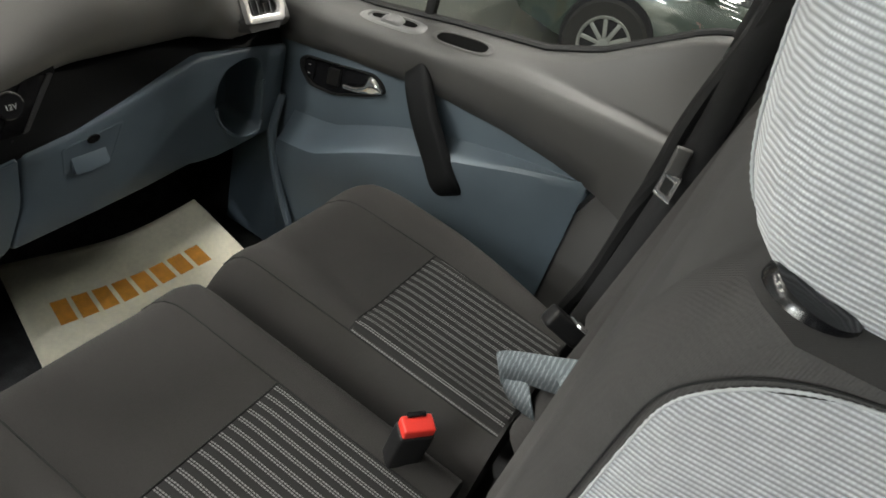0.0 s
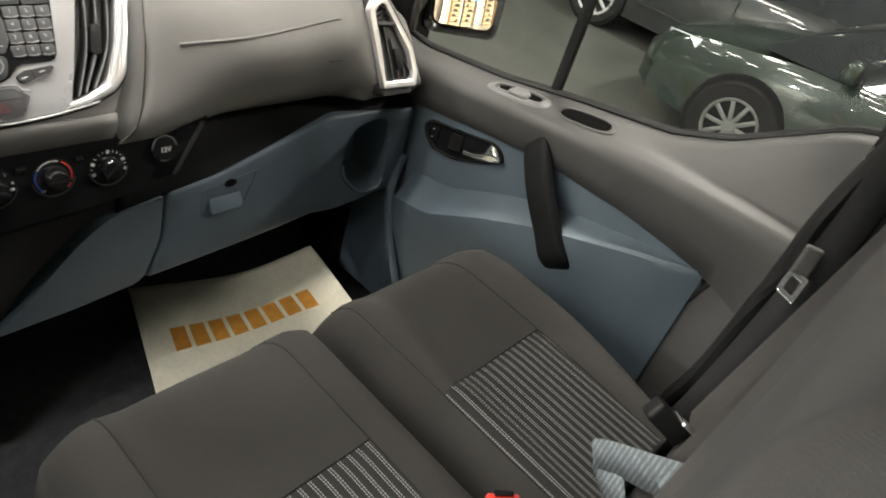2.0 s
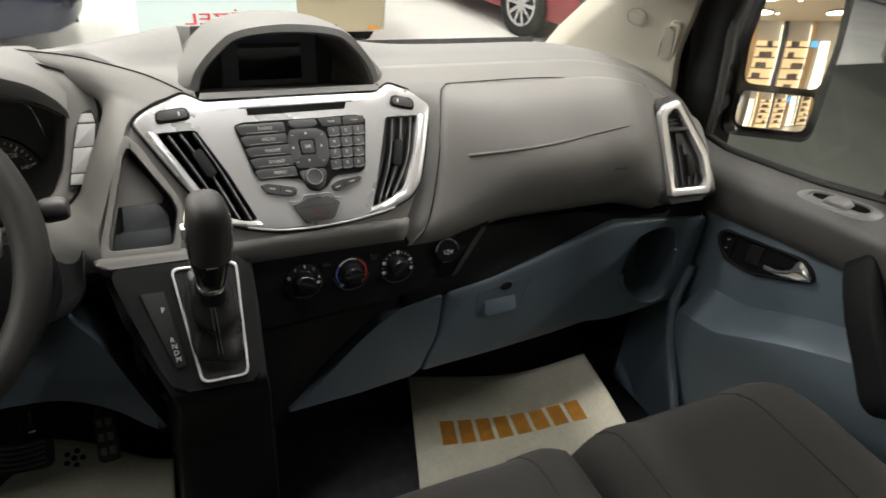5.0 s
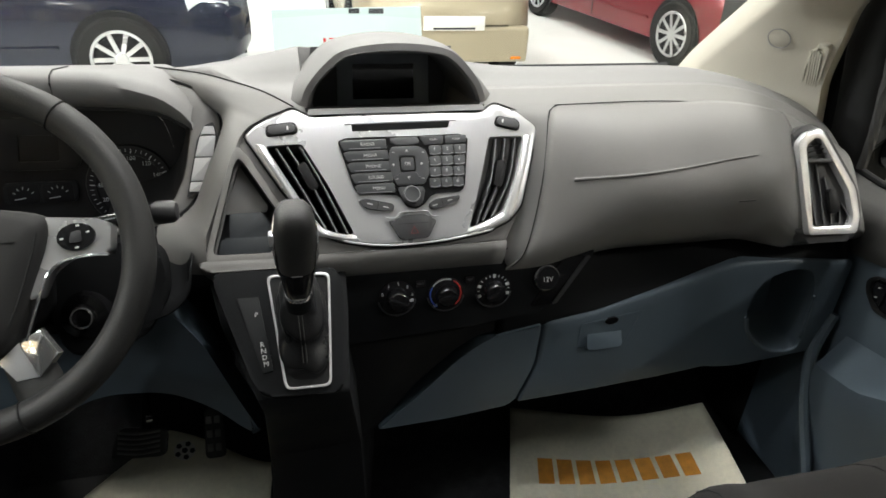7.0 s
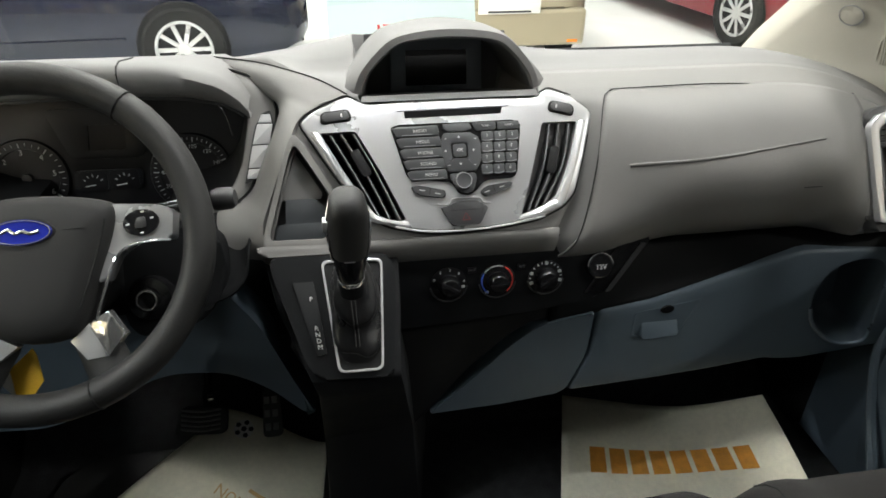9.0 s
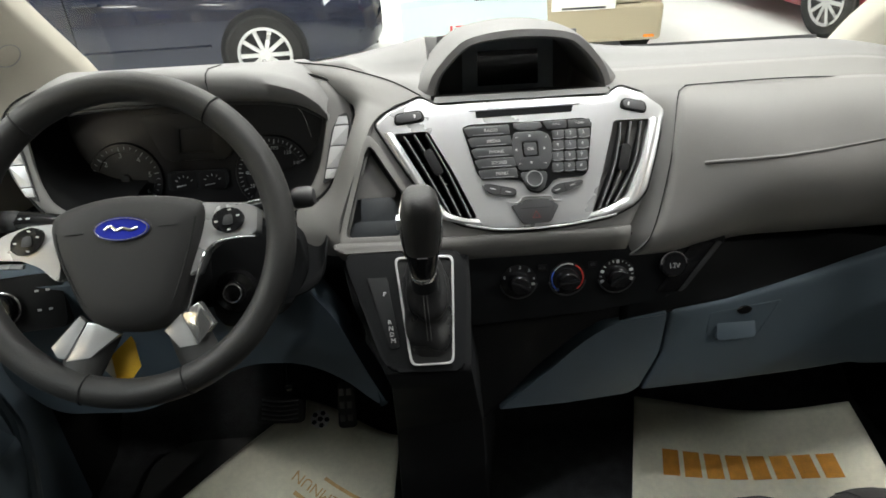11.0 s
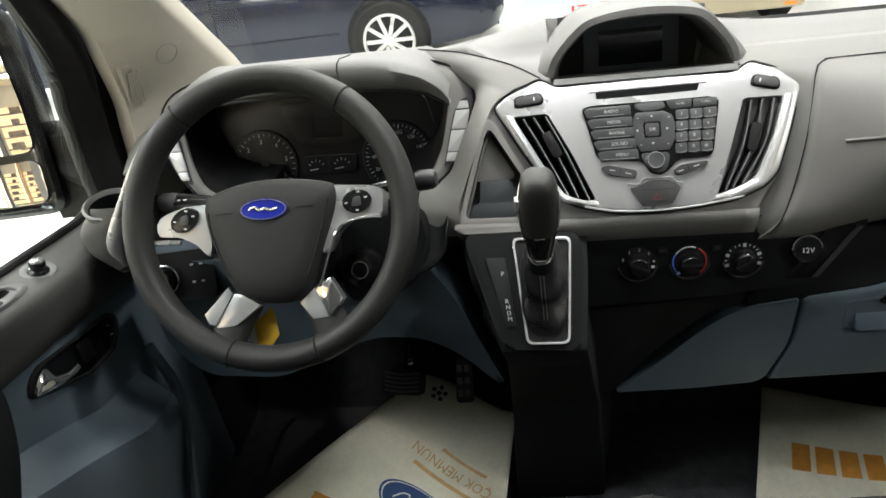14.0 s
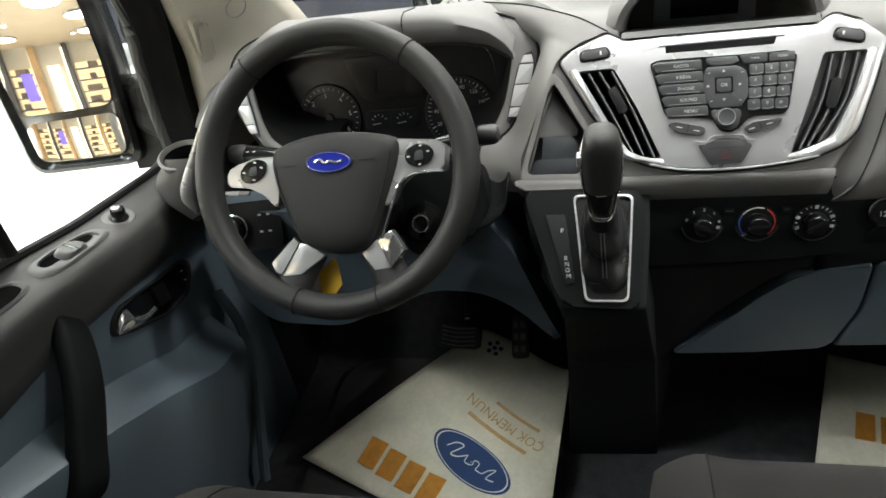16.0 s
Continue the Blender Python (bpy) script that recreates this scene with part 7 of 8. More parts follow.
def cushion_height(u, v, ztop):
    """Top of a cushion: u across and v from nose to back, both 0 to 1."""
    side = max(0.0, abs(2 * u - 1) - 0.62) / 0.38
    bolster = 0.012 * math.exp(-((abs(2 * u - 1) - 0.74) / 0.16) ** 2)
    nose = max(0.0, 1 - v / 0.20)
    tilt = -0.022 * v
    a, b = 0.055 * side ** 3.2, 0.085 * nose ** 2.6
    return ztop + tilt + bolster - max(a, b) - 0.30 * min(a, b)


def seat_bench(x0, x1, yf, yb, ztop, label, stripe=True, insert=None, taper=0.0):
    s = thing("van_seat", ((x0 + x1) / 2, (yf + yb) / 2, 0.02), label, "seat", "cab seats")
    nu, nv = 30, 30

    def top(u, v):
        bow = 0.012 * (abs(2 * u - 1)) ** 3
        y = yf + (yb - yf) * v - bow * (1 - v)
        inset = 0.010 * max(0, 1 - v / 0.16) ** 2
        x = x0 + (x1 - x0) * u + (inset if u < 0.5 else -inset) * abs(2 * u - 1)
        if u > 0.5:
            x -= (2 * u - 1) ** 2 * taper * (max(0, v - 0.45) ** 1.6 * 2.4 + max(0, 1 - v / 0.28) ** 2 * 0.9)
        return Vector((x, y, cushion_height(u, v, ztop)))

    rows = []
    for j in range(nv + 1):
        v = j / nv
        row = [Vector((top(0, v).x + 0.012, top(0, v).y, 0.26)), top(0, v) + Vector((-0.004, 0, -0.06))]
        row += [top(i / nu, v) for i in range(nu + 1)]
        row += [top(1, v) + Vector((0.004, 0, -0.06)), Vector((top(1, v).x - 0.012, top(1, v).y, 0.26))]
        rows.append(row)
    first = [Vector((p.x, p.y + 0.02, min(p.z, 0.27))) for p in rows[0]]
    part("seat_cushion", loft([first] + rows), SEAT, s, "dark grey cloth cushion", angle=60)
    iu0, iu1 = (insert[0] - x0) / (x1 - x0), (insert[1] - x0) / (x1 - x0)
    v0, v1 = insert[2], 0.99
    if stripe:
        part("striped_insert", sheet(lambda a, b: top(iu0 + (iu1 - iu0) * a, v0 + (v1 - v0) * b) + Vector((0, 0, 0.003 * min(1, a * 12, (1 - a) * 12, b * 12))), 18, 16), SEAT_STRIPE, s, "light striped cloth insert")
    for uu in (iu0, iu1):
        part("seam", sweep([top(uu, 0.03 + 0.95 * i / 24) + Vector((0, 0, 0.0004)) for i in range(25)], 0.0013, 6), SEAM, s)
    part("cross_seam", sweep([top(iu0 + (iu1 - iu0) * i / 12, v0) + Vector((0, 0, 0.0006)) for i in range(13)], 0.0013, 6), SEAM, s)
    part("seat_base", box((x1 - x0) * 0.9, abs(yb - yf) * 0.85, 0.24, pose((x0 + x1) / 2, (yf + yb) / 2 - 0.02, 0.14), 0.02), BLACK, s)
    return s


def backrest(s, x0, x1, yb, z0, z1, lean=0.40, insert=True, rest=True, side=False, head=None):
    """A padded back that leans from the cushion's rear edge, with its head rest."""
    w = x1 - x0

    def surf(u, v, off=0.0):
        z = z0 + (z1 - z0) * v
        y = yb - lean * (z - z0)
        e = abs(2 * u - 1)
        bol = 0.012 * math.exp(-((e - 0.80) / 0.16) ** 2)
        back = 0.012 * max(0, (e - 0.80) / 0.20) ** 2.5
        crown = (0.02 if side else 0.06) * max(0, (v - 0.88) / 0.12) ** 2.4
        narrow = 1 - 0.02 * v - (0.0 if side else 0.10) * max(0, (v - 0.86) / 0.14) ** 2
        return Vector(((x0 + x1) / 2 + (u - 0.5) * w * narrow, y + bol - back - crown + off, z + 0.4 * off))

    nu, nv = 28, 28
    rows = []
    for j in range(nv + 1):
        v = j / nv
        front = [surf(i / nu, v) for i in range(nu + 1)]
        behind = [Vector((front[-1].x - 0.01, front[-1].y - 0.11, front[-1].z)), Vector((front[0].x + 0.01, front[0].y - 0.11, front[0].z))]
        rows.append(front + behind)
    part("backrest", loft(rows), BACK_LIT if side else SEAT, s, "dark grey cloth backrest", angle=60)
    if insert:
        part("back_insert", sheet(lambda a, b: surf(0.19 + 0.62 * a, 0.02 + 0.80 * b, 0.004 * min(1, a * 14, (1 - a) * 14, (1 - b) * 12)), 20, 22), BACK_LIT, s, "plain cloth back panel")
    if side:
        # pale woven panel on the side that faces the cab aisle
        def flank(a, b):
            if b > 0.94:
                a = a + (1 - a) * 0.30 * (1 - math.sqrt(max(0.0, 1 - ((b - 0.94) / 0.06) ** 2)))
            e = surf(0.0, 0.05 + 0.925 * b)
            return Vector((e.x - 0.002 - 0.005 * min(1, 5 * a, 5 * (1 - a), 5 * (1 - b)) + 0.012 * a, e.y - 0.002 - 0.10 * a, e.z + 0.018 * a * b))

        part("side_panel", sheet(flank, 16, 60), BACK_CLOTH, s, "pale woven side panel")
        edge = spline([flank(0, 0.1 * i) for i in range(10)] + [flank(0, 0.94), flank(0, 0.965), flank(0, 0.985), flank(0, 0.996), flank(0, 1.0)] + [flank(0.2 + 0.2 * i, 1.0) for i in range(5)], 14)
        part("piping", sweep(edge, [0.0006 + 0.0003 * (i % 3 == 0) for i in range(len(edge))], 8), PALE_SEAM, s, "pale stitched piping")
        second = [p + Vector((-0.0006, 0.0040, 0.0020)) for p in edge]
        part("edge_seam", sweep(second, 0.0005, 6), SEAM, s)
        part("seam", sweep([surf(0.16, 0.06 + 0.76 * i / 24, 0.002) for i in range(25)], 0.0012, 6), SEAM, s)
    if rest:
        c = Vector(((x0 + x1) / 2, yb - lean * (z1 - z0) + 0.005, z1))
        hy, hz, hww = head or (c.y - 0.062, c.z + 0.010, 0.137)
        for k in (-1, 1):
            px, py = c.x + (0.138 if head else 0.055) * k, c.y - 0.038
            part("post", sweep([(px, py, c.z - 0.05), (px + 0.012 * k * -1, py - 0.010, hz + 0.07)], 0.005, 10), CHROME, s)
            part("post_collar", lathe([(0.006, 0.003), (0.012, 0.0028), (0.0160, 0.0012), (0.0178, -0.002), (0.0178, -0.012)], 24, pose(px, py, c.z + 0.002, 8, 0, 0)), GLOSS_BLACK, s, "dark post collar")
        hr = []
        for i in range(25):
            t = 0.5 - 0.5 * math.cos(math.pi * (0.04 + 0.92 * i / 24))
            z = hz + 0.232 * t
            bulge = (1 - abs(2 * t - 1) ** 4.5) ** 0.24
            hw, dp = hww * (0.78 + 0.22 * bulge), 0.067 * (0.10 + 0.90 * bulge)
            ring = []
            for q in range(48):
                a = 2 * math.pi * q / 48
                cx_, sy_ = math.cos(a), math.sin(a)
                k = (abs(cx_) ** 4.5 + abs(sy_) ** 4.5) ** (-1 / 4.5)
                ring.append(Vector((c.x + hw * cx_ * k, hy + 0.045 * t + dp * sy_ * k - 0.012 * (1 - cx_ ** 2) * (sy_ > 0), z)))
            hr.append(ring)
        head = part("head_rest", loft(hr), BACK_CLOTH, s, "pale ribbed cloth head rest", angle=60)
        pipe = [ring[7] + Vector((0.0004, 0.0006, 0)) for ring in hr[2:-2]]
        pipe2 = [ring[17] + Vector((-0.0004, 0.0006, 0)) for ring in hr[2:-2]]
        for pp in (pipe, pipe2):
            pp = spline(pp, 8)
            part("piping", sweep(pp, [0.0006 + 0.0003 * (i % 3 == 0) for i in range(len(pp))], 8), PALE_SEAM, head, "pale stitched piping")


outer_seat = seat_bench(0.310, 0.700, -0.478, -0.975, 0.462, "dark grey cloth passenger seat with striped insert beside the door", insert=(0.345, 0.582, 0.50), taper=0.10)
backrest(outer_seat, 0.325, 0.680, -0.990, 0.46, 0.99, lean=0.12, insert=False, rest=True)
middle_seat = seat_bench(-0.075, 0.302, -0.470, -0.965, 0.452, "dark grey cloth middle seat with striped insert and pale back panel", insert=(-0.015, 0.220, 0.50))
backrest(middle_seat, -0.047, 0.300, -1.010, 0.45, 0.998, lean=0.045, insert=True, rest=True, side=True, head=(-1.086, 0.992, 0.150))
driver_seat = seat_bench(-0.680, -0.250, -0.555, -1.10, 0.452, "dark grey cloth driver seat behind the steering wheel", insert=(-0.60, -0.33, 0.50))
backrest(driver_seat, -0.67, -0.26, -1.12, 0.46, 0.90, lean=0.30, insert=False, rest=True)

# ---- belts ----
buckle = thing("belt_buckle", (0.232, -0.895, 0.46), "black seat belt buckle with a red release", "belt buckle")
bk = pose(0.238, -0.895, 0.488, 6, 0, -40)
part("body", box(0.042, 0.026, 0.075, bk @ pose(0, 0, -0.022), 0.005, 3), BLACK, buckle)
part("release", box(0.038, 0.022, 0.014, bk @ pose(0, 0, 0.021), 0.003, 3), RED, buckle, "red release button")
part("slot", box(0.022, 0.006, 0.010, bk @ pose(0, 0.010, 0.026), 0.001), GLOSS_BLACK, buckle)
loop = thing("belt_strap", (0.36, -0.93, 0.47), "grey folded belt webbing lying on the seat", "seat belt")
part("sewn_end", box(0.004, 0.046, 0.05, pose(0.299, -1.028, 0.640, 0, 40, -40), 0.001), WEBBING, loop)


def ribbon(path, width, axis, mat, parent, name="webbing", thick=0.0025, pinch=0.0):
    a = Vector(axis).normalized() * width / 2
    line = spline(path, 6)
    k = [1 - pinch * math.sin(math.pi * min(1.0, 0.9 * i / (len(line) - 1))) ** 1.5 for i in range(len(line))]
    return part(name, loft([[p - a * f, p + a * f] for p, f in zip(line, k)], closed=False, caps=False), mat, parent, solid=thick)


ribbon([(0.292, -1.033, 0.652), (0.315, -1.006, 0.618), (0.342, -0.975, 0.580), (0.366, -0.948, 0.546), (0.380, -0.932, 0.523), (0.384, -0.930, 0.510), (0.378, -0.940, 0.502), (0.360, -0.962, 0.512), (0.338, -0.985, 0.535)], 0.046, (0.30, 0.62, 0.72), WEBBING, loop, pinch=0.25)
anchor = thing("belt_anchor", (0.45, -0.93, 0.47), "dark metal belt tongue beside the seat back", "seat belt")
am = pose(0.500, -0.965, 0.530, 30, 20, 35)
part("body", box(0.030, 0.060, 0.030, am, 0.007, 3), BLACK, anchor)
part("tongue", frame_ring(round_poly([(-0.018, -0.030), (0.018, -0.030), (0.018, 0.03), (-0.018, 0.03)], 0.006), round_poly([(-0.010, -0.02), (0.010, -0.02), (0.010, 0.012), (-0.010, 0.012)], 0.004), 0.004, am @ pose(-0.01, -0.03, 0.018)), CHROME, anchor, "bright tongue plate")
belt = thing("seat_belt", (0.80, -0.99, 0.30), "black seat belt hung on the door pillar with a metal tongue", "seat belt")
ribbon([(0.800, -0.985, 1.30), (0.805, -0.990, 1.0), (0.800, -0.995, 0.76), (0.790, -0.990, 0.60), (0.775, -0.975, 0.40), (0.76, -0.955, 0.22)], 0.047, (0.15, 1, 0.1), BLACK_WEB, belt)
part("tongue_grip", box(0.012, 0.026, 0.046, pose(0.772, -0.978, 0.702, 0, 10, 18), 0.005, 3), DOOR_GREY, belt, "grey tongue grip")
part("tongue_plate", frame_ring(round_poly([(-0.017, -0.022), (0.017, -0.022), (0.017, 0.022), (-0.017, 0.022)], 0.004), round_poly([(-0.009, -0.013), (0.009, -0.013), (0.009, 0.012), (-0.009, 0.012)], 0.002), 0.003, pose(0.765, -0.982, 0.662, 90, 0, 62), 0.0006), CHROME, belt, "bright metal tongue plate")
pil = part("pillar_cover", loft([[(0.86, -0.94, 0.02), (0.81, -0.95, 0.02), (0.80, -1.10, 0.02), (0.86, -1.10, 0.02)], [(0.87, -0.95, 0.70), (0.822, -0.965, 0.70), (0.81, -1.10, 0.70), (0.87, -1.10, 0.70)], [(0.84, -0.99, 1.42), (0.76, -1.0, 1.42), (0.76, -1.12, 1.42), (0.84, -1.12, 1.42)]]), BLACK)
tagged(pil, "dark plastic door pillar cover", "pillar trim", kind="structure")

# ---- paper mats ----


def paper_mat(name, corners, label, wave):
    t = thing(name, sum((Vector(c) for c in corners), Vector()) / 4, label, "paper mat", "paper mats")
    a, b, c, d = (Vector(p) for p in corners)  # front left, front right, back right, back left

    def at(u, v, lift=0.0):
        p = a.lerp(b, u).lerp(d.lerp(c, u), v)
        return p + Vector((0, 0, lift + wave(u, v)))

    part("sheet", sheet(at, 26, 26), PAPER, t, "cream paper sheet", solid=0.0012)
    return t, at


pass_mat, pm = paper_mat("paper_mat", [(0.300, 0.015, 0.085), (0.662, -0.118, 0.160), (0.70, -0.42, 0.03), (0.165, -0.42, 0.03)], "cream paper floor mat with orange print on the passenger floor",
                         lambda u, v: -0.028 * math.sin(math.pi * u) * (1 - v) ** 2 + 0.004 * math.sin(7 * u + 5 * v))


def ink_block(at, u0, u1, v0, v1, mat, parent, lift=0.0022, name="print_bar"):
    return part(name, sheet(lambda a, b: at(u0 + (u1 - u0) * a, v0 + (v1 - v0) * b, lift), 3, 4), mat, parent)


for i in range(8):
    u0 = 0.128 + 0.0905 * i
    ink_block(pm, u0, u0 + 0.070, 0.285 + 0.002 * i, 0.415 + 0.003 * i, ORANGE_INK, pass_mat)

drv_mat, dm_ = paper_mat("paper_mat", [(-0.385, 0.035, 0.125), (-0.196, -0.035, 0.085), (-0.232, -0.46, 0.03), (-0.735, -0.255, 0.03)], "cream paper floor mat with blue oval print below the pedals",
                         lambda u, v: 0.012 * math.sin(5.2 * u + 3 * v) * (1 - 0.6 * v) - 0.012 * math.sin(math.pi * u) * (1 - v))


def mat_frame(at, u, v, spin=0.0, lift=0.003):
    """A pose that lies on a sheet, its x along u."""
    p = at(u, v, lift)
    x = (at(u + 0.02, v, lift) - at(u - 0.02, v, lift)).normalized()
    y = (at(u, v - 0.02, lift) - at(u, v + 0.02, lift)).normalized()
    z = x.cross(y).normalized()
    y = z.cross(x)
    m = Matrix((x, y, z)).transposed().to_4x4()
    m.translation = p
    return m @ pose(0, 0, 0, 0, 0, spin)


MAT_TREE = BVHTree.FromPolygons([dm_(i / 26, j / 26) for j in range(27) for i in range(27)], [(27 * j + i, 27 * j + i + 1, 27 * j + i + 28, 27 * j + i + 27) for j in range(26) for i in range(26)])


def drape(ob, lift):
    """Lets printing follow the creased paper below it."""
    for v in ob.data.vertices:
        hit = MAT_TREE.ray_cast(v.co + Vector((0, 0, 0.3)), Vector((0, 0, -1)))[0]
        if hit:
            v.co = hit + Vector((0, 0, lift))
    return ob


om = mat_frame(dm_, 0.60, 0.665, -16)
oval = drape(part("oval_print", loft([[om @ Vector((0.098 * k * math.cos(a), 0.041 * k * math.sin(a), 0)) for a in [2 * math.pi * i / 40 for i in range(40)]] for k in (1.0, 0.75, 0.5, 0.25, 0.02)], caps=False), BLUE_INK, drv_mat, "blue oval print"), 0.0022)
drape(part("oval_line", loft([[om @ Vector((0.098 * k * math.cos(a), 0.041 * k * math.sin(a), 0)) for a in [2 * math.pi * i / 40 for i in range(40)]] for k in (0.94, 0.905)], caps=False), WHITE_INK, oval), 0.0028)
for line, w in (([(-0.062, -0.006), (-0.050, 0.012), (-0.034, 0.014), (-0.044, -0.012), (-0.030, -0.010), (-0.014, 0.006)], 0.0028), ([(-0.014, 0.006), (-0.010, -0.008), (0.006, -0.004), (0.004, 0.006), (0.016, 0.007), (0.018, -0.007)], 0.0022), ([(0.018, -0.007), (0.034, -0.005), (0.040, 0.007), (0.052, 0.016), (0.047, -0.007), (0.064, -0.004)], 0.0024)):
    curve = spline([Vector((*p, 0)) for p in line], 5)
    side = [Vector((-(b - a).y, (b - a).x, 0)).normalized() * w for a, b in zip(curve, curve[1:] + [curve[-1] * 2 - curve[-2]])]
    drape(part("oval_flourish", loft([[om @ (p + q * k) for p, q in zip(curve, side)] for k in (-0.5, 0.5)], closed=False, caps=False), WHITE_INK, oval), 0.0028)
bm_ = mat_frame(dm_, 0.66, 0.42, 166, 0.006)
drape(word("slogan", "ÇOK MEMNUN", 0.030, bm_, PALE_INK, drv_mat, wide=0.95), 0.0022)
for lx, ly, lw, lh in ((0.0, 0.027, 0.15, 0.008), (-0.01, -0.027, 0.11, 0.007)):
    drape(part("print_line", sheet(lambda a, b: bm_ @ Vector((lx + (a - 0.5) * lw, ly + (b - 0.5) * lh, 0)), 14, 1), PALE_INK, drv_mat), 0.0022)
for i in range(4):
    m = mat_frame(dm_, 0.21 + 0.102 * i, 0.83 + 0.012 * i, 180, 0.004)
    drape(part("print_bar", sheet(lambda a, b: m @ Vector(((a - 0.5) * 0.040, (b - 0.5) * 0.060, 0)), 4, 6), ORANGE_INK, drv_mat), 0.0022)
ball_m = mat_frame(dm_, 0.28, 0.085, 20, 0.004)
ball = part("ball_print", extr(circle(0.019, 24), 0.0005, ball_m), WHITE_INK, drv_mat, "black and white ball print")
for i in range(5):
    a = 2 * math.pi * i / 5
    part("ball_patch", extr(circle(0.0055, 5, 0.0135 * math.cos(a), 0.0135 * math.sin(a)), 0.0004, ball_m @ pose(0, 0, 0.0006)), BLACK_INK, ball)
part("ball_patch", extr(circle(0.006, 5), 0.0004, ball_m @ pose(0, 0, 0.0006)), BLACK_INK, ball)
mat_r = part("rubber_mat", extr(round_poly([(-0.72, -0.52), (-0.21, -0.52), (-0.21, 0.02), (-0.30, 0.05), (-0.66, 0.05), (-0.72, 0.0)], 0.03), 0.012, pose(0, 0, 0.014), 0.003), RUBBER)
tagged(mat_r, "black rubber driver floor mat", "floor mat")
part("stitched_edge", sweep(spline([(-0.60, -0.10, 0.016), (-0.42, -0.10, 0.016), (-0.405, -0.085, 0.016), (-0.405, 0.04, 0.016)], 5), 0.0016, 6), CHARCOAL, mat_r)

# ---- windscreen sheet ----
notice = thing("window_notice", (0.015, 0.44, 0.75), "pale paper notice with red lettering stuck inside the windscreen", "notice")
nm_ = pose(0.016, 0.415, 0.786, 68, 0, 0)
PALE_SHEET = thin_paper("pale_notice_paper", (0.74, 0.82, 0.82))
part("sheet", extr([(-0.152, -0.06), (0.150, -0.06), (0.150, 0.050), (-0.152, 0.042)], 0.0008, nm_), PALE_SHEET, notice)
word("red_word", "DİZEL", 0.030, nm_ @ pose(0.004, -0.024, 0.0008), RED_INK, notice, mirror=True, wide=1.75)
for i, w in enumerate((0.022, 0.030)):
    part("black_bar", box(w, 0.010, 0.0004, nm_ @ pose(0.012 + 0.045 * i, 0.040, 0.0008), 0), BLACK_INK, notice)

# ---- showroom ----
FLOOR_WHITE = material("polished_white_floor", (0.72, 0.72, 0.70), 0.22, var=0.03, vscale=2, bump=0.05, bscale=60)
GREY_FLOOR = material("grey_green_floor", (0.050, 0.053, 0.046), 0.5, var=0.12, vscale=1.5, bump=0.2, bscale=60)
WALL = material("showroom_wall", (0.62, 0.58, 0.50), 0.8, var=0.06, vscale=1.5, bump=0.1)
WARM_WALL = material("warm_shop_wall", (0.55, 0.36, 0.18), 0.7, var=0.15, vscale=2, bump=0.1)
DARK_WALL = material("dark_showroom_wall", (0.10, 0.10, 0.105), 0.6, var=0.2, vscale=1.2, bump=0.1)
ground = part("ground", box(60, 60, 0.10, pose(0, 0, GROUND - 0.05), 0), FLOOR_WHITE)
tagged(ground, "polished white showroom floor", "floor", kind="structure")
side_floor = part("pavement", box(10.6, 13.2, 0.02, pose(6.6, -2.8, GROUND + 0.006), 0.002), GREY_FLOOR)
tagged(side_floor, "matt grey green floor area beside the van", "floor", kind="structure")
ceil = part("ceiling_showroom", box(24, 26, 0.1, pose(0, 0, 4.1), 0), DARK_WALL)
tagged(ceil, "dark showroom ceiling", "ceiling", kind="structure")
soffit = part("ceiling_soffit", box(23.6, 9.2, 0.06, pose(0, -8.3, 3.03), 0), material("warm_soffit", (0.70, 0.58, 0.42), 0.8, var=0.05, vscale=1, bump=0.1))
tagged(soffit, "pale warm ceiling over the shop front", "ceiling", kind="structure")
for nm, sz, at, mt in (("wall_north", (24, 0.2, 4.7), (0, 12.0, 1.75), DARK_WALL), ("wall_south", (24, 0.2, 4.7), (0, -13.0, 1.75), WALL), ("wall_east", (0.2, 25, 4.7), (12, -0.5, 1.75), DARK_WALL), ("wall_west", (0.2, 25, 4.7), (-12, -0.5, 1.75), WALL)):
    w = part(nm, box(*sz, pose(*at), 0), mt)
    tagged(w, "plain showroom wall", "wall", kind="structure")
low_wall = thing("partition", (0, 9.0, GROUND), "grey glazed partition with dark posts across the showroom", "partition")
part("base_panel", box(9.0, 0.08, 0.5, pose(-1.5, 9.0, GROUND + 0.25), 0.01), DARK_WALL, low_wall)
for i in range(7):
    part("post", box(0.09, 0.10, 3.2, pose(-6.0 + 1.5 * i, 8.98, GROUND + 1.6), 0.01), CHARCOAL, low_wall)
part("pane", box(9.0, 0.02, 2.6, pose(-1.5, 9.0, GROUND + 1.8), 0), material("partition_grey", (0.18, 0.19, 0.20), 0.2, var=0.2, vscale=1.5, bump=0.0), low_wall)

PANEL = emission("lit_panel", (1.0, 0.93, 0.82), 40.0)
LIT_SHELF = emission("lit_shop_front", (1.0, 0.74, 0.42), 0.75)
WHITE_LIT = emission("white_lit_panel", (1.0, 0.90, 0.72), 2.2)
DISC_LIT = emission("lit_ceiling_disc", (1.0, 0.90, 0.74), 9.0)
BLUE_SIGN = emission("blue_lit_sign", (0.05, 0.30, 0.90), 2.0)
VIOLET_SIGN = emission("violet_lit_sign", (0.14, 0.10, 0.55), 1.5)
GOODS = material("mixed_dark_goods", (0.16, 0.12, 0.09), 0.5, var=0.6, vscale=6, bump=0.2)
shop = thing("shop_front", (0, -12.6, GROUND), "warm lit shop front with shelves and posts", "shop front")
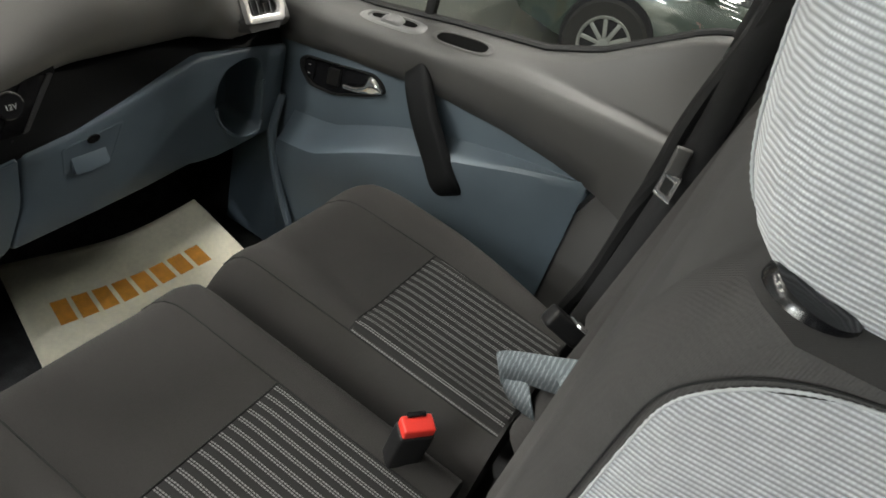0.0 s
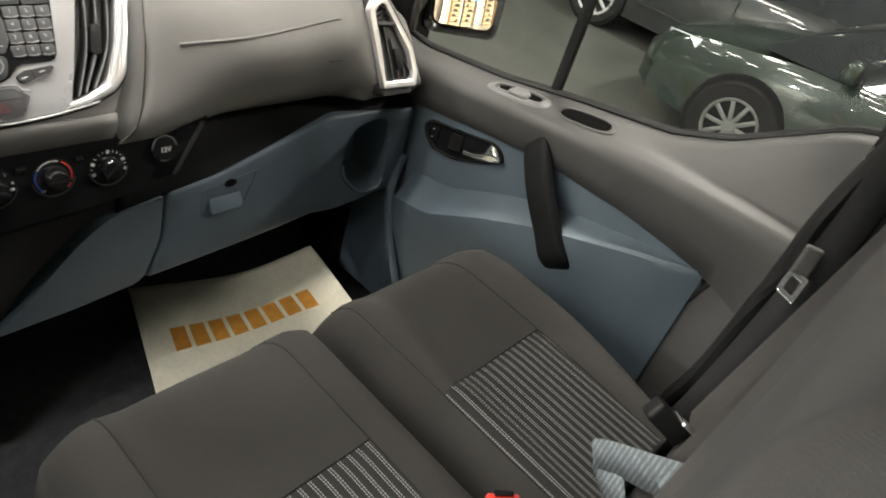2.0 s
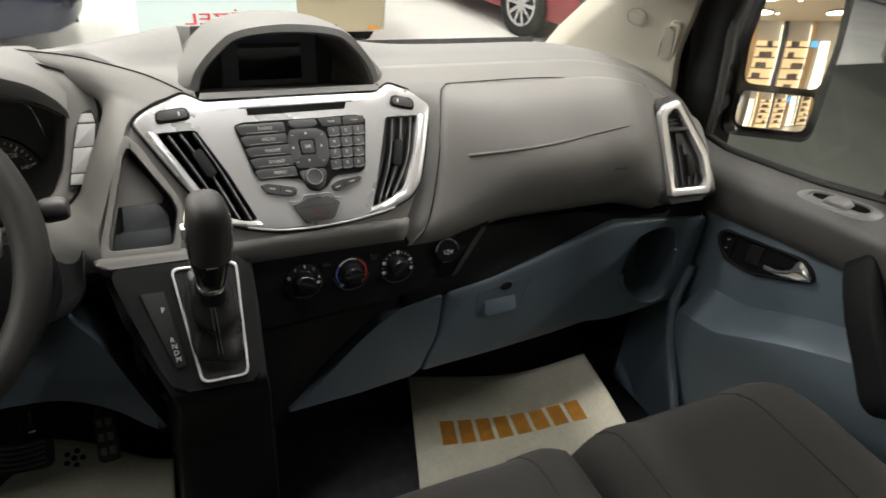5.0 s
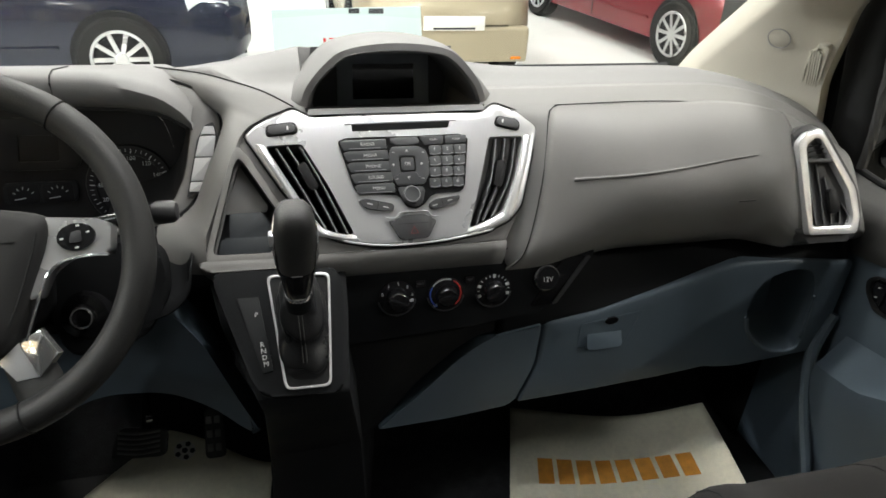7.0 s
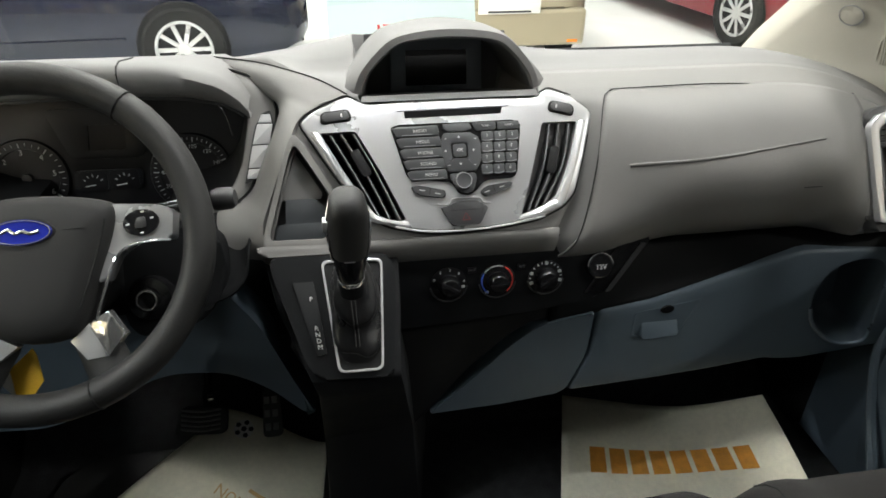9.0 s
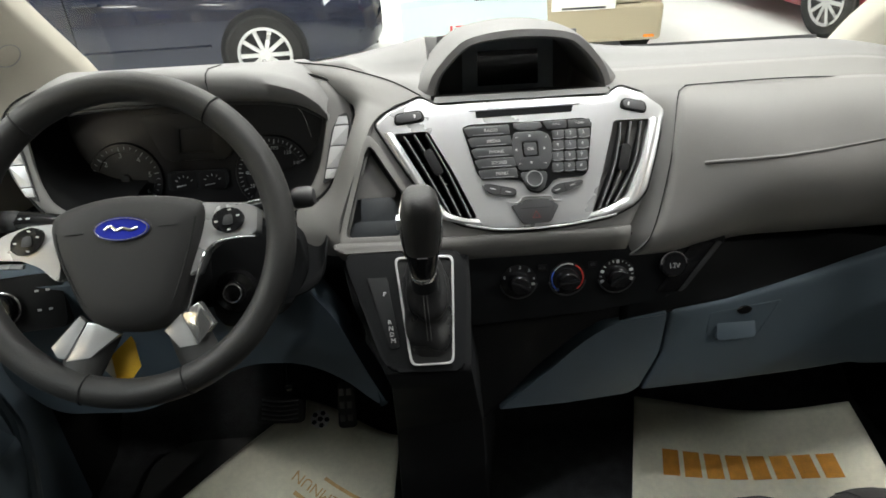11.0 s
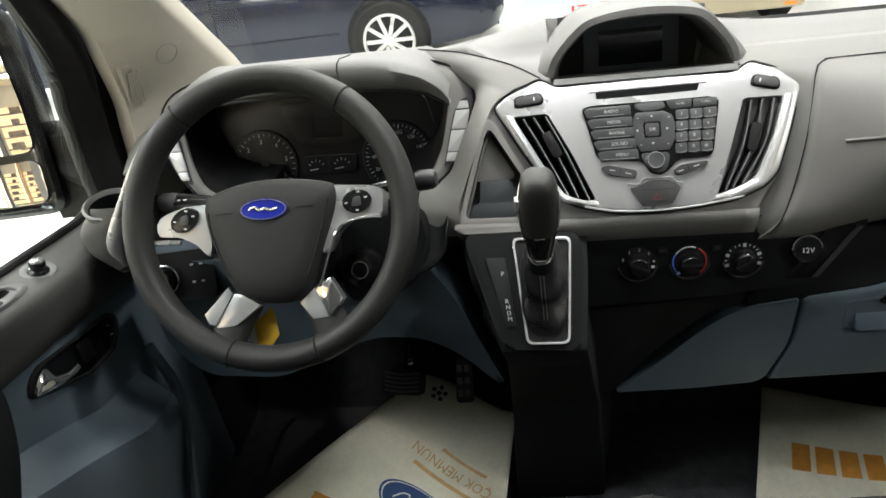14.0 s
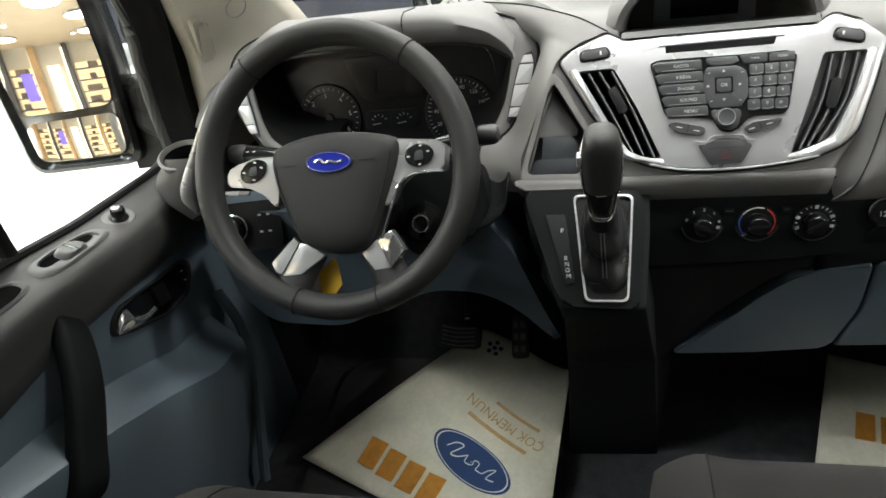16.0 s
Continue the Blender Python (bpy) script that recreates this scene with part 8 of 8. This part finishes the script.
for i in range(14):
    x = -10.4 + 1.6 * i
    part("lit_bay", box(0.55 if i % 3 == 1 else 1.15, 0.05, 2.6, pose(x, -12.82, 0.75), 0.01), WHITE_LIT if i % 3 == 1 else LIT_SHELF, shop)
    part("lit_strip", box(0.07, 0.04, 3.4, pose(x + 0.62, -12.74, 1.1), 0.01), WHITE_LIT, shop)
    part("post", box(0.22 + 0.10 * (i % 2), 0.25, 3.6, pose(x + 0.8, -12.7, 1.15), 0.02), WARM_WALL if i % 2 else DARK_WALL, shop)
    if i % 3 != 1:
        for k in range(5):
            part("shelf", box(1.15, 0.30, 0.05, pose(x, -12.64, -0.25 + 0.5 * k), 0.005), DARK_WALL, shop)
            part("goods", box(0.30 + 0.12 * ((i + k) % 4), 0.2, 0.24, pose(x - 0.25 + 0.12 * ((3 * i + k) % 5), -12.62, -0.10 + 0.5 * k), 0.02), GOODS, shop)
part("blue_sign", box(0.35, 0.06, 0.28, pose(4.9, -12.5, 1.9), 0.02), BLUE_SIGN, shop, "blue lit sign")
part("violet_sign", box(0.55, 0.06, 1.2, pose(-5.3, -12.4, 1.2), 0.02), VIOLET_SIGN, shop, "violet lit sign")
shop2 = thing("display_wall", (11.7, -6, GROUND), "dark display wall with warm lit niches", "shop front")
for i in range(6):
    part("lit_bay", box(0.05, 0.9, 1.2, pose(11.85, -11 + 2.0 * i, 1.3), 0.01), LIT_SHELF, shop2)
for i in range(6):
    for j in range(3):
        p = thing("disc_lamp", (-8.5 + 3.4 * i, -10.6 + 2.4 * j, 2.96), "large round lit ceiling lamp", "ceiling light", "large ceiling lamps")
        part("diffuser", lathe([(0, -0.05), (0.42, -0.04), (0.45, 0.0), (0.45, 0.05)], 20, Matrix.Translation(p.location)), DISC_LIT, p)
        part("band", lathe([(0.45, -0.03), (0.49, -0.03), (0.49, 0.05)], 20, Matrix.Translation(p.location)), BUTTON, p)
for lit in (WHITE_LIT, DISC_LIT, LIT_SHELF):
    lit.cycles.emission_sampling = "NONE"
PANEL.cycles.emission_sampling = "NONE"
for i in range(9):
    for j in range(10):
        p = thing("downlight", (-9.6 + 2.4 * i + 0.5 * (j % 2), -11.0 + 2.3 * j, 2.98 if j < 4 else 4.02), "small round lit ceiling downlight", "ceiling light", "showroom downlights")
        part("lens", lathe([(0, -0.01), (0.085, -0.01)], 12, Matrix.Translation(p.location)), PANEL, p)
        part("ring", lathe([(0.085, -0.012), (0.11, -0.012), (0.11, 0.02)], 12, Matrix.Translation(p.location)), BUTTON, p)

# ---- parked cars ----
TYRE = material("tyre_rubber", (0.011, 0.011, 0.011), 0.85, var=0.2, bump=0.3, spec=0.12)
ALLOY = material("alloy_silver", (0.46, 0.46, 0.47), 0.30, metal=0.6, var=0.04, bump=0.0)
CAR_GLASS = material("dark_car_glass", (0.015, 0.017, 0.018), 0.06, var=0.1, bump=0.0, coat=0.5)
LAMP_RED = material("tail_lamp_red", (0.45, 0.01, 0.01), 0.12, var=0.05, bump=0.0, coat=0.8)
LAMP_CLEAR = material("headlamp_clear", (0.55, 0.58, 0.62), 0.08, metal=0.4, var=0.1, bump=0.0, coat=0.8)
LAMP_AMBER = material("reflector_orange", (0.75, 0.22, 0.02), 0.2, bump=0.0)
UNDER = material("car_underside", (0.008, 0.008, 0.009), 0.9, bump=0.0, spec=0.08)


def car_paint(name, col, rough=0.22):
    return material(name, col, rough, metal=0.15, var=0.03, vscale=3, bump=0.0, coat=0.40, rvar=0.05, spec=0.15)


def road_wheel(parent, m, s, spokes=10, rim=1.0, alloy=None):
    """A tyre with a spoked alloy rim; m is the hub, its z axis along the axle, s the outer side."""
    w = part("wheel", lathe([(0.20, -0.10), (0.29, -0.105), (0.325, -0.08), (0.332, 0.0), (0.325, 0.08), (0.295, 0.105), (0.225 * rim, 0.096), (0.215 * rim, 0.07)], 40, m), TYRE, parent, "black tyre on a bright alloy rim")
    part("rim_dish", lathe([(0.0, 0.02), (0.20, 0.02), (0.215, 0.085)], 32, m @ Matrix.Diagonal((1, 1, s, 1))), UNDER, w)
    m = m @ Matrix.Diagonal((rim, rim, 1, 1))
    part("rim_lip", lathe([(0.196, 0.080), (0.204, 0.100), (0.220, 0.103), (0.228, 0.094)], 36, m @ Matrix.Diagonal((1, 1, s, 1))), alloy, w)
    for i in range(spokes):
        a = 2 * math.pi * i / spokes
        part("spoke", box(0.170, 0.036, 0.022, m @ pose(0.128 * math.cos(a), 0.128 * math.sin(a), s * 0.082, 0, 0, math.degrees(a)), 0.007), alloy, w)
    part("hub_cap", lathe([(0, 0.098), (0.045, 0.098), (0.055, 0.088), (0.055, 0.06)], 20, m @ Matrix.Diagonal((1, 1, s, 1))), alloy, w)
    return w


# darker copy of the alloy, for shade and reflections over one car's wheels
SHADED_ALLOY = material("shaded_alloy", (0.10, 0.105, 0.10), 0.45, metal=0.3, var=0.1, bump=0.0)


def parked_car(label, paint, m, length=4.5, width=1.80, roof_z=1.46, hatch=False, rim=1.0, alloy=None):
    """A car along local x (nose at +x), its wheels on local z=0."""
    car = thing("parked_car", m.translation, label, "car", "showroom cars")
    hl, hw = length / 2, width / 2
    belt = 0.92
    st = []
    # stations: x, half width, sill z, shoulder z, top z of the lower body
    for t, wf, zs, zt in ((0.0, 0.62, 0.38, 0.60), (0.015, 0.80, 0.30, 0.74), (0.05, 0.93, 0.22, 0.90 if hatch else 0.93), (0.14, 0.985, 0.19, 0.95), (0.30, 1.0, 0.18, 0.95), (0.50, 1.0, 0.18, 0.94), (0.66, 1.0, 0.18, 0.925), (0.76, 0.99, 0.18, 0.88), (0.88, 0.95, 0.20, 0.80), (0.955, 0.84, 0.22, 0.70), (0.985, 0.70, 0.26, 0.60), (1.0, 0.50, 0.34, 0.50)):
        x = -hl + length * t
        w = hw * wf
        st.append([m @ Vector(p) for p in ((x, -w * 0.80, zs), (x, -w * 0.96, zs + 0.04), (x, -w * 0.985, zs + 0.20), (x, -w, 0.5 * (zs + zt)), (x, -w * 0.975, zt - 0.10), (x, -w * 0.93, zt - 0.02), (x, -w * 0.70, zt + 0.03), (x, 0, zt + 0.045), (x, w * 0.70, zt + 0.03), (x, w * 0.93, zt - 0.02), (x, w * 0.975, zt - 0.10), (x, w, 0.5 * (zs + zt)), (x, w * 0.985, zs + 0.20), (x, w * 0.96, zs + 0.04), (x, w * 0.80, zs))])
    part("body", loft(st), paint, car, angle=42)
    gh = []
    back = -hl + (0.05 if hatch else 0.14) * length
    for x, w, z in ((back, 0.80, belt), (back + (0.12 if hatch else 0.45), 0.70, roof_z - 0.16), (back + (0.35 if hatch else 0.85), 0.66, roof_z - 0.03), (0.1, 0.67, roof_z), (0.45, 0.66, roof_z - 0.05), (0.95, 0.70, roof_z - 0.28), (1.35, 0.78, belt - 0.02)):
        gh.append([m @ Vector(p) for p in ((x, -hw * 0.94, belt - 0.04), (x, -hw * (0.5 * w + 0.47), (belt + z) / 2), (x, -hw * w, max(z - 0.04, belt)), (x, 0, z), (x, hw * w, max(z - 0.04, belt)), (x, hw * (0.5 * w + 0.47), (belt + z) / 2), (x, hw * 0.94, belt - 0.04))])
    part("glasshouse", loft(gh), CAR_GLASS, car, "dark tinted glasshouse")
    rf = []
    for x, w, z in ((back + (0.30 if hatch else 0.80), 0.66, roof_z - 0.02), (-0.2, 0.69, roof_z + 0.012), (0.15, 0.69, roof_z + 0.012), (0.48, 0.67, roof_z - 0.035)):
        rf.append([m @ Vector(p) for p in ((x, -hw * w, z - 0.045), (x, -hw * w * 0.85, z), (x, 0, z + 0.015), (x, hw * w * 0.85, z), (x, hw * w, z - 0.045))])
    part("roof", loft(rf, closed=False, caps=False), paint, car, solid=0.02)
    base = 2.65 * length / 4.5
    for sx in (-1, 1):
        wx = sx * base / 2 - 0.03
        for s in (-1, 1):
            hub = m @ pose(wx, s * (hw - 0.10), 0.332, 90, 0, 0)
            part("arch", lathe([(0.0, 0.0), (0.342, 0.0), (0.352, -0.012)], 30, m @ pose(wx, s * (hw + 0.003), 0.345, 90 if s < 0 else -90, 0, 0)), UNDER, car, "dark wheel arch")
            road_wheel(car, m @ pose(wx, s * (hw - 0.085), 0.332, 90 if s < 0 else -90, 0, 0), 1, rim=rim, alloy=alloy or ALLOY)
    for s in (-1, 1):
        part("headlamp", loft([[m @ Vector((hl - 0.16 - 0.30 * k, s * hw * (0.68 + 0.22 * k), 0.60 + 0.05 * k + dz)) for dz in (0.0, 0.10)] + [] for k in (0, 0.33, 0.66, 1)], closed=False, caps=False), LAMP_CLEAR, car, "clear headlamp", solid=-0.04)
        part("door_mirror", box(0.10, 0.20, 0.14, m @ pose(0.80, s * (hw + 0.06), 0.98), 0.04, 3), paint, car)
        part("side_moulding", box(length * 0.46, 0.012, 0.03, m @ pose(-0.15, s * (hw + 0.001), 0.42), 0.004), paint, car)
        for hx in (0.05, -0.85):
            part("door_handle", box(0.19, 0.03, 0.03, m @ pose(hx, s * (hw + 0.005), 0.80), 0.01), paint, car)
            part("door_gap", box(0.008, 0.006, 0.62, m @ pose(hx - 0.16, s * (hw - 0.0005), 0.56), 0), UNDER, car)
        part("tail_lamp", box(0.34 if not hatch else 0.14, 0.26, 0.24 if not hatch else 0.40, m @ pose(-hl + 0.19, s * hw * (0.82 if not hatch else 0.86), 0.80 if not hatch else 0.98, 0, 0, s * 10), 0.04, 3), LAMP_RED, car, "red tail lamp")
        part("reflector", box(0.012, 0.09, 0.024, m @ pose(-hl - 0.022, s * hw * 0.72, 0.31, 0, 0, 0), 0.004), LAMP_AMBER, car)
    part("rear_bumper", box(0.10, width * 0.86, 0.30, m @ pose(-hl + 0.03, 0, 0.42), 0.04, 3), paint, car)
    plate_ = part("number_plate", box(0.012, 0.52, 0.115, m @ pose(-hl - 0.03, 0, 0.60), 0.004), WHITE_INK, car, "white number plate")
    part("plate_bar", box(0.002, 0.36, 0.016, m @ pose(-hl - 0.038, 0, 0.56), 0), BLACK_INK, plate_)
    part("lower_grille", box(0.02, width * 0.55, 0.16, m @ pose(hl - 0.06, 0, 0.34), 0.02), UNDER, car)
    return car


parked_car("glossy dark blue saloon parked across the showroom", car_paint("midnight_blue_paint", (0.004, 0.007, 0.020)), pose(-2.66, 5.36, GROUND, 0, 0, 3), 4.6, rim=0.98)
parked_car("beige hatchback with its tail towards the van", car_paint("beige_metallic_paint", (0.36, 0.31, 0.22), 0.3), pose(1.30, 6.60, GROUND, 0, 0, 90), 4.1, 1.56, 1.60, hatch=True)
parked_car("dark red saloon parked at an angle", car_paint("dark_red_paint", (0.17, 0.022, 0.028)), pose(4.45, 6.75, GROUND, 0, 0, -80), 4.6)
parked_car("grey green saloon parked beside the van", car_paint("grey_green_paint", (0.018, 0.025, 0.021), 0.25), pose(5.48, -1.26, GROUND, 0, 0, 90), 4.5, rim=0.9, alloy=SHADED_ALLOY)

parked_car("dark grey saloon parked beyond the grey green one", car_paint("graphite_paint", (0.020, 0.022, 0.022), 0.25), pose(7.45, 1.05, GROUND, 0, 0, 90), 4.5)

# ---- door mirrors ----


def door_mirror(s):
    """A two-part outside mirror, turned towards the driver."""
    t = thing("door_mirror", (s * 0.95, -0.06, 0.62), "black outside mirror with a small wide-angle glass below", "door mirror", "door mirrors")
    c = Vector((s * 1.055, -0.055, 0.80))
    nrm = Vector((-s * (0.43 if s < 0 else 0.62), -1.67, 0.33 if s < 0 else 0.30)).normalized()
    x = Vector((0, 0, 1)).cross(nrm).normalized()
    y = nrm.cross(x)
    m = Matrix((x, y, nrm)).transposed().to_4x4()
    m.translation = c

    def outline(k, z):
        pts = [(-0.088 - k, -0.155 - k), (0.088 + k, -0.165 - k), (0.098 + k, 0.02), (0.092 + k, 0.155 + k), (-0.075 - k, 0.150 + k), (-0.098 - k, 0.02)]
        return [p.to_3d() + Vector((0, 0, z)) for p in round_poly(pts, 0.03, 5)]

    part("housing", loft([[m @ p for p in outline(k, z)] for k, z in ((-0.004, -0.002), (0.006, 0.008), (0.014, 0.0), (0.016, -0.03), (0.004, -0.08), (-0.03, -0.11))]), GLOSS_BLACK, t, "gloss black housing")
    main = [(-0.082, -0.062), (0.086, -0.066), (0.092, 0.02), (0.085, 0.148), (-0.070, 0.142), (-0.090, 0.02)]
    small = [(-0.080, -0.148), (0.080, -0.156), (0.086, -0.080), (-0.084, -0.076)]

    def convex(pts, radius, corner):
        """A domed glass inside the outline, its middle a little proud."""
        cy = sum(p[1] for p in pts) / len(pts)
        return holed(round_poly(pts, corner, 5), [], 0.003, m @ pose(0, 0, 0.0085), 0.0, lambda x, y: -(x * x + (y - cy) ** 2) / (2 * radius), 0.010)

    part("mirror_glass", convex(main, 1.5, 0.022), MIRROR, t, "convex mirror glass", angle=60)
    part("wide_glass", convex(small, 0.6, 0.02), MIRROR, t, "wide-angle mirror glass", angle=60)
    part("arm", sweep(spline([(s * 0.87, -0.02, 0.66), (s * 0.92, -0.01, 0.68), (s * 0.98, 0.0, 0.72)], 4), 0.035, 12, flat=0.7), BLACK, t)
    part("arm_cover", loft([[(s * x0, y0 + 0.06, z), (s * x0, y0, z), (s * x1, y1, z), (s * x1, y1 + 0.06, z)] for z, x0, y0, x1, y1 in ((0.600, 0.885, -0.030, 0.985, -0.040), (0.700, 0.885, -0.026, 0.985, -0.036), (0.752, 0.890, -0.020, 0.980, -0.030), (0.758, 0.895, -0.012, 0.975, -0.022))]), BLACK, t, "black mirror arm cover")


door_mirror(1)
door_mirror(-1)
